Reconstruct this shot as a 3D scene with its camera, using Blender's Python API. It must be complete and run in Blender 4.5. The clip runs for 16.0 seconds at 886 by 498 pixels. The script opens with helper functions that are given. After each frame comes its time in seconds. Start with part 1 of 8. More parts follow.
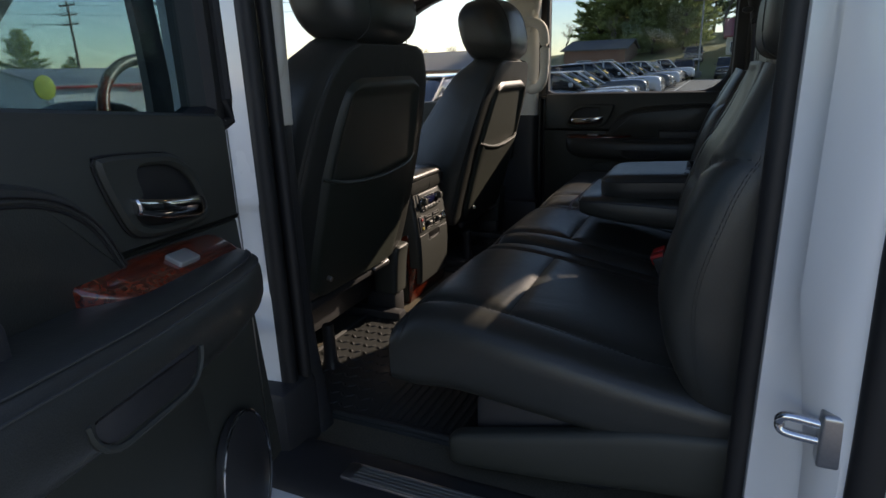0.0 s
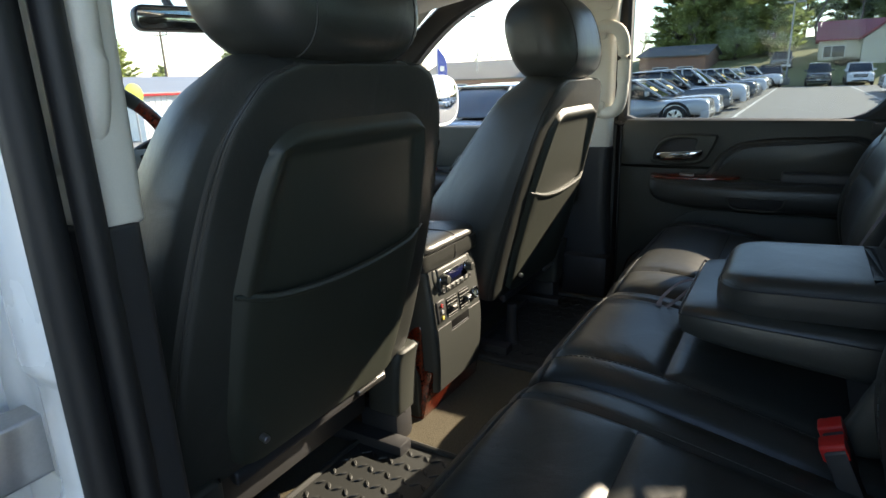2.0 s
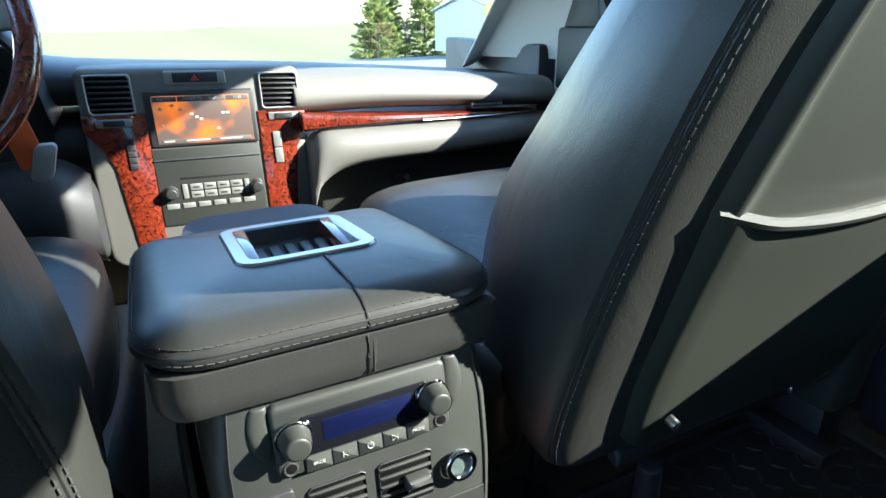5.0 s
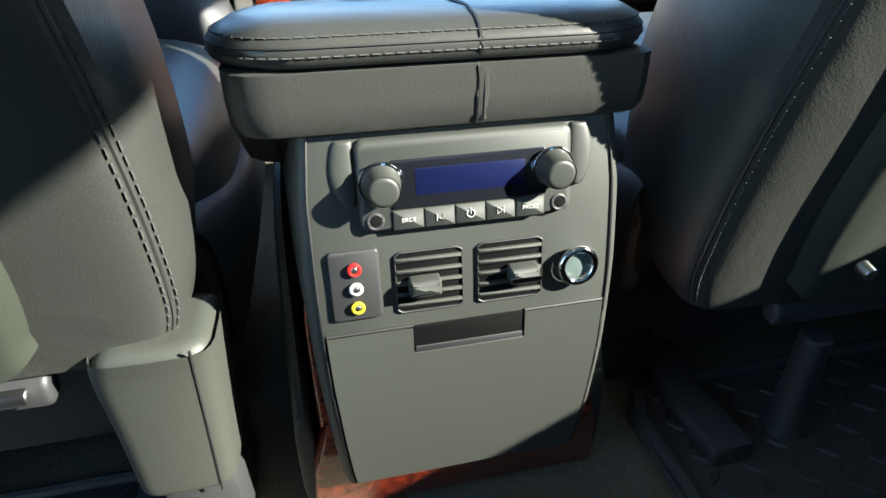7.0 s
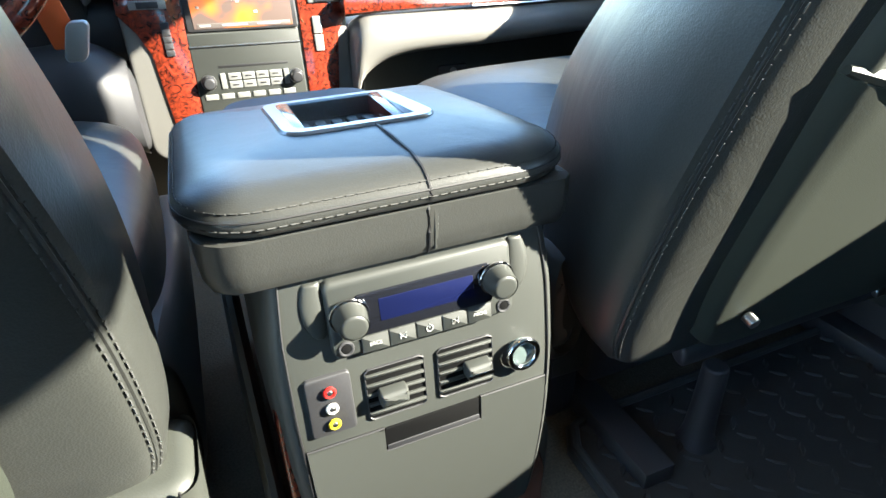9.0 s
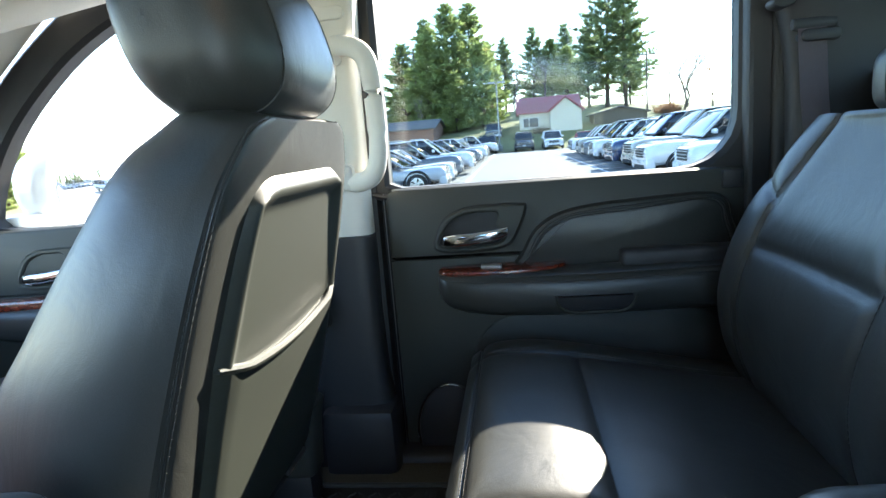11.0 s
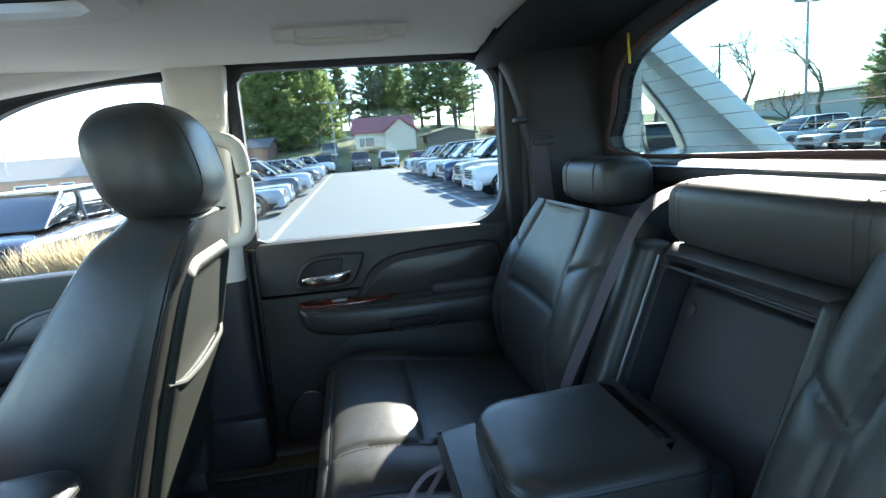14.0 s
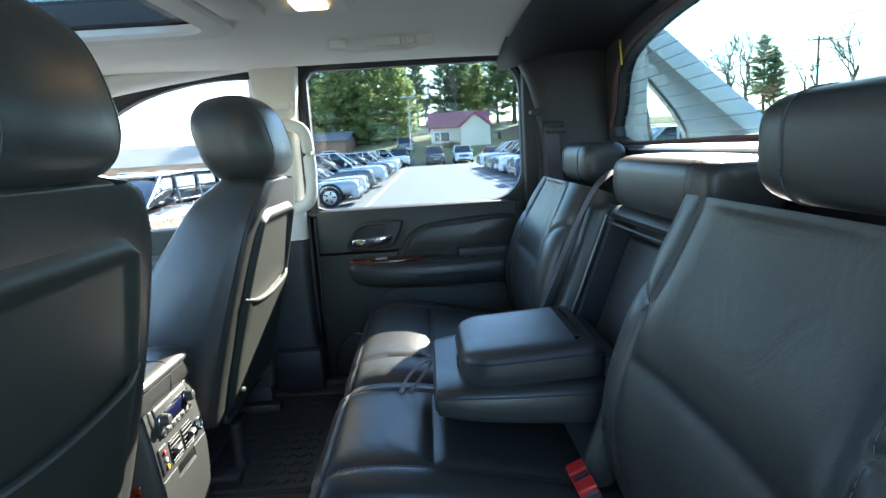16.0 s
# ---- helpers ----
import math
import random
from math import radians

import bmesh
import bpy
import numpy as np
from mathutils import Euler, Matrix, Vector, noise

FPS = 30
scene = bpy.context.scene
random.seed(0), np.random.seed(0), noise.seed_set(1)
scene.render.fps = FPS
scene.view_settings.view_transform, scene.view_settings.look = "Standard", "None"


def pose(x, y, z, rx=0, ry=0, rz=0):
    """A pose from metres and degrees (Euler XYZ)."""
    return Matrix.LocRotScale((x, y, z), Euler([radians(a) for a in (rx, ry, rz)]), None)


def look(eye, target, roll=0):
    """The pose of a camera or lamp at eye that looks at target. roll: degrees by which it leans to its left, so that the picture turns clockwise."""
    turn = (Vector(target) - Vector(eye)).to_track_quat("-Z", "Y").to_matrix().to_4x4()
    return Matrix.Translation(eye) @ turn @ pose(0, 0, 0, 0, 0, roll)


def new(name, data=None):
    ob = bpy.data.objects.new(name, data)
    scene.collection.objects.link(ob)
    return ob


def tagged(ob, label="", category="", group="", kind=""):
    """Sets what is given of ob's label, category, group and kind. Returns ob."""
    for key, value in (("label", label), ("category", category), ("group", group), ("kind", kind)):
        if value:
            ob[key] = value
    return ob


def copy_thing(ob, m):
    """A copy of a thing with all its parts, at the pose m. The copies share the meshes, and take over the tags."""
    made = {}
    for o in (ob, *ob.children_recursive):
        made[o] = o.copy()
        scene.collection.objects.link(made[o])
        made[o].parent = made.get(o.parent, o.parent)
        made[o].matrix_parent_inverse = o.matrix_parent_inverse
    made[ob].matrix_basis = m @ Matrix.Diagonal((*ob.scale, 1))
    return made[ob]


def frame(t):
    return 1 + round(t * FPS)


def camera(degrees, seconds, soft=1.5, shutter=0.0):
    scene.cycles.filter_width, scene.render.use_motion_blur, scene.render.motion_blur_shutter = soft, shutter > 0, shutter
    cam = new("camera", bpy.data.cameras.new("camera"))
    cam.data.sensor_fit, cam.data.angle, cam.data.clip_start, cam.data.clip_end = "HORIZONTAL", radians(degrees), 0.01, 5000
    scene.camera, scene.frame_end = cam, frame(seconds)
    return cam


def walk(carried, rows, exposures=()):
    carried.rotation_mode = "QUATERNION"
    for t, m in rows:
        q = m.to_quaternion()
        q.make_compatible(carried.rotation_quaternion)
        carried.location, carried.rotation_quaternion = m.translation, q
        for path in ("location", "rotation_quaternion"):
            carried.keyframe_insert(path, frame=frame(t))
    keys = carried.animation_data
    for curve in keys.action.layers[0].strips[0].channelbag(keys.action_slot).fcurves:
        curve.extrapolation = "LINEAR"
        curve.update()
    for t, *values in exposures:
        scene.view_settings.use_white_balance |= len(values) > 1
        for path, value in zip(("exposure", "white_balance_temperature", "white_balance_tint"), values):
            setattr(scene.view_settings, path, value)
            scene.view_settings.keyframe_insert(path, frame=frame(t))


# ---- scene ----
cam = camera(74.2, 16.0)
PATH = [
    (0, (-1.623, 0.396, 1.485), (0.115, 1.197, 0.904), -2.0),
    (0.5, (-1.573, 0.433, 1.498), (0.202, 1.145, 0.912), -2.1),
    (1, (-1.411, 0.447, 1.491), (0.368, 1.153, 0.911), -2.5),
    (1.5, (-1.249, 0.483, 1.507), (0.478, 1.316, 0.939), -2.7),
    (2, (-1.072, 0.558, 1.519), (0.57, 1.558, 0.967), -2.1),
    (2.5, (-0.91, 0.596, 1.522), (0.701, 1.65, 0.982), -2.0),
    (3, (-0.755, 0.618, 1.497), (0.827, 1.717, 0.96), -1.9),
    (3.2, (-0.699, 0.631, 1.487), (0.875, 1.74, 0.945), -1.8),
    (5.3, (-0.071, 0.871, 1.349), (0.623, 2.581, 0.578), -0.5),
    (5.5, (-0.072, 0.882, 1.325), (0.548, 2.619, 0.551), -0.6),
    (6, (-0.065, 0.886, 1.289), (0.411, 2.633, 0.438), -0.6),
    (6.5, (-0.066, 0.879, 1.269), (0.343, 2.593, 0.322), -0.4),
    (7, (-0.073, 0.866, 1.243), (0.297, 2.559, 0.245), -0.7),
    (7.5, (-0.074, 0.86, 1.238), (0.269, 2.53, 0.193), -0.9),
    (8, (-0.077, 0.888, 1.275), (0.259, 2.521, 0.17), -0.9),
    (8.2, (-0.073, 0.896, 1.292), (0.258, 2.518, 0.17), -1.0),
    (10.3, (-0.219, 0.822, 1.415), (1.47, 1.728, 0.841), -3.4),
    (10.5, (-0.239, 0.814, 1.436), (1.552, 1.55, 0.934), -3.5),
    (11, (-0.295, 0.787, 1.466), (1.657, 1.043, 1.109), -4.6),
    (11.5, (-0.366, 0.8, 1.511), (1.592, 0.618, 1.149), -4.6),
    (12, (-0.428, 0.801, 1.514), (1.498, 0.412, 1.142), -4.6),
    (12.5, (-0.481, 0.795, 1.527), (1.441, 0.381, 1.159), -4.6),
    (13, (-0.563, 0.79, 1.55), (1.362, 0.382, 1.19), -4.5),
    (13.5, (-0.643, 0.794, 1.578), (1.293, 0.433, 1.227), -4.6),
    (14, (-0.718, 0.778, 1.598), (1.233, 0.495, 1.258), -4.5),
    (14.5, (-0.81, 0.757, 1.585), (1.145, 0.499, 1.255), -4.2),
    (15, (-0.898, 0.743, 1.567), (1.061, 0.499, 1.242), -4.0),
    (15.5, (-0.984, 0.715, 1.555), (0.979, 0.519, 1.226), -3.9),
    (16, (-1.06, 0.676, 1.56), (0.911, 0.637, 1.222), -3.6),
]
EXPOSURES = [(0.0, 0.85, 7700, 21), (0.5, 1.3, 7800, 18), (1.0, 1.75, 7800, 16), (1.5, 2.05, 7800, 14), (2.0, 2.15, 7700, 12), (3.0, 2.45, 7200, 9), (5.5, 2.9, 6000, 4), (6.5, 3.0, 6250, 4), (7.5, 3.4, 6350, 4), (8.0, 3.75, 6300, 4), (10.5, 3.7, 6950, 11), (11.0, 3.35, 6700, 10), (11.5, 3.1, 6550, 9), (14.5, 2.95, 6400, 8), (16.0, 3.15, 6350, 8)]
walk(cam, [(t, look(eye, target, roll)) for t, eye, target, roll in PATH], EXPOSURES)

# ---- world, sun and exposure ----
SUN_DIR = Vector((1.0, -0.56, 0.605)).normalized()
world = bpy.data.worlds.new("sky")
scene.world = world
world.use_nodes = True
wn = world.node_tree.nodes
sky = wn.new("ShaderNodeTexSky")
sky.sky_type = "NISHITA"
sky.sun_disc = False
sky.sun_elevation = math.asin(SUN_DIR.z)
sky.sun_rotation = math.atan2(SUN_DIR.x, SUN_DIR.y)
sky.dust_density, sky.ozone_density = 0.2, 3.6
wn["Background"].inputs["Strength"].default_value = 0.15
world.node_tree.links.new(sky.outputs["Color"], wn["Background"].inputs["Color"])
sun_data = bpy.data.lights.new("sun", "SUN")
sun_data.energy, sun_data.angle, sun_data.color = 3.7, radians(0.5), (1.0, 0.94, 0.83)
sun = new("sun", sun_data)
sun.matrix_world = look(SUN_DIR * 40, (0, 0, 0))

# ---- materials ----


def material(name, colour, rough=0.5, metal=0.0, grain=0.0, scale=200.0, bump=0.0, second=None, big=4.0, coat=0.0, spec=0.5, kind="noise", shade=0.25, crease=0.0):
    """A surface: base colour varied at two scales, roughness, and a fine relief."""
    m = bpy.data.materials.new(name)
    m.use_nodes = True
    n, l = m.node_tree.nodes, m.node_tree.links
    b = n["Principled BSDF"]
    b.inputs["Roughness"].default_value, b.inputs["Metallic"].default_value = rough, metal
    b.inputs["Coat Weight"].default_value, b.inputs["Specular IOR Level"].default_value = coat, spec
    b.inputs["Coat Roughness"].default_value = 0.06
    tc = n.new("ShaderNodeTexCoord")
    fine = n.new("ShaderNodeTexVoronoi" if kind == "voronoi" else "ShaderNodeTexNoise")
    fine.inputs["Scale"].default_value = scale
    l.new(tc.outputs["Object"], fine.inputs["Vector"])
    wide = n.new("ShaderNodeTexNoise")
    wide.inputs["Scale"].default_value, wide.inputs["Detail"].default_value = big, 6
    l.new(tc.outputs["Object"], wide.inputs["Vector"])
    fac = fine.outputs["Distance"] if kind == "voronoi" else fine.outputs["Fac"]
    mix = n.new("ShaderNodeMix")
    mix.data_type = "RGBA"
    c2 = second or tuple(c * (1 - shade) for c in colour)
    mix.inputs["A"].default_value, mix.inputs["B"].default_value = (*colour, 1), (*c2, 1)
    l.new(wide.outputs["Fac"], mix.inputs["Factor"])
    out = mix.outputs["Result"]
    if grain:
        mul = n.new("ShaderNodeMix")
        mul.data_type, mul.blend_type = "RGBA", "MULTIPLY"
        ramp = n.new("ShaderNodeMapRange")
        ramp.inputs["To Min"].default_value, ramp.inputs["To Max"].default_value = 1 - grain, 1 + grain
        l.new(fac, ramp.inputs["Value"])
        mul.inputs["Factor"].default_value = 1
        l.new(out, mul.inputs["A"])
        l.new(ramp.outputs["Result"], mul.inputs["B"])
        out = mul.outputs["Result"]
    l.new(out, b.inputs["Base Color"])
    rr_ = n.new("ShaderNodeMapRange")
    rr_.inputs["To Min"].default_value, rr_.inputs["To Max"].default_value = max(rough - 0.08, 0.01), min(rough + 0.08, 1)
    if rough > 0.15:
        l.new(wide.outputs["Fac"], rr_.inputs["Value"])
        l.new(rr_.outputs["Result"], b.inputs["Roughness"])
    if bump:
        bp = n.new("ShaderNodeBump")
        bp.inputs["Strength"].default_value, bp.inputs["Distance"].default_value = bump, 0.001
        l.new(fac, bp.inputs["Height"])
        if crease:
            cr, cb = n.new("ShaderNodeTexNoise"), n.new("ShaderNodeBump")
            cr.inputs["Scale"].default_value, cr.inputs["Detail"].default_value, cr.inputs["Distortion"].default_value = 9, 5, 1.2
            cb.inputs["Strength"].default_value, cb.inputs["Distance"].default_value = crease, 0.012
            l.new(tc.outputs["Object"], cr.inputs["Vector"])
            l.new(cr.outputs["Fac"], cb.inputs["Height"])
            l.new(cb.outputs["Normal"], bp.inputs["Normal"])
        l.new(bp.outputs["Normal"], b.inputs["Normal"])
    return m


def glass(name, colour=(1, 1, 1), rough=0.0):
    """A thin pane: mostly clear, with a mirror-like sheen that grows at grazing angles."""
    m = bpy.data.materials.new(name)
    m.use_nodes = True
    n, l = m.node_tree.nodes, m.node_tree.links
    n.remove(n["Principled BSDF"])
    t, g, x, w, pw, ma = (n.new("ShaderNode" + k) for k in ("BsdfTransparent", "BsdfGlossy", "MixShader", "LayerWeight", "Math", "Math"))
    t.inputs["Color"].default_value = (*colour, 1)
    g.inputs["Roughness"].default_value = rough
    pw.operation, ma.operation = "POWER", "MULTIPLY_ADD"
    pw.inputs[1].default_value, ma.inputs[1].default_value, ma.inputs[2].default_value = 5.0, 0.6, 0.02
    l.new(w.outputs["Facing"], pw.inputs[0])
    l.new(pw.outputs[0], ma.inputs[0])
    l.new(ma.outputs[0], x.inputs[0])
    l.new(t.outputs[0], x.inputs[1])
    l.new(g.outputs[0], x.inputs[2])
    l.new(x.outputs[0], n["Material Output"].inputs["Surface"])
    return m


def glow(name, colour, strength):
    m = bpy.data.materials.new(name)
    m.use_nodes = True
    b = m.node_tree.nodes["Principled BSDF"]
    b.inputs["Base Color"].default_value = (*colour, 1)
    b.inputs["Emission Color"].default_value, b.inputs["Emission Strength"].default_value = (*colour, 1), strength
    return m


LEATHER = material("black_leather", (0.027, 0.0285, 0.0255), 0.37, scale=650, bump=0.12, crease=0.15, kind="voronoi", grain=0.15, second=(0.036, 0.0375, 0.034))
LEATHER_SOFT = material("soft_black_leather", (0.029, 0.030, 0.0275), 0.36, scale=900, bump=0.08, crease=0.10, kind="voronoi", grain=0.12, second=(0.037, 0.038, 0.035))
THREAD = material("grey_thread", (0.052, 0.053, 0.050), 0.8)
PLASTIC = material("charcoal_plastic", (0.040, 0.043, 0.036), 0.55, scale=700, bump=0.12, grain=0.1)
PLASTIC_SEAT = material("olive_charcoal_plastic", (0.030, 0.0345, 0.0265), 0.5, scale=700, bump=0.14, grain=0.12)
PLASTIC_DARK = material("black_plastic", (0.030, 0.030, 0.032), 0.5, scale=600, bump=0.1, grain=0.1)
PANEL = material("graphite_panel", (0.040, 0.043, 0.038), 0.48, scale=900, bump=0.05, grain=0.06)
RUBBER = material("rubber_seal", (0.012, 0.012, 0.013), 0.55, scale=300, bump=0.1)
DASH_GREY = material("warm_grey_dash", (0.17, 0.165, 0.15), 0.5, scale=900, bump=0.08, grain=0.06)
MAT_RUBBER = material("rubber_mat", (0.035, 0.037, 0.035), 0.6, scale=300, bump=0.15, grain=0.15)
CARPET = material("brown_carpet", (0.115, 0.100, 0.072), 0.95, scale=380, bump=1.0, grain=0.6, spec=0.1)
HEADLINER = material("beige_headliner", (0.80, 0.77, 0.69), 0.95, scale=700, bump=0.25, grain=0.08, spec=0.1, shade=0.08)
BEIGE = material("beige_plastic", (0.68, 0.65, 0.57), 0.6, scale=600, bump=0.1, grain=0.05, shade=0.06)
CHROME = material("chrome", (0.75, 0.76, 0.78), 0.08, 1.0)
SATIN = material("satin_metal", (0.5, 0.5, 0.5), 0.3, 1.0, scale=300, grain=0.1)
SILVER = material("silver_plastic", (0.33, 0.33, 0.31), 0.35, 0.3)
WHITE_PAINT = material("pearl_white_paint", (0.83, 0.83, 0.82), 0.25, 0.0, coat=0.8, shade=0.03)
WHITE_MARK = material("white_print", (0.55, 0.55, 0.52), 0.6)
RED = material("red_plastic", (0.55, 0.015, 0.012), 0.35)
YELLOW = material("yellow_plastic", (0.65, 0.5, 0.02), 0.4)
ORANGE = material("orange_card", (0.75, 0.12, 0.02), 0.6)
BELT = material("seat_belt_webbing", (0.21, 0.175, 0.19), 0.7, scale=900, bump=0.5, grain=0.25)
# near-black colour that stands in for shade inside openings; its plates lie almost flush
RECESS_SHADE = material("recess_shade", (0.004, 0.004, 0.004), 0.9, spec=0.1)
GLASS_FRONT = glass("clear_glass", (0.94, 0.95, 0.94))
GLASS = glass("light_tinted_glass", (0.62, 0.67, 0.68))
GLASS_REAR = glass("green_tinted_glass", (0.50, 0.58, 0.565))
GLASS_TINT = glass("dark_tinted_glass", (0.46, 0.58, 0.60))
MIRROR = material("mirror_glass", (0.8, 0.82, 0.85), 0.02, 1.0)


def burl():
    m = material("red_burl_wood", (0.23, 0.028, 0.012), 0.22, coat=1.0)
    n, l = m.node_tree.nodes, m.node_tree.links
    tc, ns, rp = n.new("ShaderNodeTexCoord"), n.new("ShaderNodeTexNoise"), n.new("ShaderNodeValToRGB")
    ns.inputs["Scale"].default_value, ns.inputs["Detail"].default_value, ns.inputs["Distortion"].default_value = 80, 7, 2.0
    rp.color_ramp.elements[0].position, rp.color_ramp.elements[0].color = 0.33, (0.026, 0.005, 0.003, 1)
    rp.color_ramp.elements[1].position, rp.color_ramp.elements[1].color = 0.72, (0.25, 0.034, 0.013, 1)
    l.new(tc.outputs["Object"], ns.inputs["Vector"])
    l.new(ns.outputs["Fac"], rp.inputs["Fac"])
    l.new(rp.outputs["Color"], n["Principled BSDF"].inputs["Base Color"])
    return m


WOOD = burl()

# ---- building tools ----


def thing(name, at, label, category, group="", kind=""):
    """An Empty at the base of a thing, which parents its parts."""
    ob = new(name)
    ob.location = at
    ob.empty_display_size = 0.1
    return tagged(ob, label, category, group, kind)


def link_mesh(name, bm, mat, smooth=True):
    bmesh.ops.recalc_face_normals(bm, faces=bm.faces)
    me = bpy.data.meshes.new(name)
    bm.to_mesh(me)
    bm.free()
    for m in mat if isinstance(mat, (list, tuple)) else [mat]:
        me.materials.append(m)
    if smooth:
        me.shade_smooth()
        me.set_sharp_from_angle(angle=radians(38))
    return new(name, me)


def part(name, bm, mat, parent, label="", smooth=True):
    """Links a bmesh, built in world places, as one mesh under a thing or under a part."""
    ob = link_mesh(name, bm, mat, smooth)
    ob.parent = parent
    if parent.parent is None:
        ob.matrix_parent_inverse = Matrix.Translation(-Vector(parent.location))
    return tagged(ob, label)


def single(name, bm, mat, label, category="", kind="", group="", smooth=True):
    return tagged(link_mesh(name, bm, mat, smooth), label, category, group, kind)


def curve_at(rows, u):
    """Catmull-Rom through rows of numbers at u from 0 to 1."""
    n = len(rows) - 1
    k = min(int(u * n), n - 1)
    t = u * n - k
    a, b, c, d = rows[max(k - 1, 0)], rows[k], rows[k + 1], rows[min(k + 2, n)]
    return [0.5 * (2 * q + (r - p) * t + (2 * p - 5 * q + 4 * r - s) * t * t + (3 * q - p - 3 * r + s) * t ** 3) for p, q, r, s in zip(a, b, c, d)]


class Loft:
    """A body swept through rounded sections: each a centre, half-axes a and b, and a squareness p (2 is round)."""

    def __init__(self, sections, dish=0.0, groove=None, pinch=0.0):
        self.dish, self.groove, self.pinch = dish, groove, pinch
        self.rows = [[*c, *a, *b, p] for c, a, b, p in sections]

    def ring(self, u):
        v = curve_at(self.rows, u)
        return Vector(v[0:3]), Vector(v[3:6]), Vector(v[6:9]), v[9]

    def on(self, u, th, out=0.0, inset=0.0):
        c, a, b, p = self.ring(u)
        a, b = a * (1 + (out - inset) / a.length), b * (1 + (out - inset) / b.length)
        x, y = math.cos(th), math.sin(th)
        fx, fy = math.copysign(abs(x) ** (2 / p), x), math.copysign(abs(y) ** (2 / p), y)
        if self.pinch and fy < 0.3:
            fx *= 1 - self.pinch * ((0.3 - fy) / 1.3) ** 1.5
        hollow = self.dish * max(fy, 0) * 0.5 * (1 + math.cos(math.pi * min(abs(fx) / 0.85, 1) ** 1.6)) * math.sin(math.pi * min(max(u * 1.08 - 0.04, 0), 1)) ** 0.6 if self.dish else 0.0
        if self.groove and fy > 0:
            hollow += self.groove(u, fx) * min(fy * 1.5, 1)
        return c + a * fx + b * (fy - hollow / b.length)

    def angles(self, n=60, m=36):
        """Angles that lie evenly across the face on the side of +b, and fewer behind."""
        p = self.rows[0][9]
        front = [math.acos(math.copysign(abs(s) ** (p / 2), s)) for s in [0.985 - 1.97 * i / n for i in range(n + 1)]]
        return sorted(set([0.0, 0.03, 0.07] + [a for a in front if 0.1 < a < math.pi - 0.1] + [math.pi - 0.07, math.pi - 0.03, math.pi] + [math.pi + math.pi * i / m for i in range(1, m)]))

    def mesh(self, nu=20, nv=32, caps=(0.03, 0.03), bm=None):
        bm = bm or bmesh.new()
        ths = nv if isinstance(nv, list) else [2 * math.pi * j / nv for j in range(nv)]
        nv = len(ths)
        us = [(0.0, k) for k in range(6)] + [(i / nu, None) for i in range(1, nu)] + [(1.0, 5 - k) for k in range(6)]
        d0 = (self.ring(0)[0] - self.ring(0.02)[0]).normalized()
        d1 = (self.ring(1)[0] - self.ring(0.98)[0]).normalized()
        rings = []
        for u, k in us:
            inset, push = 0.0, Vector()
            if k is not None:
                f = math.pi / 2 * (1 - k / 5)
                r = caps[0] if u == 0 else caps[1]
                inset, push = r * (1 - math.cos(f)), (d0 if u == 0 else d1) * r * (math.sin(f) - 1) if r else Vector()
            rings.append([bm.verts.new(self.on(u, th, inset=inset) + push) for th in ths])
        for r0, r1 in zip(rings, rings[1:]):
            for j in range(nv):
                bm.faces.new((r0[j], r0[(j + 1) % nv], r1[(j + 1) % nv], r1[j]))
        bm.faces.new(rings[0]), bm.faces.new(rings[-1])
        return bm


def tube(points, r, n=8, closed=False, bm=None, flat=1.0):
    """A round cord along points."""
    bm = bm or bmesh.new()
    pts = [Vector(p) for p in points]
    m, rings = len(pts), []
    for i, p in enumerate(pts):
        a, b = pts[(i - 1) % m if closed else max(i - 1, 0)], pts[(i + 1) % m if closed else min(i + 1, m - 1)]
        d = (b - a).normalized()
        s = d.cross(Vector((0, 0, 1)))
        s = s.normalized() if s.length > 0.05 else d.cross(Vector((0, 1, 0))).normalized()
        t = s.cross(d)
        rad = r[i] if isinstance(r, (list, tuple)) else r
        rings.append([bm.verts.new(p + s * rad * math.cos(2 * math.pi * k / n) + t * rad * flat * math.sin(2 * math.pi * k / n)) for k in range(n)])
    for r0, r1 in zip(rings, rings[1:] + rings[:1] if closed else rings[1:]):
        for k in range(n):
            bm.faces.new((r0[k], r0[(k + 1) % n], r1[(k + 1) % n], r1[k]))
    if not closed:
        bm.faces.new(rings[0]), bm.faces.new(rings[-1])
    return bm


def box(x0, x1, y0, y1, z0, z1, bevel=0.004, bm=None, seg=2):
    own = bm is None
    bm = bm or bmesh.new()
    g = bmesh.ops.create_cube(bm, size=1, matrix=Matrix.Translation(((x0 + x1) / 2, (y0 + y1) / 2, (z0 + z1) / 2)) @ Matrix.Diagonal((x1 - x0, y1 - y0, z1 - z0, 1)))
    if bevel:
        es = list({e for v in g["verts"] for e in v.link_edges})
        bmesh.ops.bevel(bm, geom=es, offset=min(bevel, 0.45 * min(x1 - x0, y1 - y0, z1 - z0)), segments=seg, affect="EDGES", profile=0.5)
    return bm


def rr(x0, y0, x1, y1, r=0.01, n=5):
    """A rounded rectangle as points; r is one radius, or four from the lower left counter-clockwise."""
    r = [r] * 4 if not isinstance(r, (list, tuple)) else r
    out = []
    for k, (cx, cy) in enumerate(((x0, y0), (x1, y0), (x1, y1), (x0, y1))):
        q = max(r[k], 1e-4)
        ox, oy = cx + (q if k in (0, 3) else -q), cy + (q if k in (0, 1) else -q)
        for i in range(n + 1):
            a = math.pi + math.pi / 2 * k + math.pi / 2 * i / n
            out.append((ox + q * math.cos(a), oy + q * math.sin(a)))
    return out


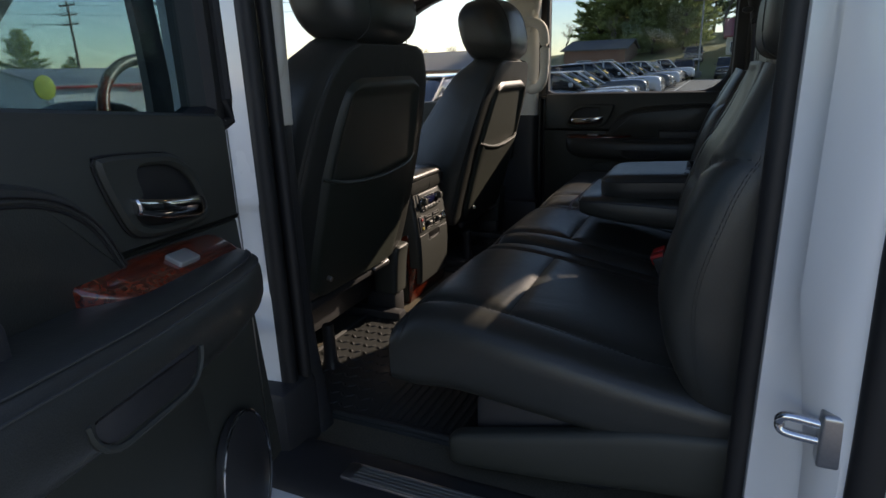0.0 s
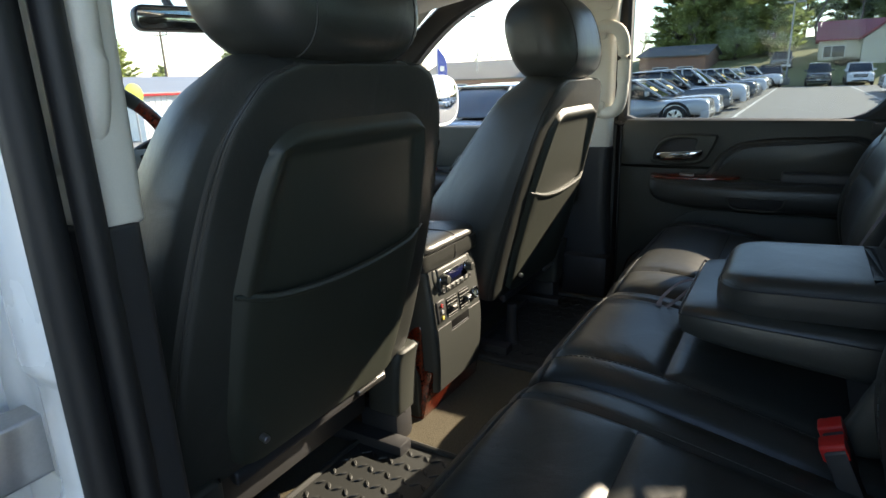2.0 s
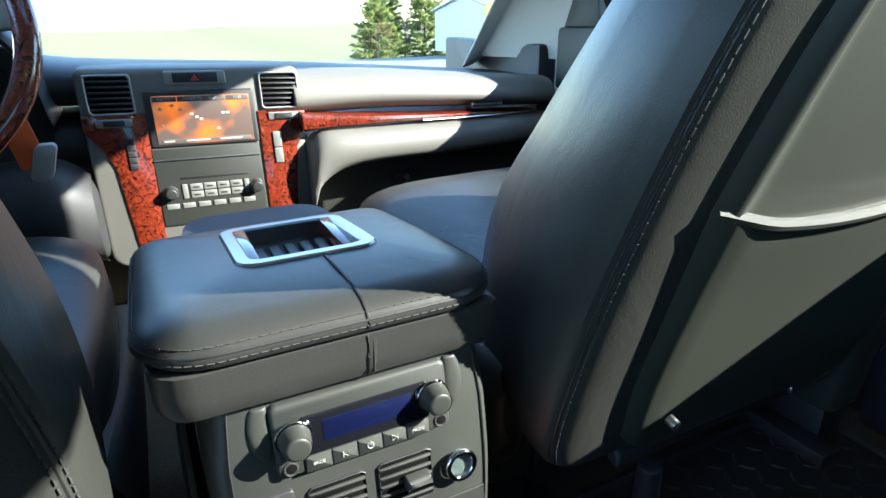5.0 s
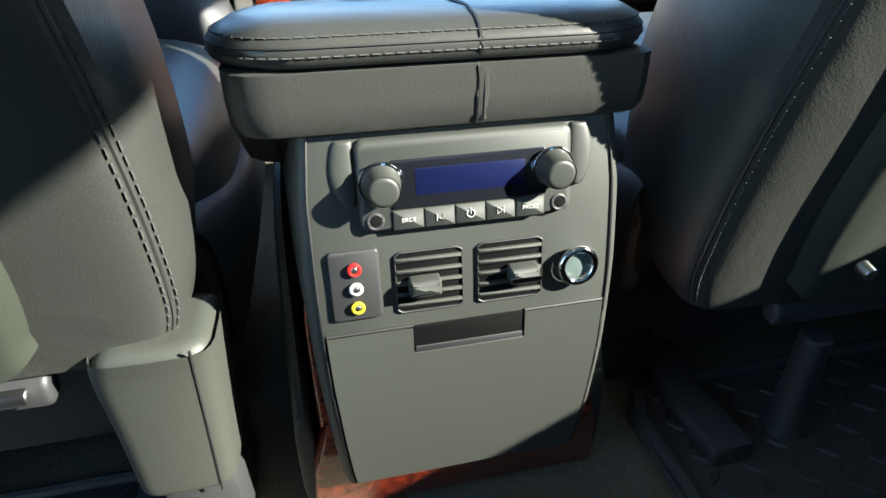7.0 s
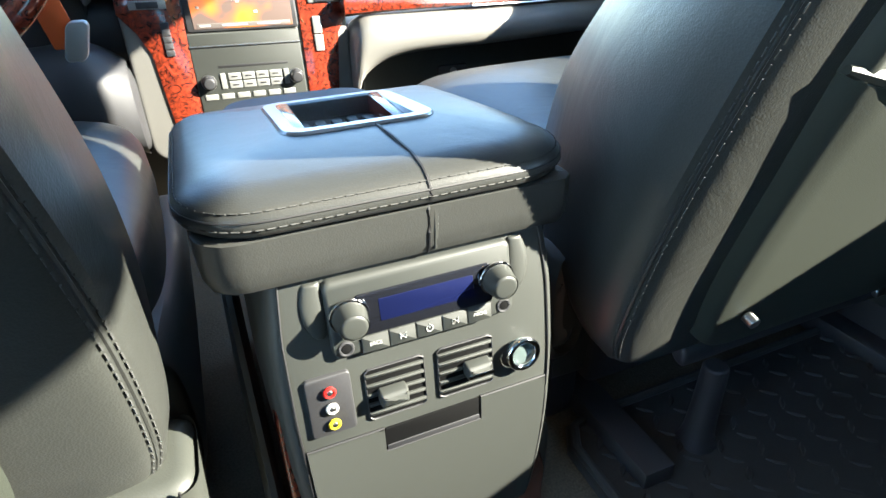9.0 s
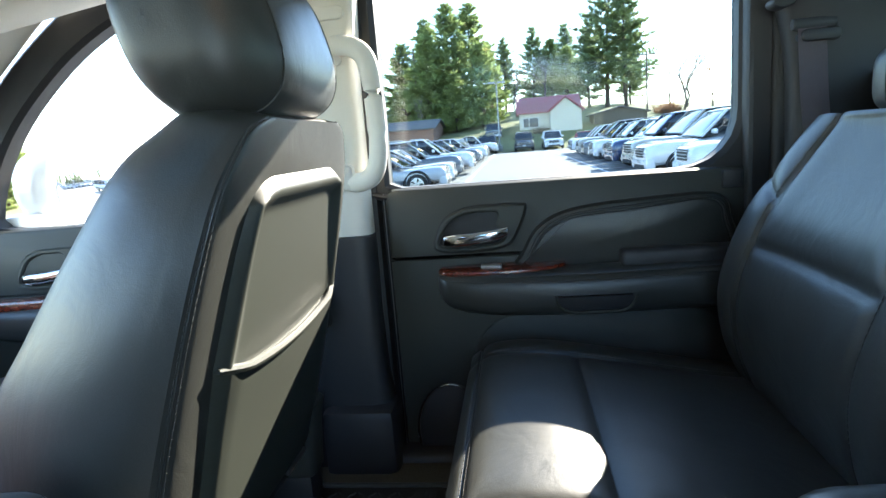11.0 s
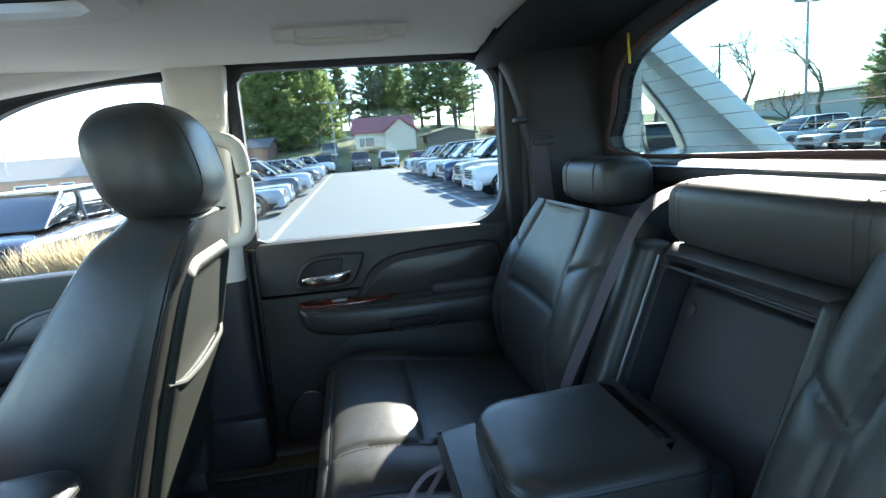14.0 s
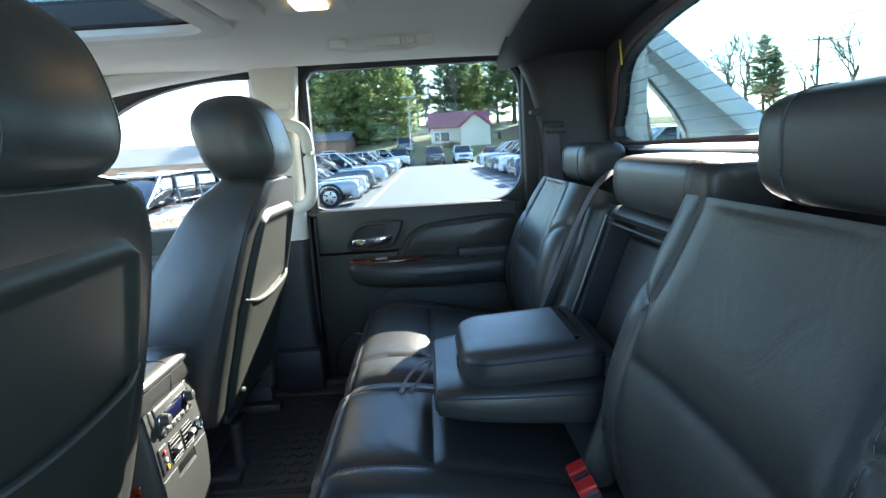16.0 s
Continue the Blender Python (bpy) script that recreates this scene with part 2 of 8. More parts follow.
def oval(cx, cy, rx, ry, n=32, p=2.0):
    return [(cx + rx * math.copysign(abs(math.cos(a)) ** (2 / p), math.cos(a)), cy + ry * math.copysign(abs(math.sin(a)) ** (2 / p), math.sin(a))) for a in (2 * math.pi * i / n for i in range(n))]


def inset(poly, c):
    out, m = [], len(poly)
    area = sum(poly[i][0] * poly[(i + 1) % m][1] - poly[(i + 1) % m][0] * poly[i][1] for i in range(m))
    s = 1 if area > 0 else -1
    for i in range(m):
        (ax, ay), (bx, by), (px, py) = poly[i - 1], poly[(i + 1) % m], poly[i]
        dx, dy = bx - ax, by - ay
        k = math.hypot(dx, dy) or 1
        out.append((px - s * dy / k * c, py + s * dx / k * c))
    return out


def plate(poly, o0, o1, put, c=0.003, bm=None):
    """A solid plate with a chamfered front: outline poly, from depth o0 to o1; put(a, b, o) gives the place."""
    bm = bm or bmesh.new()
    s = 1 if o1 > o0 else -1
    loops = [(poly, o0), (poly, o1 - s * c), (inset(poly, c * 0.35), o1 - s * c * 0.3), (inset(poly, c), o1)]
    rings = [[bm.verts.new(put(a, b, o)) for a, b in pl] for pl, o in loops]
    for r0, r1 in zip(rings, rings[1:]):
        for j in range(len(poly)):
            k = (j + 1) % len(poly)
            bm.faces.new((r0[j], r0[k], r1[k], r1[j]))
    bm.faces.new(rings[0]), bm.faces.new(rings[-1])
    return bm


def frame_plate(outer, inner, o0, o1, put, c=0.003, bm=None):
    """A plate with an opening: two outlines of as many points."""
    bm = bm or bmesh.new()
    s = 1 if o1 > o0 else -1
    loops = [(inner, o0), (outer, o0), (outer, o1 - s * c), (inset(outer, c), o1), (inset(inner, -c), o1), (inner, o1 - s * c)]
    rings = [[bm.verts.new(put(a, b, o)) for a, b in pl] for pl, o in loops]
    for r0, r1 in zip(rings, rings[1:] + rings[:1]):
        for j in range(len(outer)):
            k = (j + 1) % len(outer)
            bm.faces.new((r0[j], r0[k], r1[k], r1[j]))
    return bm


def resample(poly, n):
    """n points evenly along a closed outline, from its first point."""
    pts = [Vector(p).to_2d() for p in poly] + [Vector(poly[0]).to_2d()]
    cum = [0.0]
    for a, b in zip(pts, pts[1:]):
        cum.append(cum[-1] + (b - a).length)
    out, k = [], 0
    for i in range(n):
        s = cum[-1] * i / n
        while cum[k + 1] < s:
            k += 1
        f = (s - cum[k]) / max(cum[k + 1] - cum[k], 1e-9)
        out.append(tuple(pts[k].lerp(pts[k + 1], f)))
    return out


def smooth_path(rows, n):
    return [Vector(curve_at(rows, i / n)) for i in range(n + 1)]


def stitches(points, size=0.0045, gap=0.0022, r=0.0007, bm=None):
    """A row of sewn stitches along a path."""
    r *= 0.75
    bm = bm or bmesh.new()
    pts = [Vector(p) for p in points]
    cum = [0.0]
    for a, b in zip(pts, pts[1:]):
        cum.append(cum[-1] + (b - a).length)

    def at(s):
        k = max(i for i in range(len(cum) - 1) if cum[i] <= s + 1e-9)
        return pts[k].lerp(pts[k + 1], (s - cum[k]) / max(cum[k + 1] - cum[k], 1e-9))
    s = 0.0
    while s + size < cum[-1]:
        tube([at(s), at(s + size / 2), at(s + size)], r, 4, bm=bm)
        s += size + gap
    return bm


def groove_lines(lines, width=0.012, depth=0.006, puff=0.0):
    """A hollow along seams; each line is a function of (u, s) that gives the distance from the seam in metres."""
    def f(u, s):
        d = min(abs(q(u, s)) for q in lines)
        return depth * math.exp(-(d / width) ** 1.4) - puff * (1 - math.exp(-(d / (4 * width)) ** 2))
    return f

# ---- the cabin: its shell ----
CX = 0.012          # the truck's middle plane
FLOOR = 0.79
SIDE = 0.885        # from the middle plane to the face of the door trim
HINGE_Y = 1.062    # front edge of the rear doors


def right_side(d, z, o):
    return Vector((CX + SIDE - o, HINGE_Y - 1.04 * d, z))


def left_side(d, z, o):
    return Vector((CX - SIDE + o, HINGE_Y - 1.04 * d, z))


OPEN = radians(72.1)


def open_side(d, z, o):
    """The left rear door, swung open on its front hinge."""
    s, c = math.sin(OPEN), math.cos(OPEN)
    return Vector((-0.972 - s * d * 1.04 + c * o, 1.025 - c * d * 1.04 - s * o, z + 0.059 + 0.087 * d))


def flat(a, b, o):
    return Vector((a, b, o))


def build_floor():
    bm = bmesh.new()
    box(CX - 0.87, CX + 0.87, -0.05, 2.5, FLOOR - 0.06, FLOOR, 0.01, bm)
    fl = single("floor", bm, CARPET, "brown-grey cut pile carpet on the cabin floor", "floor", "structure")
    return fl


build_floor()


def build_roof():
    outer = resample(rr(CX - 0.81, 0.42, CX + 0.81, 2.0, 0.05), 64)
    inner = resample(rr(CX - 0.29, 1.12, CX + 0.29, 1.74, 0.05), 64)
    single("ceiling", frame_plate(outer, inner, 1.905, 1.852, lambda a, b, o: Vector((a, b, o - 0.018 * (abs(a - CX) / 0.81) ** 3)), 0.01), HEADLINER, "beige woven headliner with an opening for the sunroof", "headliner", "structure")
    # rolled edges above the doors
    for s, nm in ((1, "trim"), (-1, "trim")):
        lo = Loft([((CX + s * x, y, z), (0.0, 0, r), (s * 0.055, 0, 0), 2.4) for x, y, z, r in
                   ((0.815, 0.42, 1.862, 0.026), (0.835, 0.7, 1.868, 0.026), (0.835, 1.1, 1.868, 0.026), (0.825, 1.5, 1.835, 0.035), (0.78, 1.95, 1.76, 0.04))])
        single(nm, lo.mesh(24, 20, (0.01, 0.01)), HEADLINER, "beige rolled headliner edge above the doors", "trim", "structure")
    # black rear part of the roof lining
    rows = [(0.44, 1.846), (0.36, 1.858), (0.25, 1.866), (0.12, 1.868), (0.03, 1.868)]
    bm = bmesh.new()
    for dz in (0.0, 0.02):
        grid = [[bm.verts.new((CX + x, y, z + dz - 0.06 * (abs(x) / 0.81) ** 3)) for x in [-0.81 + 1.62 * i / 20 for i in range(21)]] for y, z in rows]
        for a, b in zip(grid, grid[1:]):
            for i in range(20):
                bm.faces.new((a[i], a[i + 1], b[i + 1], b[i]))
    single("ceiling", bm, PLASTIC_DARK, "black plastic lining at the rear of the roof", "headliner", "structure")
    box_roof = box(CX - 0.95, CX + 0.95, 0.0, 0.42, 1.925, 1.935, 0.0)
    box(CX - 0.95, CX + 0.95, 1.9, 2.0, 1.925, 1.935, 0.0, box_roof)
    for s in (-1, 1):
        box(min(CX + s * 0.30, CX + s * 0.95), max(CX + s * 0.30, CX + s * 0.95), 0.42, 1.9, 1.925, 1.935, 0.0, box_roof)
    box(CX - 0.30, CX + 0.30, 0.42, 1.10, 1.926, 1.934, 0.0, box_roof)
    box(CX - 0.30, CX + 0.30, 1.76, 1.9, 1.926, 1.934, 0.0, box_roof)
    single("roof_panel", box_roof, WHITE_PAINT, "pearl white sheet metal roof skin", "roof", "structure", smooth=False)


build_roof()


def sunroof():
    t = thing("sunroof", (CX, 1.43, 1.848), "open sunroof with a beige frame and black inner shade", "sunroof")
    o1, i1 = resample(rr(CX - 0.34, 1.07, CX + 0.34, 1.79, 0.08), 64), resample(rr(CX - 0.275, 1.135, CX + 0.275, 1.725, 0.05), 64)
    part("frame", frame_plate(o1, i1, 1.858, 1.836, flat, 0.008), BEIGE, t)
    o2, i2 = resample(rr(CX - 0.30, 1.11, CX + 0.30, 1.75, 0.05), 64), resample(rr(CX - 0.265, 1.19, CX + 0.265, 1.715, 0.04), 64)
    part("inner_frame", frame_plate(o2, i2, 1.918, 1.860, flat, 0.006), PLASTIC_DARK, t)
    for k in range(5):
        part("slat", box(CX - 0.25, CX + 0.25, 1.196 + 0.007 * k, 1.199 + 0.007 * k, 1.868 + 0.004 * k, 1.893 + 0.004 * k, 0.001), RUBBER, t)
    part("glass_panel", box(CX - 0.262, CX + 0.262, 1.24, 1.71, 1.910, 1.914, 0.001), GLASS_REAR, t).visible_shadow = False


sunroof()


def roof_lamp():
    t = thing("reading_lamp", (CX + 0.02, 0.86, 1.838), "lit cabin lamp with a warm clear lens in a beige housing", "ceiling lamp")
    part("housing", plate(rr(CX - 0.10, 0.80, CX + 0.14, 0.95, 0.03), 1.858, 1.830, flat, 0.008), BEIGE, t)
    part("lens", plate(rr(CX + 0.0, 0.835, CX + 0.07, 0.895, 0.008), 1.833, 1.824, flat, 0.003), glow("warm_lens", (1.0, 0.62, 0.28), 1.6), t, "glowing warm lens")
    part("cover", plate(rr(CX - 0.12, 0.97, CX + 0.16, 1.055, 0.012), 1.858, 1.836, flat, 0.004), BEIGE, t)


roof_lamp()


def assist_handle(y0, y1, side):
    s = 1 if side > 0 else -1
    x, z = CX + s * 0.500, 1.846
    t = thing("assist_handle", (x, (y0 + y1) / 2, z), "beige folding assist handle under the roof edge", "handle")
    part("grip", Loft([((x, y, zz), (0.014, 0, 0), (0, 0, 0.007), 3) for y, zz in ((y0, z), (y0 + 0.03, z - 0.022), ((y0 + y1) / 2, z - 0.024), (y1 - 0.03, z - 0.022), (y1, z))]).mesh(20, 14, (0.004, 0.004)), BEIGE, t)
    for y in (y0, y1):
        part("mount", box(x - 0.018, x + 0.018, y - 0.022, y + 0.022, z - 0.022, z + 0.015, 0.006), BEIGE, t)
    part("coat_hook", box(x - 0.012, x + 0.004, y0 + 0.045, y0 + 0.062, z - 0.03, z + 0.01, 0.004), BEIGE, t)


assist_handle(0.66, 0.88, 1)


def sheet(rows, bm=None):
    """A smooth skin through rows of points."""
    bm = bm or bmesh.new()
    g = [[bm.verts.new(p) for p in r] for r in rows]
    for a, b in zip(g, g[1:]):
        for i in range(len(a) - 1):
            bm.faces.new((a[i], a[i + 1], b[i + 1], b[i]))
    return bm


def pillars():
    for s, side in ((1, right_side), (-1, left_side)):
        # middle pillar: beige above the belt line, black below
        up = Loft([(side(d, z, o + (0.098 if s < 0 else 0)), (0, w, 0), (0.028 if s < 0 else 0.035, 0, 0), 4) for d, z, o, w in
                   ((-0.085, 1.29 if s > 0 else 1.40, 0.006, 0.066), (-0.08, 1.45, 0.006, 0.062), (-0.075, 1.65, 0.012, 0.060), (-0.07, 1.84, 0.035, 0.075))])
        pil = thing("wall_pillar", side(-0.06, FLOOR, 0), "middle door pillar, beige trim above and black below", "pillar", kind="structure")
        part("upper_trim", up.mesh(18, 28, (0.004, 0.004)), BEIGE, pil, "beige plastic pillar trim")
        lo = Loft([(side(d, z, o + (0.085 if s < 0 else 0)), (0, w, 0), (0.032 if s < 0 else 0.045, 0, 0), 4) for d, z, o, w in
                   ((-0.10, FLOOR - 0.04, 0.02, 0.11), (-0.095, 0.95, 0.012, 0.085), (-0.088, 1.1, 0.010, 0.07), (-0.085, 1.292 if s > 0 else 1.402, 0.008, 0.069))])
        part("lower_trim", lo.mesh(18, 28, (0.004, 0.004)), PLASTIC_DARK, pil, "black plastic lower pillar trim")
        part("belt_slot", plate(rr(-0.095, 1.71, -0.025, 1.735, 0.012), 0.05, 0.060, side, 0.003), BEIGE, pil)
        part("step", box(*sorted((CX + s * (SIDE - 0.09), CX + s * (SIDE + 0.02))), HINGE_Y + 0.0, HINGE_Y + 0.16, FLOOR - 0.02, FLOOR + 0.14, 0.02), PLASTIC_DARK, pil)
        # outer face of the pillar, which the closed door covers
        step = lambda z: 0.010 * min(max((1.275 - z) / 0.02, 0), 1) * min(max((z - 1.105) / 0.03, 0), 1)
        if s > 0:
            part("body_metal", plate(rr(-0.17, FLOOR - 0.15, -0.045, 1.92, 0.01), -0.15, -0.020, side, 0.012), WHITE_PAINT, pil, "pearl white painted pillar")
        else:
            part("body_metal", sheet([[(CX + s * (0.80 + x), y, z) for x, y in ((0.048, 1.116), (0.058, 1.106), (0.062 - step(z), 1.094), (0.066 - step(z), 1.125), (0.067 - step(z), 1.150), (0.060 - step(z), 1.172), (0.045, 1.178), (0.043, 1.240), (0.048, 1.258), (0.06, 1.262), (0.195 if z < 1.35 else 0.064, 1.264))] for z in (0.60, 0.9, 1.09, 1.105, 1.115, 1.125, 1.135, 1.15, 1.2, 1.255, 1.262, 1.268, 1.275, 1.285, 1.345, 1.355, 1.6, 1.8, 1.93)]), WHITE_PAINT, pil, "pearl white painted pillar")
        if s < 0:
            hg = part("hinge", plate(rr(1.195, 1.135, 1.235, 1.205, 0.004), 0.80 + 0.041, 0.90, lambda a, b, o: Vector((CX - o, a, b)), 0.004), SATIN, pil, "cast metal door hinge")
            part("bolt", Loft([((CX - o, 1.213, 1.17), (0, r, 0), (0, 0, r), 2) for o, r in ((0.895, 0.011), (0.905, 0.011), (0.909, 0.008))]).mesh(3, 14, (0.001, 0.002)), CHROME, hg)
            part("grommet", Loft([((CX - o, 1.205, 1.052), (0, r, 0), (0, 0, r), 2) for o, r in ((0.84, 0.030), (0.862, 0.029), (0.872, 0.021), (0.878, 0.018))]).mesh(6, 24, (0.002, 0.005)), RUBBER, pil, "black rubber grommet")
            part("wiring_boot", tube(smooth_path([(CX - 0.86, 1.205, 1.052), (CX - 0.90, 1.19, 1.048), (CX - 0.95, 1.15, 1.05), (CX - 1.0, 1.09, 1.06)], 14), 0.013, 10), RUBBER, pil)
        # rear pillar lining
        rear = Loft([(side(d, z, o + (0 if s > 0 else 0.045)), (0, w, 0), (0.05, 0, 0), 3.2) for d, z, o, w in
                     ((0.86, 1.28, 0.03, 0.125), (0.86, 1.45, 0.028, 0.125), (0.86, 1.6, 0.035, 0.135), (0.85, 1.75, 0.065, 0.165), (0.83, 1.83, 0.10, 0.20))])
        rp = thing("wall_corner", side(0.8, 1.3, 0), "black plastic rear corner lining with a belt slot", "pillar", kind="structure")
        part("lining", rear.mesh(20, 32, (0.004, 0.004)), PLASTIC_DARK, rp)
        part("cap", plate(oval(0.715, 1.655, 0.018, 0.010, 20), 0.05, 0.085, side, 0.004), PLASTIC_DARK, rp)
        part("belt_anchor", plate(rr(0.74, 1.585, 0.80, 1.605, 0.008), 0.05, 0.093, side, 0.004), PLASTIC_DARK, rp)
        part("flush_lining", plate(rr(0.685 if s > 0 else 0.735, 1.28, 0.80, 1.86, 0.01), -0.03 if s > 0 else 0.016, 0.012 if s > 0 else 0.05, side, 0.01), PLASTIC_DARK, rp)
        low = bmesh.new()
        plate(rr(0.70 if s > 0 else 0.735, FLOOR - 0.1, 1.05, 1.32, 0.02), -0.02 if s > 0 else 0.016, 0.03 if s > 0 else 0.05, side, 0.006, low)
        part("lower_lining", low, PLASTIC_DARK, rp)
        k = lambda z: 0.03 * min(max((1.24 - z) / 0.22, 0), 1)
        q = lambda x: x if x < 0.935 or s > 0 else 0.935 + (x - 0.935) * 0.74
        part("body_metal", sheet([[(CX + s * q(x), y + (0.025 if s < 0 else 0.0), z) for x, y in ((0.872, 0.20), (0.872, 0.286), (0.884, 0.291), (0.893, 0.289), (0.899, 0.277), (0.918, 0.266 - 0.2 * k(z)), (0.935, 0.262 - k(z)), (0.945, 0.268 - k(z)), (0.965, 0.258 - k(z) * 0.8), (0.990, 0.240 - k(z) * 0.5), (1.008, 0.222 - k(z) * 0.3), (1.012, 0.18), (1.030, 0.176), (1.045, 0.165), (1.05, 0.10), (1.05, -0.02))] for z in (0.60, 0.8, 0.95, 1.05, 1.12, 1.18, 1.24, 1.3, 1.5, 1.7, 1.93)]), WHITE_PAINT, rp, "pearl white painted door jamb")
        zz = (0.70, 0.9, 1.1, 1.3, 1.5, 1.7, 1.9)
        part("seal", tube([(CX + s * 0.870, 0.294 + (0.029 if s < 0 else 0), z) for z in zz], 0.016, 10), RUBBER, rp)
        part("seal", tube([(CX + s * q(1.010), 0.200 + (0.022 if s < 0 else 0) - 0.3 * k(z), z) for z in zz], 0.019, 10), RUBBER, rp)
        if s < 0:
            part("seal", tube([(CX - 0.848, 1.092, z) for z in zz], 0.017, 10), RUBBER, pil)
            part("seal", tube([(CX - 0.816, 1.080, z) for z in zz], 0.013, 10), RUBBER, pil)
        else:
            part("seal", tube([side(-0.028, z, -0.022) for z in zz], 0.022), RUBBER, pil)
        st = part("striker_plate", plate(rr(0.972, 1.062, 1.006, 1.126, 0.006), 0.226, 0.262, lambda a, b, o: Vector((CX + s * q(a), o, b)), 0.003), SATIN, rp, "metal door striker")
        part("striker_loop", tube(smooth_path([(CX + s * q(x), y, z) for x, y, z in ((0.988, 0.258, 1.108), (0.980, 0.292, 1.108), (0.977, 0.298, 1.098), (0.980, 0.292, 1.088), (0.988, 0.258, 1.088))], 20), 0.0055, 10), CHROME, st)


pillars()


def kick_panels():
    for s in (-1, 1):
        single("wall_kick", box(*sorted((CX + s * 0.84, CX + s * 0.90)), 2.16, 2.70, FLOOR - 0.1, 1.30, 0.01), PLASTIC_DARK, "black trim beside the dashboard end", "side trim", "structure")


kick_panels()


def sills():
    for s, side in ((1, right_side), (-1, left_side)):
        t = thing("sill", side(0.3, FLOOR - 0.1, 0), "door sill with black trim and a ribbed metal scuff plate", "door sill", kind="structure")
        part("trim", Loft([(side(d, FLOOR - 0.01, -0.02), (0.07, 0, 0), (0, 0, 0.03), 4) for d in (-1.3, -0.4, 0.3, 0.9)]).mesh(12, 20, (0.01, 0.01)), PLASTIC_DARK, t)
        part("body_metal", Loft([(side(d, FLOOR - 0.09, -0.06), (0.07, 0, 0), (0, 0, 0.09), 5) for d in (-1.3, -0.4, 0.3, 1.1)]).mesh(12, 20, (0.01, 0.01)), WHITE_PAINT, t, "pearl white painted rocker panel")
        pl = part("scuff_plate", plate(rr(0.12, -0.045, 0.50, 0.0, 0.008), FLOOR + 0.019, FLOOR + 0.024, lambda a, b, o: side(a, o, b), 0.002), SATIN, t, "brushed metal scuff plate")
        for k in range(5):
            part("rib", box(*sorted((side(0, 0, -0.041 + 0.008 * k).x, side(0, 0, -0.038 + 0.008 * k).x)), HINGE_Y - 0.47, HINGE_Y - 0.15, FLOOR + 0.0245, FLOOR + 0.0255, 0), SILVER, pl)


sills()


def smooth_outline(pts, n=8):
    m, out = len(pts), []
    for i in range(m):
        a, b, c, d = (pts[(i + k) % m] for k in (-1, 0, 1, 2))
        for j in range(n):
            t = j / n
            out.append(tuple(0.5 * (2 * q + (r - p) * t + (2 * p - 5 * q + 4 * r - s) * t * t + (3 * q - p - 3 * r + s) * t ** 3) for p, q, r, s in zip(a, b, c, d)))
    return out


def rear_wall():
    t = thing("wall_rear", (CX, 0.1, 1.2), "black rear bulkhead under the back window", "wall", kind="structure")
    part("panel", box(CX - 0.86, CX + 0.86, 0.06, 0.12, FLOOR - 0.05, 1.50, 0.01), PLASTIC_DARK, t)
    part("ledge", Loft([((x, 0.10, 1.515), (0, 0.07, 0), (0, 0, 0.022), 4) for x in (CX - 0.84, CX, CX + 0.84)]).mesh(10, 20, (0.01, 0.01)), PLASTIC_DARK, t)
    part("chrome_edge", tube([(x, 0.168, 1.528) for x in (CX - 0.80, CX, CX + 0.80)], 0.003), SATIN, t)

    def put(a, b, o):
        return Vector((a, 0.04 + o + (b - 1.53) * 0.10, b))
    outer = resample(smooth_outline([(CX - 0.88, 1.49), (CX, 1.485), (CX + 0.88, 1.49), (CX + 0.87, 1.75), (CX + 0.72, 1.87), (CX + 0.4, 1.905), (CX, 1.91), (CX - 0.4, 1.905), (CX - 0.72, 1.87), (CX - 0.87, 1.75)]), 96)
    inner = resample(smooth_outline([(CX - 0.735, 1.550), (CX, 1.545), (CX + 0.735, 1.550), (CX + 0.72, 1.66), (CX + 0.63, 1.77), (CX + 0.35, 1.825), (CX, 1.84), (CX - 0.35, 1.825), (CX - 0.63, 1.77), (CX - 0.72, 1.66)]), 96)
    w = thing("window_rear", (CX, 0.05, 1.53), "sliding back window with heater lines in a black frame", "window", kind="structure")
    part("window_frame", frame_plate(outer, inner, 0.0, 0.045, put, 0.012), PLASTIC_DARK, w)
    part("rubber_seal", tube([put(a, b, 0.046) for a, b in inner], 0.007, 6, True), material("brown_seal", (0.10, 0.05, 0.045), 0.6), w)
    part("pane", plate(inset(inner, -0.01), 0.010, 0.014, put, 0.001), GLASS_REAR, w).visible_shadow = False
    wires = part("heater_lines", tube([put(CX - 0.745, 1.56, 0.016), put(CX + 0.745, 1.56, 0.016)], 0.0006, 4), PLASTIC_DARK, w)
    for k in range(1, 9):
        part("heater_line", tube([put(CX - 0.745 + 0.035 * max(k - 4, 0), 1.56 + 0.03 * k, 0.016), put(CX + 0.745 - 0.035 * max(k - 4, 0), 1.56 + 0.03 * k, 0.016)], 0.0007, 4), PLASTIC_DARK, wires)
    part("blind_cord", tube([put(CX + 0.57, 1.82, 0.06), put(CX + 0.575, 1.80, 0.06), put(CX + 0.58, 1.755, 0.06)], 0.003, 6), YELLOW, w)


rear_wall()


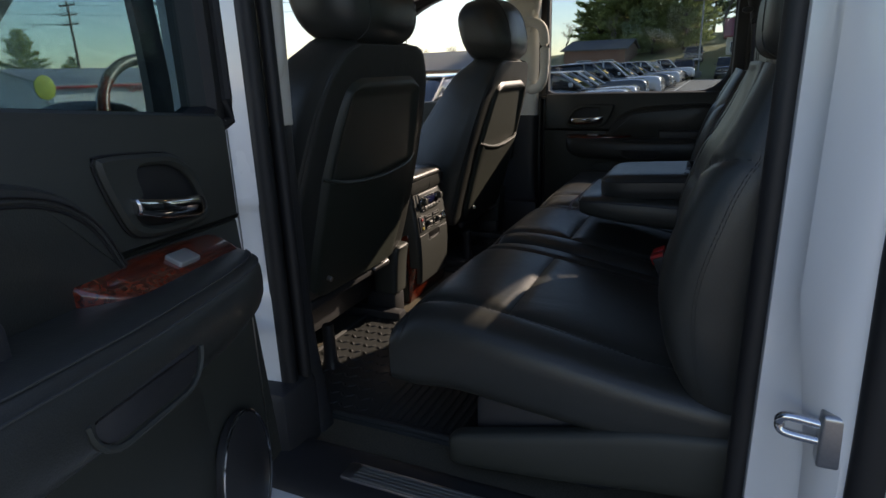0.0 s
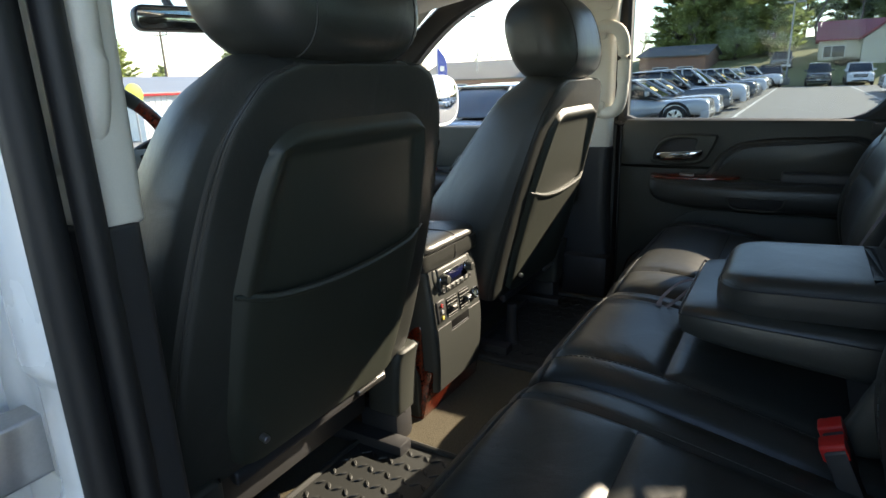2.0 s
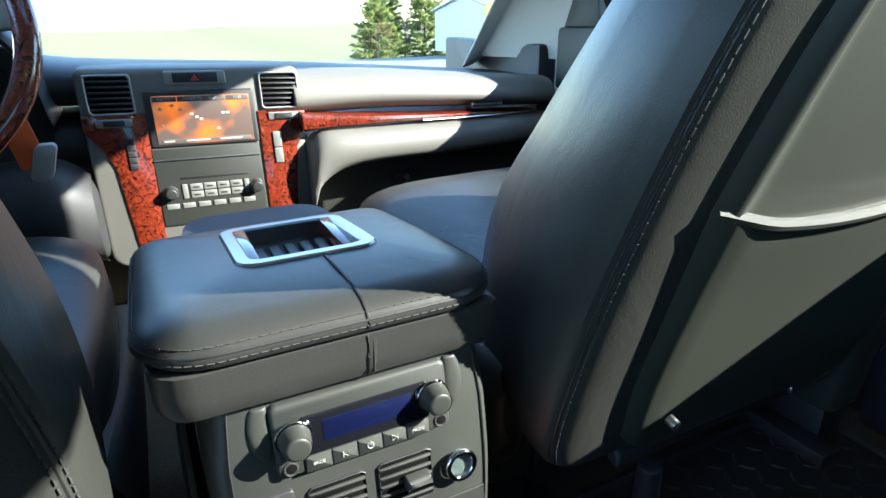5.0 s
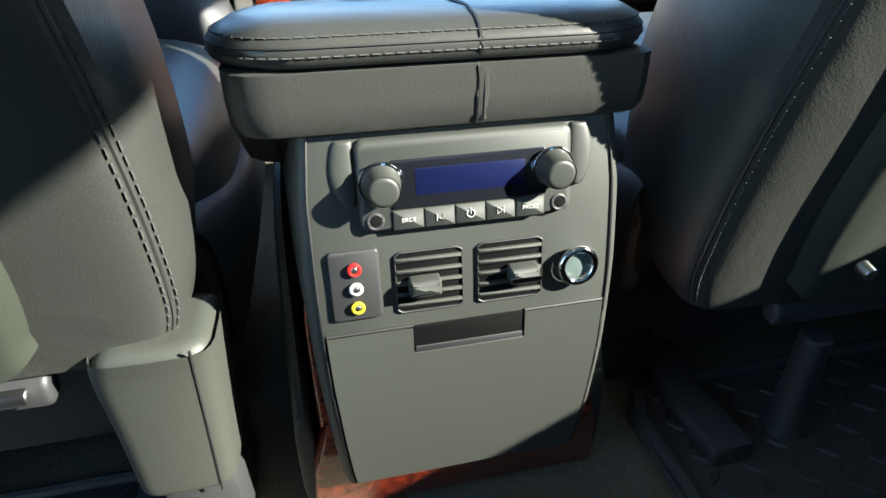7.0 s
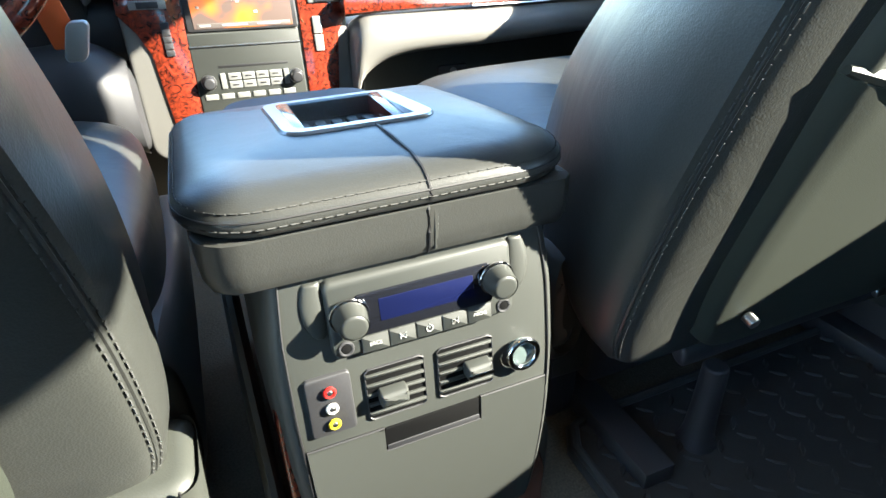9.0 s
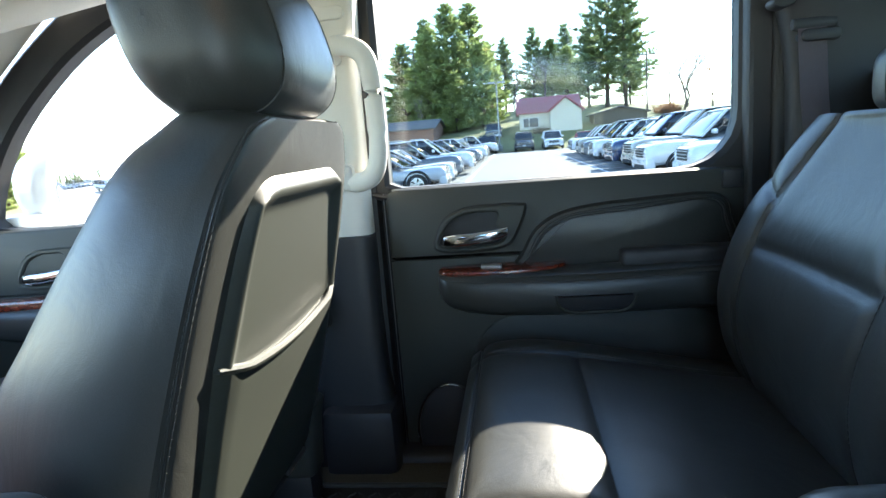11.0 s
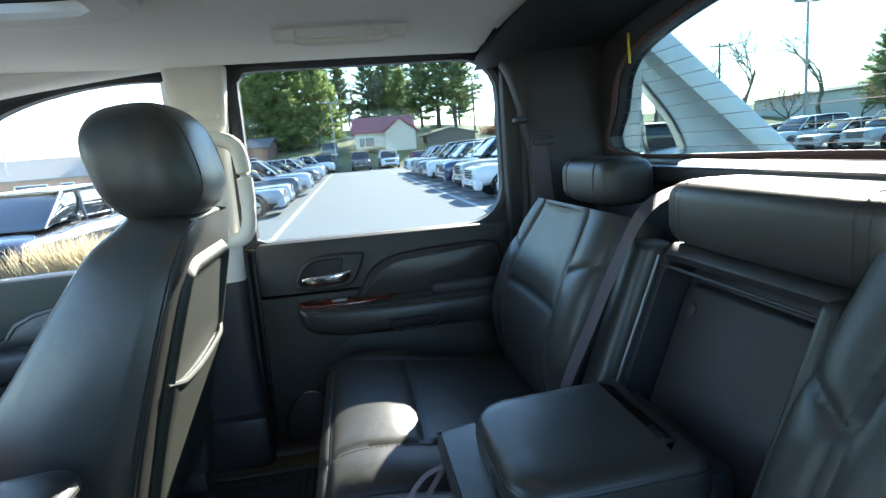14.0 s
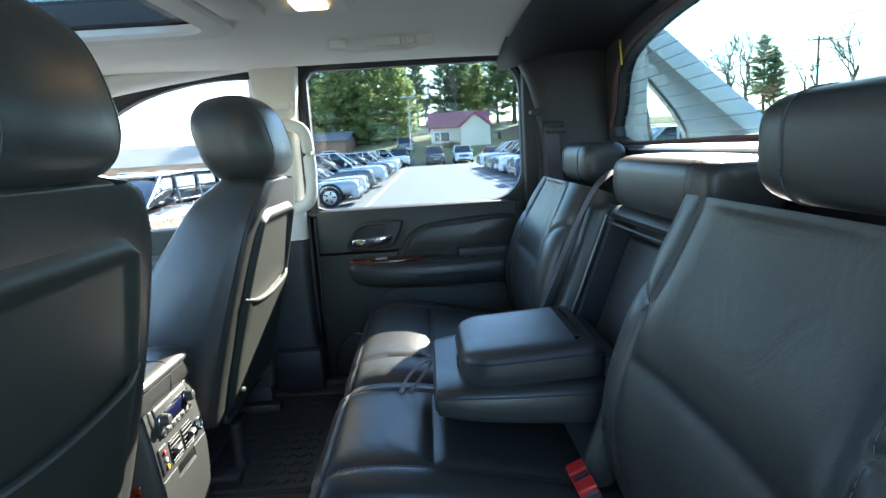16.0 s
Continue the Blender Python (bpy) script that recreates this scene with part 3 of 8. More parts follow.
def windscreen():
    t = thing("window_front", (CX, 2.2, 1.25), "windscreen with beige pillar trim at either side", "window", kind="structure")

    def put(a, b, o):
        k = (b - 1.22) / 0.60
        return Vector((CX + a * (0.85 - 0.10 * k), 2.62 - 0.72 * k - 0.14 * a * a + o, b))
    poly = rr(-0.98, 1.20, 0.98, 1.83, 0.03, 8)
    poly = resample(poly, 60)
    part("pane", plate(poly, 0, 0.005, put, 0.001), GLASS_FRONT, t).visible_shadow = False
    for s in (-1, 1):
        part("pillar_trim", Loft([(p, (0.035 * s, 0.03, 0), (0.02, -0.03 * s, 0.02), 3) for p in (put(s * 0.96, 1.24, -0.02), put(s * 0.96, 1.45, -0.02), put(s * 0.96, 1.68, -0.02), put(s * 0.93, 1.85, -0.02))]).mesh(16, 18, (0.01, 0.01)), BEIGE, t, "beige plastic windscreen pillar trim")
        edge = ((1.26, 2.12), (1.42, 2.06), (1.60, 1.96), (1.73, 1.82), (1.80, 1.73), (1.86, 1.62))
        secs = []
        for z, y in edge:
            a, b = put(s * 0.95, z, -0.015), Vector((CX + s * (SIDE + 0.008), y, z + 0.005))
            secs.append(((a + b) / 2, (b - a) / 2, (b - a).cross(Vector((0, -0.75, 0.66))).normalized() * 0.010, 4))
        part("pillar_cover", Loft(secs).mesh(24, 24, (0.004, 0.004)), BEIGE, t, "beige plastic cover along the pillar")
    tag = lambda a, b, o: put(0.885 + a, 1.738 + b, -0.006 - o)
    dia = lambda w, h: [(0, -h), (w, 0), (0, h), (-w, 0)]
    st = part("window_sticker", plate(dia(0.135, 0.090), 0.0, 0.0012, tag, 0.0004), YELLOW, t, "red and yellow diamond window sticker")
    part("sticker_field", plate(dia(0.118, 0.079), 0.0012, 0.002, tag, 0.0003), material("sticker_red", (0.72, 0.05, 0.02), 0.5), st)
    for x0, x1, z0, z1 in ((-0.040, -0.024, -0.03, 0.03), (0.005, 0.045, 0.022, 0.03), (0.035, 0.046, -0.03, 0.03), (0.005, 0.045, -0.004, 0.004), (0.005, 0.045, -0.03, -0.022)):
        part("mark", plate(rr(x0, z0, x1, z1, 0.001), 0.002, 0.0026, tag, 0.0002), YELLOW, st)
    part("header", Loft([((CX + x, 1.93, 1.835), (0, 0.06, 0), (0, 0, 0.022), 3) for x in (-0.7, 0, 0.7)]).mesh(12, 16, (0.01, 0.01)), HEADLINER, t)


windscreen()

# ---- doors ----


def chrome_handle(put, d0, d1, z, t):
    """A pull handle in its bezel: an uneven raised ring round a flat dark plate that paints the finger cup's shade, the
    chrome bar across its foot.
    """
    k = (d1 - d0) / 0.130
    P = lambda rows: resample(smooth_outline([(d0 + a * k, z + b) for a, b in rows], 6), 60)
    ring = [(-0.014, -0.030), (0.06, -0.036), (0.125, -0.028), (0.150, 0.006), (0.165, 0.046), (0.158, 0.056), (0.085, 0.057), (0.040, 0.053), (0.005, 0.034), (-0.014, -0.002)]
    hole = [(-0.004, -0.021), (0.06, -0.025), (0.112, -0.018), (0.124, 0.002), (0.106, 0.012), (0.110, 0.040), (0.080, 0.044), (0.045, 0.041), (0.016, 0.026), (-0.003, -0.002)]
    bez = part("handle_bezel", frame_plate(P(ring), P(hole), -0.002, 0.009, put, 0.004), PLASTIC, t)
    part("bezel_groove", tube([put(a, b, 0.0012) for a, b in inset(P(ring), -0.001)], 0.0016, 6, True), RUBBER, bez)
    # dark plate for the shade in the finger cup; the trim behind is not hollowed
    part("handle_cup_shade", plate(P(hole), -0.004, 0.0015, put, 0.001), RUBBER, bez)
    part("door_handle", Loft([(put(d0 + a * k, z + b, o), (0, 0, h), put(d0, z, o + 0.007) - put(d0, z, o), 2.6) for a, b, o, h in
                              ((0.0, -0.010, 0.008, 0.010), (0.02, -0.010, 0.015, 0.0135), (0.06, -0.007, 0.018, 0.0125), (0.10, -0.002, 0.017, 0.0115), (0.130, 0.004, 0.010, 0.009))]).mesh(20, 18, (0.003, 0.003)), CHROME, bez, "chrome pull handle")
    # thin dark line, tapered at both ends, low on the bar
    part("handle_dark_line", tube([put(d0 + a * k, z + b, 0.0235) for a, b in ((0.055, -0.011), (0.08, -0.008), (0.118, -0.003))], [0.0008, 0.0016, 0.0008], 6), RUBBER, bez)


def door(name, put, label, opened=False):
    """A door with trim panel, armrest, wood plate, handle, window and outer skin."""
    t = thing(name, put(0, FLOOR, 0), label, "car door", kind="structure")
    L = 0.70
    # upper panel with the belt line
    part("upper_trim", plate(rr(0.004, 1.225, L, 1.378, [0.004, 0.01, 0.012, 0.02]), -0.05, 0.0, put, 0.010), PLASTIC, t)
    part("lower_trim", plate([(-0.045 if opened else 0.004, FLOOR), (L - 0.16, FLOOR), (L - 0.08, FLOOR + 0.03), (L - 0.02, FLOOR + 0.09), (L, FLOOR + 0.17), (L, 1.2265), (0.004, 1.2265)], -0.05, -0.006, put, 0.006), PLASTIC, t)
    # bulged lower pocket
    part("map_pocket", plate(resample(rr(0.16, FLOOR + 0.01, L - 0.05, 1.10, [0.1, 0.12, 0.05, 0.1]), 48), -0.010, -0.002, put, 0.006), PLASTIC, t)
    # padded insert with a curved front edge
    ring = smooth_outline([(0.262, 1.19), (0.272, 1.235), (0.300, 1.282), (0.350, 1.312), (0.43, 1.325), (0.54, 1.331), (0.615, 1.333), (0.650, 1.322), (0.662, 1.29), (0.662, 1.20), (0.46, 1.18)], 6)
    part("insert", plate(resample(ring, 90), -0.004, 0.014, put, 0.014), LEATHER, t, "padded black leather door insert")
    trail = [p for p in ring if p[1] > 1.222]
    k0 = next(i for i in range(len(trail)) if trail[i][0] < 0.3 and trail[i - 1][0] > 0.4)
    trail = trail[k0:] + trail[:k0]
    mid = (0.46, 1.20)
    for e, m in ((0.012, RUBBER), (0.0165, LEATHER_SOFT), (0.021, RUBBER)):
        run = []
        for a, b in trail:
            dx, dz = mid[0] - a, mid[1] - b
            ln = math.hypot(dx, dz)
            run.append(put(a + dx / ln * e, b + dz / ln * e, 0.0142))
        part("piping", tube(run, 0.0013 if m is RUBBER else 0.002, 6), m, t)
    part("arm_step", Loft([(put(d, 1.212, 0.030), put(d, 0, 0.022) - put(d, 0, 0), (0, 0, 0.022), 5) for d in (0.455, 0.54, 0.665)]).mesh(8, 20, (0.008, 0.008)), PLASTIC_DARK, t)
    # armrest, swept along the door
    a0 = 0.105
    out = 1.4 if opened else 1.0
    secs = [(put(a, z, o), put(a, z, o + w * out) - put(a, z, o), (0, 0, h), 3.2) for a, z, o, w, h in
            ((a0, 1.182, 0.015, 0.030, 0.024), (a0 + 0.03, 1.168, 0.024, 0.044, 0.038), (a0 + 0.12, 1.160, 0.028, 0.052, 0.045), (a0 + 0.3, 1.158, 0.030, 0.056, 0.046), (L - 0.10, 1.162, 0.030, 0.054, 0.046), (L - 0.005, 1.162, 0.02, 0.044, 0.044))]
    arm = part("armrest", Loft(secs).mesh(30, 28, (0.012, 0.012)), LEATHER, t, "black leather armrest with twin stitching")
    lo = Loft(secs)
    for th in (0.16, 0.27):
        part("piping", tube([lo.on(u / 40, th * math.pi, 0.001) for u in range(3, 40)], 0.0012, 5), THREAD, arm)
    part("pull_cup", plate(rr(a0 + 0.225, 1.128, a0 + 0.365, 1.163, [0.03, 0.03, 0.006, 0.006]), 0.04, 0.0865 + 0.056 * (out - 1), put, 0.004), PLASTIC_DARK, arm)
    part("cup_lip", tube([put(a, b, 0.086 + 0.056 * (out - 1)) for a, b in rr(a0 + 0.222, 1.124, a0 + 0.368, 1.165, [0.034, 0.034, 0.006, 0.006])[:12]], 0.003, 6), PLASTIC, arm)
    lean = lambda a, b, o: put(a, (1.221 - 0.50 * b if opened else 1.209 - 0.12 * b) + 0.85 * o, 0.006 + 0.95 * b + 0.25 * o)
    wd = part("wood_plate", plate(resample(smooth_outline([(a0 + 0.0, 0.012), (a0 + 0.02, 0.050), (a0 + 0.12, 0.058), (a0 + 0.20, 0.048), (a0 + 0.245, 0.02), (a0 + 0.235, 0.0), (a0 + 0.12, -0.004), (a0 + 0.02, 0.0)]), 56), -0.03, 0.006, lean, 0.004), WOOD, t, "glossy red burl wood plate")
    part("window_switch", plate(rr(a0 + 0.085, 0.014, a0 + 0.125, 0.034, 0.003), 0.005, 0.012, lean, 0.002), SILVER, wd)
    chrome_handle(put, 0.117, 0.247, 1.276, t)
    # window opening
    inn = resample(rr(0.014, 1.379, 0.680, 1.832, [0.01, 0.10, 0.09, 0.03]), 72)
    out = resample(rr(-0.028, 1.355, 0.728, 1.90, [0.01, 0.06, 0.10, 0.04]), 72)
    wf = part("window_frame", frame_plate(out, inn, -0.06, -0.012, put, 0.010), RUBBER, t)
    pane = part("pane", plate(inset(inn, -0.012), -0.05, -0.046, put, 0.0005), GLASS_TINT if opened else GLASS, wf, "tinted window glass" if opened else "")
    pane.visible_shadow = False
    part("seal", tube([put(a, b, -0.010) for a, b in inset(out, 0.008)], 0.009, 8, True), RUBBER, wf)
    part("outer_skin", plate(rr(0.0, FLOOR - 0.22, L + 0.03, 1.36, [0.02, 0.12, 0.02, 0.02]), -0.115, -0.055, put, 0.02), WHITE_PAINT, t, "pearl white outer door skin")
    part("lock_clip", plate(rr(0.645, 1.338, 0.680, 1.372, 0.004), -0.002, 0.008, put, 0.003), PLASTIC_DARK, t)
    part("speaker_grille", plate(oval(0.105, FLOOR + 0.055, 0.070, 0.105, 36), -0.004, 0.010, put, 0.004), PLASTIC_DARK, t)
    part("speaker_ring", tube([put(a, b, 0.010) for a, b in oval(0.105, FLOOR + 0.055, 0.072, 0.107, 48)], 0.0025, 6, True), CHROME, t)
    part("edge_strip", tube([put(0.002, z, -0.004) for z in (FLOOR + 0.02, 1.0, 1.2, 1.37)], 0.0012, 6), SATIN, t)
    if not opened:
        # added dark plate that keeps the white skin from showing bright through the gap
        part("gap_filler", plate(rr(-0.075, FLOOR - 0.05, 0.012, 1.375, 0.004), -0.09, -0.030, put, 0.003), RUBBER, t)
    return t


def low(d, z):
    """The front doors' belt line lies below that of the rear doors and falls towards the front."""
    return z - (0.022 + 0.012 * d) * min(max((1.7 - z) / 0.3, 0), 1)


def front_right(d, z, o):
    return Vector((CX + SIDE - o - 0.03 * max(d - 0.5, 0), 1.13 + d, low(d, z)))


def front_left(d, z, o):
    return Vector((CX - SIDE + o + 0.03 * max(d - 0.5, 0), 1.13 + 0.11 * max(0, 1 - d / 0.5) + d, low(d, z)))


door("door_1", right_side, "closed rear door with black trim, wood plate and chrome handle")
door("door_2", open_side, "wide open rear door with dark trim, red wood and tinted glass", opened=True)


def front_door(name, put, label, tint):
    t = thing(name, put(0.4, FLOOR, 0), label, "car door", kind="structure")
    L = 1.0
    part("upper_trim", plate(rr(0.0, 1.225, L, 1.378, 0.01), -0.05, 0.0, put, 0.010), PLASTIC, t)
    part("lower_trim", plate(rr(0.0, FLOOR, L, 1.2265, 0.01), -0.05, -0.006, put, 0.006), PLASTIC, t)
    pts = [(0.66, 1.205), (0.64, 1.235), (0.61, 1.268), (0.55, 1.292), (0.46, 1.306), (0.3, 1.31), (0.22, 1.308), (0.19, 1.295), (0.18, 1.26), (0.18, 1.205)]
    pts = [(0.18 + (a - 0.18) * 0.84, b) for a, b in pts]
    part("insert", plate(pts, -0.004, 0.014, put, 0.010), LEATHER, t, "padded black leather door insert")
    part("piping", tube([put(a, b, 0.0155) for a, b in inset(pts, 0.012)[1:-1]], 0.0016, 6), THREAD, t)
    secs = [(put(a, z, o), put(a, z, o + w) - put(a, z, o), (0, 0, h), 3.2) for a, z, o, w, h in
            ((0.88, 1.186, 0.015, 0.018, 0.022), (0.84, 1.172, 0.022, 0.032, 0.036), (0.7, 1.166, 0.026, 0.040, 0.043), (0.4, 1.166, 0.028, 0.044, 0.044), (0.05, 1.17, 0.028, 0.044, 0.044))]
    part("armrest", Loft(secs).mesh(26, 24, (0.012, 0.012)), LEATHER, t)
    part("wood_plate", plate(rr(0.63, 1.20, 0.86, 1.226, 0.008), 0.01, 0.050, put, 0.006), WOOD, t, "glossy red burl wood plate")
    chrome_handle(lambda d, z, o: put(1.0 - d, z, o), 0.225, 0.350, 1.276, t)
    shape = [(0.02, 1.379), (0.40, 1.379), (0.80, 1.379), (0.845, 1.42), (0.77, 1.55), (0.65, 1.66), (0.50, 1.755), (0.36, 1.80), (0.20, 1.82), (0.06, 1.81), (0.022, 1.75)]
    inn = resample(smooth_outline(shape), 72)
    out = resample(smooth_outline([(0.0, 1.36), (0.40, 1.36), (0.88, 1.36), (0.93, 1.42), (0.83, 1.60), (0.69, 1.73), (0.52, 1.84), (0.36, 1.88), (0.20, 1.89), (0.03, 1.885), (0.0, 1.75)]), 72)
    wf = part("window_frame", frame_plate(out, inn, -0.06, -0.012, put, 0.010), RUBBER, t)
    part("pane", plate(inset(inn, -0.012), -0.05, -0.046, put, 0.0005), tint, wf).visible_shadow = False
    part("outer_skin", plate(rr(0.02, FLOOR - 0.22, L + 0.1, 1.36, 0.02), -0.115, -0.055, put, 0.02), WHITE_PAINT, t, "pearl white outer door skin")
    part("door_edge", plate(rr(-0.005, FLOOR - 0.2, 0.03, 1.36, 0.01), -0.112, -0.03, put, 0.010), WHITE_PAINT, t)
    part("corner_trim", plate([(0.84, 1.375), (0.97, 1.375), (0.93, 1.47), (0.86, 1.46)], -0.03, 0.004, put, 0.006), PLASTIC, t)
    # mirror on its arm
    s = 1 if put(0, 0, 0).x > 0 else -1
    mx, my, mz = put(0.74, 0, -0.27).x, put(0.79, 0, 0).y, 1.435
    shell = part("mirror_shell", Loft([((mx, my + y, mz), (s * a, 0, 0), (0, 0, b), 2.8) for y, a, b in ((-0.02, 0.158, 0.108), (0.03, 0.158, 0.108), (0.09, 0.14, 0.09), (0.14, 0.09, 0.05))]).mesh(14, 32, (0.006, 0.03)), WHITE_PAINT, t, "pearl white mirror housing")
    part("mirror_glass", plate(oval(mx, mz, 0.140, 0.093, 40, 2.8), my - 0.018, my - 0.0235, lambda a, b, o: Vector((a, o, b)), 0.001), MIRROR, shell)
    part("mirror_arm", box(*sorted((mx, put(0, 0, -0.05).x)), my + 0.02, my + 0.07, mz - 0.115, mz - 0.06, 0.012), WHITE_PAINT, shell)
    return t


front_door("door_3", front_right, "closed front door with black trim and wing mirror", GLASS_FRONT)
front_door("door_4", front_left, "closed driver door with black trim and clear glass", GLASS_FRONT)


def grab_handle(side):
    s = 1 if side is right_side else -1
    pts = [side(-0.075, 1.655, 0.035), side(-0.045, 1.664, 0.050), side(-0.005, 1.650, 0.058), side(0.012, 1.615, 0.058), side(0.016, 1.53, 0.055), side(0.012, 1.45, 0.052), side(-0.004, 1.412, 0.048), side(-0.035, 1.400, 0.042), side(-0.065, 1.408, 0.03)]
    if s < 0:
        pts = [p + Vector((0.043, 0.045, 0.06)) for p in pts]
    t = thing("grab_handle", pts[-1], "beige moulded grab handle on the door pillar", "handle")
    rows = [list(p) for p in pts]
    cl = [Vector(curve_at(rows, i / 48)) for i in range(49)]
    part("grip", tube(cl, 0.0155, 14, flat=1.25), BEIGE, t)
    for z in ((1.652, 1.412) if s > 0 else (1.712, 1.472)):
        part("mount", plate(rr(-0.125 if s < 0 else -0.105, z - 0.026, -0.06 if s < 0 else -0.04, z + 0.026, 0.012), 0.03 + (0.09 if s < 0 else 0), 0.052 + (0.09 if s < 0 else 0), side, 0.006), BEIGE, t)


grab_handle(right_side)
grab_handle(left_side)

# ---- front seats ----


def pillow(p):
    """Places along a cushion from -1 to 1, and how full it is at each."""
    xs = [math.sin(math.pi / 2 * i / 12) for i in range(12, 0, -1)]
    rows = [(x, max(0.06, (1 - x ** p) ** (1 / p))) for x in xs]
    return [(-x, k) for x, k in rows] + [(0.0, 1.0)] + rows[::-1]


def front_seat(cx, z0, name, label, pinch):
    t = thing(name, (cx, 1.35, FLOOR), label, "car seat", "front seats")
    up, nrm = Vector((0, -0.2607, 0.9654)), Vector((0, -0.9654, -0.2607))

    def R(x, h, d):
        return Vector((cx + x, 1.118, z0)) + up * h + nrm * d
    X = Vector((1, 0, 0))
    rows = ((-0.295, 0.262, 0.25), (-0.250, 0.276, 0.29), (-0.14, 0.279, 0.29), (-0.02, 0.270, 0.245), (0.10, 0.252, 0.20), (0.19, 0.227, 0.165), (0.240, 0.194, 0.13), (0.264, 0.168, 0.112), (0.277, 0.128, 0.085))
    lo = Loft([(R(0, h, -th / 2), X * w, nrm * (th / 2), 13.0) for h, w, th in rows], 0.0, groove_lines((lambda u, s: (abs(s) - 0.966) * 0.27,), 0.004, 0.003), pinch)
    back = part("backrest", lo.mesh(60, lo.angles(130, 40), (0.03, 0.022)), LEATHER, t)
    # twin seams down the edges of the rear face and over the top
    for th0 in (0.195, 0.245):
        for s in (0, 1):
            th = math.pi * th0 if s == 0 else math.pi * (1 - th0)
            part("stitching", stitches([lo.on(u / 60, th, 0.0008) for u in range(3, 59)], 0.006, 0.003, 0.0009), THREAD, back)
    part("seam", tube([lo.on(u / 60, math.pi * 0.220, 0.0) for u in range(2, 60)], 0.0016, 6), LEATHER_SOFT, back)
    part("seam", tube([lo.on(u / 60, math.pi * 0.780, 0.0) for u in range(2, 60)], 0.0016, 6), LEATHER_SOFT, back)
    # rear panel: raised frame, recessed field, map pocket below

    def half(h):
        return 0.172 + 0.041 * min(max((0.20 - h) / 0.20, 0), 1) ** 0.8 if h > 0 else 0.213 - 0.012 * min(max((-h - 0.15) / 0.12, 0), 1) ** 2

    def sag(s):
        return 0.004 - 0.026 * (1 - s * s)

    def smooth(v):
        v = min(max(v, 0), 1)
        return v * v * (3 - 2 * v)

    def depth(s, h):
        e = min((1 - abs(s)) * half(h), 0.220 - h, 0.32 + h)
        d = -0.009 + 0.018 * smooth(e / 0.026)
        if h < sag(s):
            return d + 0.005 * smooth(e / 0.05) + 0.003 * smooth(e / 0.06) * math.exp(-((h - sag(s)) / 0.06) ** 2)
        deep = 0.007 * smooth((e - 0.028) / 0.026) * (0.45 + 0.55 * smooth((h - 0.0) / 0.16))
        return d + 0.004 * math.exp(-((e - 0.022) / 0.016) ** 2) - deep
    bm = bmesh.new()
    nx, nh = 84, 110
    grid = []
    for j in range(nh + 2):
        row = []
        for i in range(nx + 1):
            s = -1 + 2 * i / nx
            k = j / 54 if j < 55 else (j - 55) / (nh - 54)
            h = 0.220 + (sag(s) + 0.0002 - 0.220) * k if j < 55 else sag(s) - 0.0002 + (-0.285 - sag(s)) * k
            c = min(max((abs(s) * half(h) - (half(h) - 0.075)) / 0.075, 0), 1)
            bow = 0.070 * (1 - math.sqrt(max(0.0, 1 - c * c)))
            hh = h - bow * max(0, (h - 0.105) / 0.115) ** 1.5 + 0.7 * bow * max(0, (-h - 0.15) / 0.135) ** 1.5
            row.append(bm.verts.new(R(s * half(h), hh, depth(s, h))))
        grid.append(row)
    for a, b in zip(grid, grid[1:]):
        for i in range(nx):
            bm.faces.new((a[i], a[i + 1], b[i + 1], b[i]))
    rim = grid[0] + [r[-1] for r in grid[1:]] + grid[-1][-2::-1] + [r[0] for r in grid[-2:0:-1]]
    inner = [bm.verts.new(v.co - nrm * 0.03) for v in rim]
    for i in range(len(rim)):
        k = (i + 1) % len(rim)
        bm.faces.new((rim[i], rim[k], inner[k], inner[i]))
    pan = part("back_panel", bm, PLASTIC_SEAT, t, "moulded charcoal seat back panel with map pocket")
    part("pocket_lip", tube([R(s * 0.203, sag(s) + 0.002, 0.006 + 0.0115 * smooth((1 - abs(s)) / 0.3)) for s in [-1 + i / 14 for i in range(29)]], [0.003] + [0.0055] * 27 + [0.003], 8), PLASTIC_SEAT, pan)
    # headrest
    hc = R(0, 0.355, -0.104)
    hl = Loft([(hc + X * (0.168 * x) + Vector((0, 0.03 * (1 - k), 0)), (0, 0.028 * k, 0.106 * k), (0, 0.090 * k, -0.012 * k), 2.7) for x, k in pillow(3.1)])
    hr = part("headrest", hl.mesh(64, 40, (0.001, 0.001)), LEATHER, t, "black leather headrest")
    for u in (0.30, 0.70):
        part("seam", tube([hl.on(u, a * math.pi / 24, 0.0002) for a in range(48)], 0.0013, 5, True), THREAD, hr)
    for x in (-0.06, 0.06):
        part("post", tube([R(x, 0.25, -0.06), R(x, 0.31, -0.075)], 0.006, 8), CHROME, t)
    # cushion, side shields and rails
    cu = Loft([((cx, y, z), X * w, (0, 0, hz), 4) for y, z, w, hz in ((1.26, 1.02, 0.25, 0.07), (1.45, 1.01, 0.265, 0.085), (1.68, 1.02, 0.265, 0.09), (1.80, 1.02, 0.25, 0.075))])
    part("cushion", cu.mesh(20, 32, (0.03, 0.05)), LEATHER, t)
    for s in (-1, 1):
        sh = Loft([((cx + s * 0.262, y, z), (0.020, 0, 0), (0, 0, hz), 3) for y, z, hz in ((1.27, 0.985, 0.06), (1.32, 0.965, 0.075), (1.55, 0.93, 0.05), (1.78, 0.93, 0.045))])
        part("side_shield", sh.mesh(18, 18, (0.03, 0.02)), PLASTIC, t)
        dy = 0.10 if cx > 0 and s < 0 else 0.0
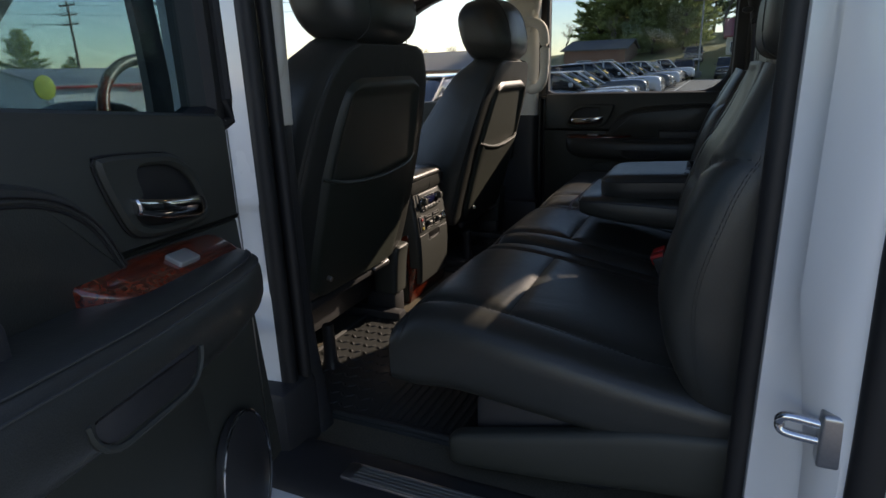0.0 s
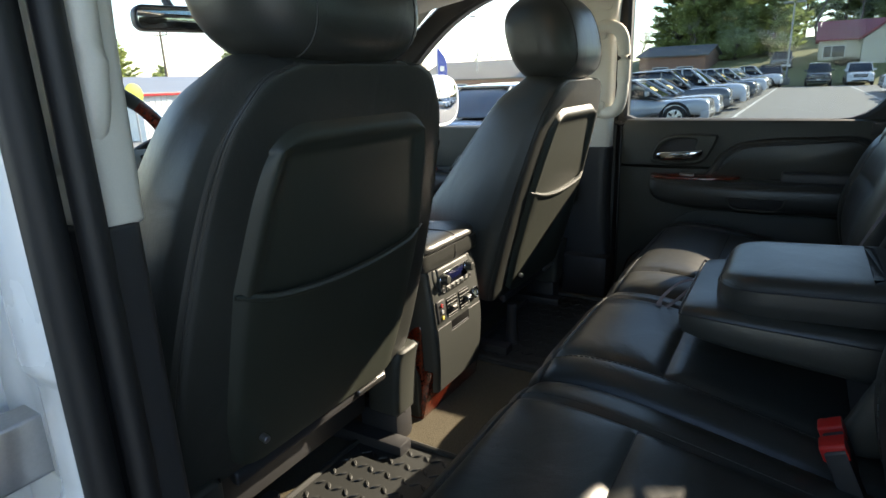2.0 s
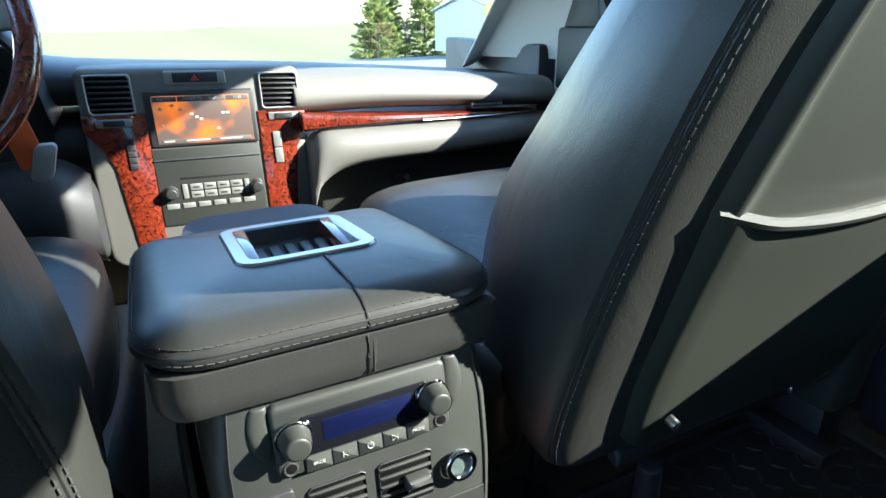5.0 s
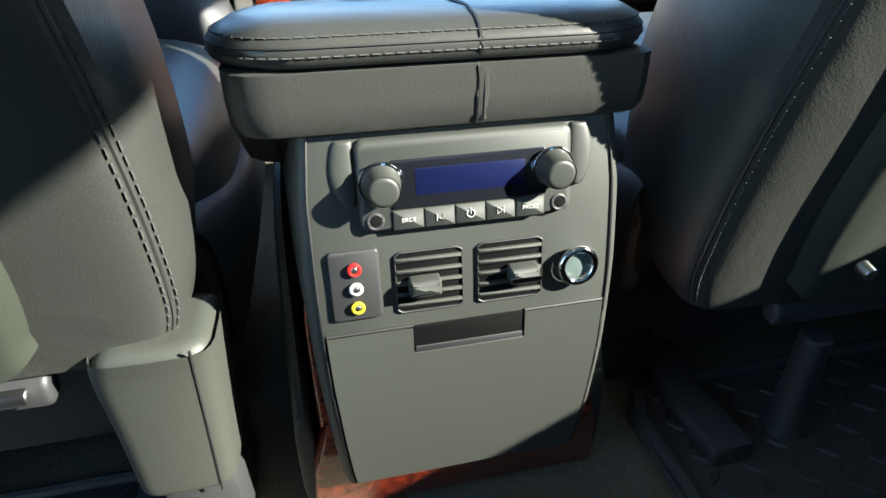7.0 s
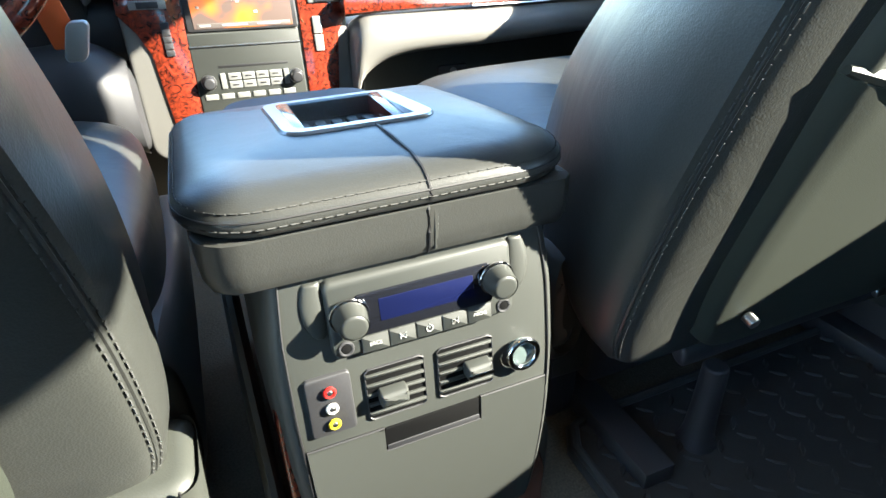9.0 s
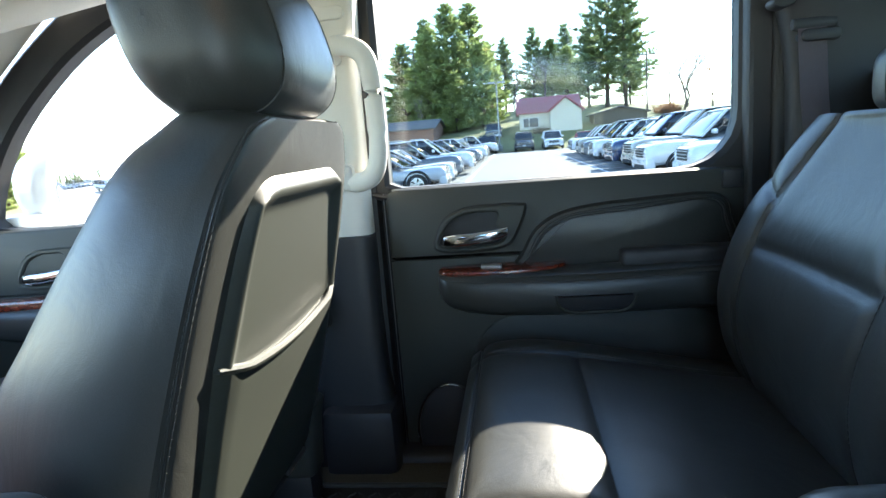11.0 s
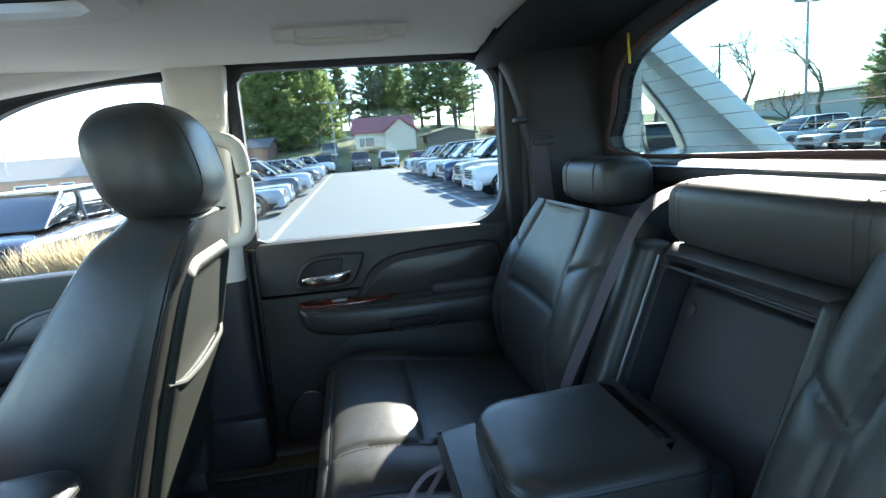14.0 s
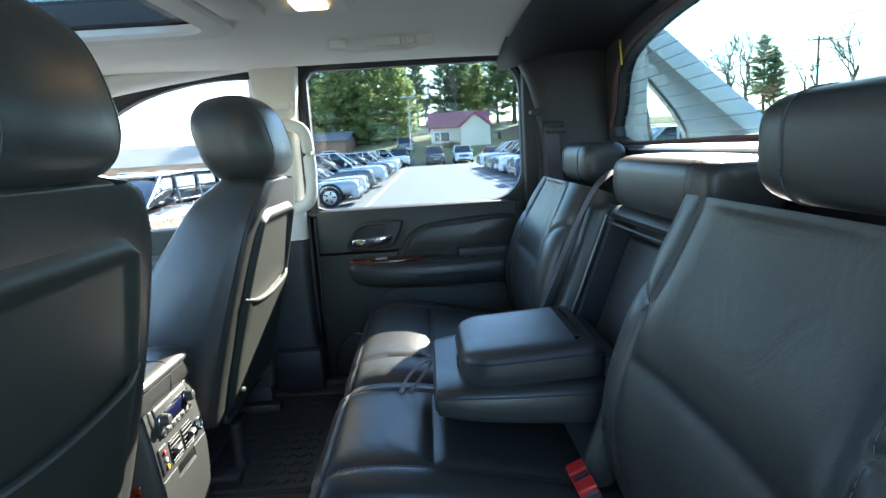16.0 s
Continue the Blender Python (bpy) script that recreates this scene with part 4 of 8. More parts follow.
        leg = Loft([((cx + s * x, y + dy, z), (w, 0, 0), (0, 0.04, 0), 5) for x, y, z, w in ((0.240, 1.230, 0.865, 0.036), (0.242, 1.226, 0.93, 0.038), (0.244, 1.220, 0.985, 0.040), (0.248, 1.214, 1.01, 0.038))])
        lg = part("leg_cover", leg.mesh(10, 24, (0.008, 0.015)), PLASTIC, t)
        part("seam", tube([leg.on(u / 12, 1.5 * math.pi + s * 0.35, 0.0) for u in range(13)], 0.001, 5), RUBBER, lg)
        part("foot", box(cx + s * 0.245 - 0.03, cx + s * 0.245 + 0.03, 1.20 + dy, 1.30 + dy, FLOOR, 0.865, 0.012), PLASTIC_DARK, t)
        part("rail", box(cx + s * 0.2 - 0.02, cx + s * 0.2 + 0.02, 1.17, 1.78, FLOOR, FLOOR + 0.03, 0.004), PLASTIC_DARK, t)
    part("base", box(cx - 0.22, cx + 0.22, 1.28, 1.75, FLOOR + 0.06, FLOOR + 0.16, 0.01), PLASTIC_DARK, t)
    part("foot", Loft([((cx - 0.12, 1.20, z), (w, 0, 0), (0, w, 0), 2.5) for z, w in ((FLOOR, 0.026), (FLOOR + 0.03, 0.016), (FLOOR + 0.12, 0.013))]).mesh(8, 12, (0.003, 0.003)), PLASTIC_DARK, t)
    bar = part("trim_bar", Loft([(R(x, -0.305 - 0.01 * abs(x), -0.004), (0, 0, 0.012), nrm * 0.010, 3) for x in (-0.18, -0.06, 0.06, 0.18)]).mesh(14, 14, (0.005, 0.005)), PLASTIC_DARK, t)
    part("clip", Loft([(R(x, -0.301, 0.008), (0, 0, 0.005), nrm * 0.004, 3) for x in (0.09, 0.13, 0.17)]).mesh(6, 10, (0.002, 0.002)), SATIN, bar)
    part("screw", Loft([(R(-0.15, -0.235, d + 0.012), X * 0.006, up * 0.006, 2) for d in (0.004, 0.012, 0.016)]).mesh(4, 12, (0.001, 0.002)), SATIN, pan)
    return t


front_seat(-0.439, 1.275, "driver_seat", "black leather driver seat with moulded charcoal back panel", 0.24)
front_seat(0.463, 1.241, "passenger_seat", "black leather passenger seat, its back lit by the sun", 0.34)

# ---- console between the front seats ----


def console():
    kx = 0.0145
    t = thing("centre_console", (kx, 1.4, FLOOR), "charcoal centre console with leather lid and rear controls", "console")

    def F(x, z, o):
        """On the rear face: x and z, and o out of it towards the rear bench."""
        return Vector((kx + x, 1.180 + 0.7 * (z - 0.95) ** 2 - o, z))
    body = Loft([((kx, 1.44, z), (w, 0, 0), (0, 0.205, 0), 6) for z, w in ((FLOOR, 0.092), (0.88, 0.094), (1.0, 0.097), (1.13, 0.095))])
    part("body", body.mesh(12, 48, (0.0, 0.0)), PLASTIC_DARK, t)
    for s in (-1, 1):
        part("side_wood", Loft([((kx + s * 0.108, y, 0.90), (0.006, 0, 0), (0, 0, 0.11), 4) for y in (1.215, 1.45, 1.62)]).mesh(8, 16, (0.004, 0.004)), WOOD, t)
        part("side_cover", Loft([((kx + s * 0.127, y, z), (0.008, 0, 0), (0, 0, hz), 3) for y, z, hz in ((1.215, 0.845, 0.05), (1.24, 0.865, 0.072), (1.32, 0.92, 0.11), (1.5, 0.95, 0.10), (1.65, 0.95, 0.08))]).mesh(16, 18, (0.004, 0.004)), PLASTIC, t)
    wide = [(0.835, 0.097), (0.86, 0.101), (0.90, 0.104), (0.96, 0.1075), (1.03, 0.1090), (1.09, 0.1080), (1.13, 0.1035), (1.145, 0.101)]

    def wt(z):
        for (z0, w0), (z1, w1) in zip(wide, wide[1:]):
            if z <= z1:
                return w0 + (w1 - w0) * (z - z0) / (z1 - z0)
        return wide[-1][1]
    bm = bmesh.new()
    cols = (-1.0, -1.0, -0.985, -0.955, -0.92, -0.5, 0, 0.5, 0.92, 0.955, 0.985, 1.0, 1.0)
    sink = (0.08, 0.014, 0.006, 0.0015, 0.0, 0, 0, 0, 0.0, 0.0015, 0.006, 0.014, 0.08)
    rows = [[bm.verts.new(F(c * wt(z) * (1 + 0.9 * max(s - 0.012, 0)), z, -s)) for c, s in zip(cols, sink)] for z in [0.846 + 0.294 * i / 30 for i in range(31)]]
    for r0, r1 in zip(rows, rows[1:]):
        for i in range(len(cols) - 1):
            bm.faces.new((r0[i], r0[i + 1], r1[i + 1], r1[i]))
    face = part("rear_face", bm, PANEL, t, "graphite plastic rear control face")
    for s in (-1, 1):
        part("edge", tube([F(s * (wt(z) - 0.0085), z, 0.0004) for z in [0.85 + 0.285 * i / 24 for i in range(25)]], 0.0009, 5), RUBBER, face)
    part("wood_skirt", plate([(-0.128, FLOOR), (0.128, FLOOR), (0.122, 0.852), (0.108, 0.90), (-0.108, 0.90), (-0.122, 0.852)], -0.06, -0.012, F, 0.003), WOOD, t, "red burl wood strip at the base")
    # drawer with its finger notch: one skin, open where the notch is
    bm = bmesh.new()
    zs = [0.850 + 0.128 * i / 12 for i in range(13)] + [0.985, 0.992, 0.9995]
    grid = [[bm.verts.new(F(q, z, o)) for q, o in ((-wt(z) + 0.0095, -0.001), (-wt(z) + 0.0105, 0.0022), (-0.0405, 0.0022), (0.0395, 0.0022), (wt(z) - 0.0105, 0.0022), (wt(z) - 0.0095, -0.001))] for z in zs]
    for k, (r0, r1) in enumerate(zip(grid, grid[1:])):
        for i in range(5):
            if not (i == 2 and k >= 12):
                bm.faces.new((r0[i], r0[i + 1], r1[i + 1], r1[i]))
    part("drawer", bm, PANEL, face)
    part("drawer_gap", tube([F(-0.0980, 1.0005, 0.001), F(-0.0405, 1.0005, 0.001), F(-0.0405, 0.978, 0.001), F(0.0395, 0.978, 0.001), F(0.0395, 1.0005, 0.001), F(0.0980, 1.0005, 0.001)], 0.0011, 5), RUBBER, face)
    # flat near-black plate paints the notch's inner shade, no hollow behind it
    part("notch", plate(rr(-0.040, 0.9785, 0.039, 1.000, 0.002), -0.03, 0.0012, F, 0.0005), RECESS_SHADE, face)
    part("notch_lip", plate(rr(-0.039, 0.9785, 0.038, 0.9835, 0.001), 0.0008, 0.0018, F, 0.0003), PLASTIC_DARK, face)
    # radio block
    for q in (-1, 1):
        part("flank", Loft([(F(q * x, z, 0.0), (w, 0, 0), (0, 0.0032, 0), 2.4) for x, z, w in ((0.0735, 1.088, 0.004), (0.0755, 1.098, 0.007), (0.0760, 1.112, 0.008), (0.0745, 1.127, 0.006))]).mesh(10, 20, (0.002, 0.002)), PANEL, face)
    rb = part("radio_panel", plate(rr(-0.0685, 1.0725, 0.0685, 1.1275, 0.006), -0.002, 0.006, F, 0.003), PANEL, t, "rear radio controls")
    part("display", plate(rr(-0.0485, 1.0860, 0.0505, 1.1150, 0.002), 0.005, 0.0072, F, 0.0006), material("dark_display", (0.010, 0.011, 0.015), 0.12, coat=0.5), rb, "dark glossy display")
    part("display_window", plate(rr(-0.0335, 1.0935, 0.0365, 1.1095, 0.001), 0.007, 0.0074, F, 0.0002), material("blue_display", (0.006, 0.009, 0.042), 0.2), rb, "blue display window")
    for k, mark in enumerate(("SRCE", "prev", "power", "next", "PROG")):
        x0 = -0.0487 + 0.0197 * k
        b = part("button", plate(rr(x0, 1.0730, x0 + 0.0190, 1.0852, 0.0006), 0.004, 0.0074, F, 0.0007), PANEL, rb)
        part("button_gap", plate(rr(x0 + 0.0190, 1.0735, x0 + 0.0197, 1.0850, 0.0002), 0.004, 0.0064, F, 0.0001), RUBBER, rb)
        xm, zm = x0 + 0.0095, 1.0790
        ic = bmesh.new()
        if mark in ("SRCE", "PROG"):
            lettering(b, mark, F(xm, zm, 0.0078), 0.0040)
            continue
        if mark == "power":
            tube([F(xm + 0.0024 * math.sin(a), zm + 0.0024 * math.cos(a), 0.0079) for a in [0.5 + 5.3 * i / 14 for i in range(15)]], 0.00035, 4, bm=ic)
            tube([F(xm, zm, 0.0079), F(xm, zm + 0.0034, 0.0079)], 0.00035, 4, bm=ic)
        else:
            q = -1 if mark == "prev" else 1
            tri = [(xm - q * 0.0022, zm - 0.0022), (xm + q * 0.0012, zm), (xm - q * 0.0022, zm + 0.0022)]
            tube([F(a, b2, 0.0079) for a, b2 in tri], 0.00035, 4, True, bm=ic)
            tube([F(xm + q * 0.002, zm - 0.0022, 0.0079), F(xm + q * 0.002, zm + 0.0022, 0.0079)], 0.00035, 4, bm=ic)
        part("symbol", ic, WHITE_MARK, b)
    for s in (-1, 1):
        c = F(s * 0.0545, 1.1030, 0.004)
        kb = part("knob", Loft([(c + Vector((0, -d, 0)), (r, 0, 0), (0, 0, r), 2) for d, r in ((0.0, 0.0118), (0.006, 0.0118), (0.014, 0.0106), (0.019, 0.0098))]).mesh(10, 32, (0.001, 0.003)), PANEL, rb)
        part("knob_ring", tube([c + Vector((0.0122 * math.cos(a), -0.004, 0.0122 * math.sin(a))) for a in [math.pi * i / 16 for i in range(32)]], 0.0015, 8, True), CHROME, kb, "chrome ring")
        part("headphone_jack", tube([F(s * 0.0595 + 0.0046 * math.cos(a), 1.0793 + 0.0046 * math.sin(a), 0.0058) for a in [math.pi * i / 10 for i in range(20)]], 0.0013, 6, True), PLASTIC_DARK, rb)
        # dark disc in place of a shaded hole
        part("jack_hole", plate(oval(s * 0.0595, 1.0793, 0.0036, 0.0036, 16), 0.004, 0.0066, F, 0.0003), RECESS_SHADE, rb)
    # vents, flush in the face
    for x0, x1 in ((-0.0490, -0.0055), (0.0060, 0.0500)):
        v = part("vent", frame_plate(resample(rr(x0 - 0.0008, 1.0118, x1 + 0.0008, 1.0552, 0.002), 40), resample(rr(x0, 1.0125, x1, 1.0545, 0.002), 40), -0.03, 0.0020, F, 0.0004), PLASTIC_DARK, t)
        # near-black backing, shade by colour rather than a deep duct
        part("vent_back", plate(rr(x0, 1.0125, x1, 1.0545, 0.001), 0.0004, 0.0008, F, 0.0002), RECESS_SHADE, v)
        for k in range(5):
            z = 1.0175 + 0.0080 * k
            part("louvre", plate(rr(x0, z - 0.0013, x1, z + 0.0013, 0.0004), 0.0006, 0.0026, F, 0.0006), PANEL, v)
        xt = (x0 + x1) / 2 + (-0.004 if x0 < 0 else 0.008)
        tab = part("vent_tab", plate(rr(xt - 0.0105, 1.0270, xt + 0.0105, 1.0385, 0.002), 0.002, 0.012, F, 0.003), PANEL, v)
        if x0 > 0:
            part("chrome_edge", plate(rr(xt - 0.0105, 1.0295, xt + 0.0105, 1.0330, 0.001), 0.0118, 0.0126, F, 0.0003), CHROME, tab, "chrome edge")
    # sockets
    so = part("socket_plate", plate(rr(-0.0915, 1.0125, -0.0595, 1.0605, 0.003), -0.002, 0.0032, F, 0.001), PLASTIC_DARK, t)
    for z, m in ((1.0492, RED), (1.0358, WHITE_MARK), (1.0224, YELLOW)):
        part("socket", tube([F(-0.0755 + 0.0034 * math.cos(a), z + 0.0034 * math.sin(a), 0.0050) for a in [math.pi * i / 9 for i in range(18)]], 0.0013, 6, True), m, so)
        part("socket_core", plate(oval(-0.0755, z, 0.0021, 0.0021, 14), 0.003, 0.0062, F, 0.0006), SATIN, so)
    po = part("power_outlet", tube([F(0.0752 + 0.0120 * math.cos(a), 1.0325 + 0.0120 * math.sin(a), 0.0060) for a in [math.pi * i / 18 for i in range(36)]], 0.0026, 10, True), CHROME, t, "chrome ringed power outlet")
    part("cap", plate(oval(0.0752, 1.0325, 0.0108, 0.0108, 28), 0.0, 0.0040, F, 0.001), material("grey_green_cap", (0.10, 0.13, 0.125), 0.25), po)
    # padded lid on a leather-clad block
    lx = 0.0045
    slope = lambda y: -0.020 * min(max((y - 1.24) / 0.2, 0), 1) ** 1.2
    lid_o = [(x + lx, y) for x, y in resample(rr(-0.1330, 1.190, 0.1330, 1.47, [0.050, 0.050, 0.03, 0.03], 8), 96)]
    blk_o = [(x + lx, y) for x, y in resample(rr(-0.1275, 1.1925, 0.1275, 1.46, [0.026, 0.010, 0.03, 0.03], 8), 96)]

    def shell(outline, prof, droop=0.0):
        bm = bmesh.new()
        rings = [[bm.verts.new((x, y, z + slope(y) - (droop * min(max((y - 1.215) / 0.05, 0), 1) if z < 1.145 else 0))) for x, y in inset(outline, c)] for c, z in prof]
        for r0, r1 in zip(rings, rings[1:]):
            for j in range(96):
                bm.faces.new((r0[j], r0[(j + 1) % 96], r1[(j + 1) % 96], r1[j]))
        bm.faces.new(rings[0])
        return bm, rings[-1]
    blk, top = shell(blk_o, ((0.022, 1.128), (0.012, 1.1295), (0.004, 1.133), (0.001, 1.139), (0.0, 1.150), (0.0, 1.1685), (0.004, 1.1705), (0.016, 1.1712)), 0.035)
    blk.faces.new(top)
    part("lid_block", blk, LEATHER_SOFT, t, "leather-clad block under the lid")
    bm, rim = shell(lid_o, ((0.010, 1.1704), (0.0025, 1.1712), (-0.0005, 1.1735), (-0.002, 1.1780), (-0.001, 1.1835), (0.004, 1.1885), (0.012, 1.1925), (0.030, 1.1955)))
    tray_in = [(x + 0.012, y) for x, y in resample(rr(-0.050, 1.308, 0.050, 1.425, 0.012, 8), 96)]
    tr = [bm.verts.new((x, y, 1.1965 + slope(y))) for x, y in tray_in]
    for j in range(96):
        bm.faces.new((rim[j], rim[(j + 1) % 96], tr[(j + 1) % 96], tr[j]))
    lid = part("lid", bm, LEATHER_SOFT, t, "padded black leather lid with twin stitching")
    for c, z in ((-0.0021, 1.1775), (0.0018, 1.1872)):
        ring = inset(lid_o, c)
        part("stitching", stitches([(x, y, z + slope(y)) for x, y in ring[76:] + ring[:38]], 0.0045, 0.0022, 0.0007), THREAD, lid)
    part("seam", tube([(x, y, z + slope(y)) for x, y, z in [(a, b, 1.1822) for a, b in (inset(lid_o, -0.0013)[76:] + inset(lid_o, -0.0013)[:38])]], 0.0008, 5), RUBBER, lid)
    sx = 0.0205
    part("seam", tube([(sx, y, z + slope(y)) for y, z in ((1.300, 1.1962), (1.26, 1.1960), (1.220, 1.1955), (1.202, 1.1925), (1.194, 1.1885), (1.189, 1.1835), (1.188, 1.1780), (1.191, 1.1735))], 0.0013, 6), RUBBER, lid)
    part("seam", tube([(sx, 1.196, 1.1705), (sx, 1.1925, 1.167), (sx, 1.1923, 1.150), (sx, 1.1935, 1.139), (sx, 1.1965, 1.133)], 0.0011, 6), RUBBER, lid)
    part("fold", tube([(sx + 0.005, 1.1945, 1.168), (sx + 0.005, 1.1938, 1.150), (sx + 0.004, 1.1955, 1.136)], 0.0022, 6), LEATHER_SOFT, lid)
    fr_o = [(x + 0.012, y) for x, y in resample(rr(-0.062, 1.296, 0.062, 1.438, 0.020, 8), 96)]
    part("tray_frame", frame_plate(fr_o, inset(tray_in, 0.002), 1.180, 1.1985, lambda a, b, o: Vector((a, b, o + slope(b))), 0.002), SATIN, lid, "satin metal tray frame")
    part("tray", box(-0.042, 0.066, 1.303, 1.43, 1.158, 1.162, 0.001), PLASTIC_DARK, lid)
    for s in (-1, 1):
        part("wood_strip", box(0.012 + s * 0.0435 - 0.0065, 0.012 + s * 0.0435 + 0.0065, 1.310, 1.422, 1.150, 1.182, 0.003), WOOD, lid)
    for k in range(5):
        part("rib", box(-0.018 + 0.015 * k - 0.005, -0.018 + 0.015 * k + 0.005, 1.312, 1.40, 1.160, 1.168, 0.002), PANEL, lid)
    return t


def lettering(parent, words, at, size, mat=None, turn=None, name="lettering"):
    cu = bpy.data.curves.new(name, "FONT")
    cu.body, cu.size, cu.align_x, cu.align_y, cu.extrude = words, size, "CENTER", "CENTER", size * 0.02
    tmp = bpy.data.objects.new("tmp", cu)
    scene.collection.objects.link(tmp)
    me = bpy.data.meshes.new_from_object(tmp.evaluated_get(bpy.context.evaluated_depsgraph_get()))
    bpy.data.objects.remove(tmp)
    m = Matrix.Translation(at) @ (turn or Matrix.Rotation(radians(90), 4, "X"))
    me.transform(m)
    me.materials.append(mat or WHITE_MARK)
    ob = new(name, me)
    ob.parent = parent
    if parent.parent is None:
        ob.matrix_parent_inverse = Matrix.Translation(-Vector(parent.location))
    return ob


console()

# ---- rear bench ----


def cushion(t, x0, x1, cross=0.50):
    """One section of the bench seat: a padded cushion with sunken seams and stitching."""
    cx, w = (x0 + x1) / 2, (x1 - x0) / 2
    secs = [((cx, y, z), (w, 0, 0), (0, 0, h), 5) for y, z, h in ((0.33, 0.960, 0.058), (0.46, 0.968, 0.066), (0.62, 0.990, 0.076), (0.76, 1.008, 0.080), (0.85, 1.003, 0.080), (0.89, 0.992, 0.060))]
    bol = 0.70
    edge = lambda u: bol - 0.05 * math.sin(u * 3.0)
    lines = (lambda u, s: (abs(s) - edge(u)) * w, lambda u, s: (u - cross) * 0.56 if abs(s) < edge(u) else (abs(s) - edge(u)) * w, lambda u, s: (u - 0.865) * 0.56)
    lo = Loft(secs, 0.0, groove_lines(lines, 0.008, 0.006, 0.003))
    c = part("cushion", lo.mesh(90, lo.angles(76, 30), (0.02, 0.03)), LEATHER, t)
    th = lambda s: math.acos(math.copysign(abs(s) ** 2.5, s))
    for q in (-1, 1):
        part("seam", tube([lo.on(u / 60, th(q * edge(u / 60)), -0.0004) for u in range(1, 52)], 0.0012, 6), RUBBER, c)
        part("stitching", stitches([lo.on(u / 60, th(q * (edge(u / 60) + 0.010 / w)), 0.0006) for u in range(1, 52)], 0.006, 0.003, 0.0008), THREAD, c)
    part("seam", tube([lo.on(cross, th(-edge(cross) + 2 * edge(cross) * i / 30), -0.0004) for i in range(31)], 0.0012, 6), RUBBER, c)
    for u in (0.853, 0.877):
        part("stitching", stitches([lo.on(u, th(-0.97 + 1.94 * i / 60), 0.0008) for i in range(61)], 0.006, 0.003, 0.0009), THREAD, c)
    return c


def backrest(t, x0, x1, top=1.445, bol=0.60, lean=(0, 0, 0, 0, 0, 0), slim=(0.93, 1.0, 1.0, 0.98, 0.94, 0.87)):
    """One seat back: lean shifts its sections sideways towards the top, slim narrows them."""
    cx, w = (x0 + x1) / 2, (x1 - x0) / 2
    rows = [(y, z, h, w * k, d) for (y, z, h), k, d in zip(((0.395, 0.965, 0.070), (0.440, 1.06, 0.095), (0.455, 1.17, 0.105), (0.422, 1.29, 0.098), (0.375, 1.385, 0.080), (0.340, top - 0.01, 0.058)), slim, lean)]
    cross = 0.535
    edge = lambda u: bol + 0.02 * math.cos((u - 0.5) * 4)
    lines = (lambda u, s: (abs(s) - edge(u)) * w, lambda u, s: (u - cross) * 0.5 if abs(s) < edge(u) else (abs(s) - edge(u)) * w, lambda u, s: (u - 0.66 - 0.22 * (abs(s) - edge(u))) * 0.5 if abs(s) > edge(u) else 1.0)
    lo = Loft([((cx + d, y - h, z), (ww, 0, 0), (0, h, 0.02), 4.5) for y, z, h, ww, d in rows], 0.022, groove_lines(lines, 0.007, 0.006, 0.003))
    b = part("backrest", lo.mesh(100, lo.angles(84, 30), (0.03, 0.035)), LEATHER, t)
    th = lambda s: math.acos(math.copysign(abs(s) ** 2.25, s))
    for q in (-1, 1):
        part("seam", tube([lo.on(u / 60, th(q * edge(u / 60)), -0.0004) for u in range(1, 60)], 0.0012, 6), RUBBER, b)
        part("stitching", stitches([lo.on(u / 60, th(q * (edge(u / 60) + 0.009 / w)), 0.0006) for u in range(1, 60)], 0.006, 0.003, 0.0008), THREAD, b)
        part("seam", tube([lo.on(0.66 + 0.22 * (s - edge(0.66)), th(q * s), -0.0004) for s in [edge(0.66) + (0.985 - edge(0.66)) * i / 8 for i in range(9)]], 0.0012, 6), RUBBER, b)
    part("seam", tube([lo.on(cross, th(-edge(cross) + 2 * edge(cross) * i / 30), -0.0004) for i in range(31)], 0.0012, 6), RUBBER, b)
    for a in (0.045, 0.955):
        for e in (-0.005, 0.005):
            part("stitching", stitches([lo.on(u / 50, (a + e) * math.pi, 0.0006) for u in range(2, 49)], 0.006, 0.003, 0.0009), THREAD, b)
    return b


def rear_headrest(t, cx, z, y=0.29, w=0.15, h=0.05, dep=0.062):
    lo = Loft([((cx + w * x, y, z), (0, dep * k, 0), (0, 0.0, h * k), 3.6) for x, k in pillow(5.5)])
    hd = part("headrest", lo.mesh(64, 36, (0.001, 0.001)), LEATHER, t, "black leather headrest")
    for u in (0.31, 0.69):
        part("seam", tube([lo.on(u, a * math.pi / 24, 0.0002) for a in range(48)], 0.0013, 5, True), THREAD, hd)


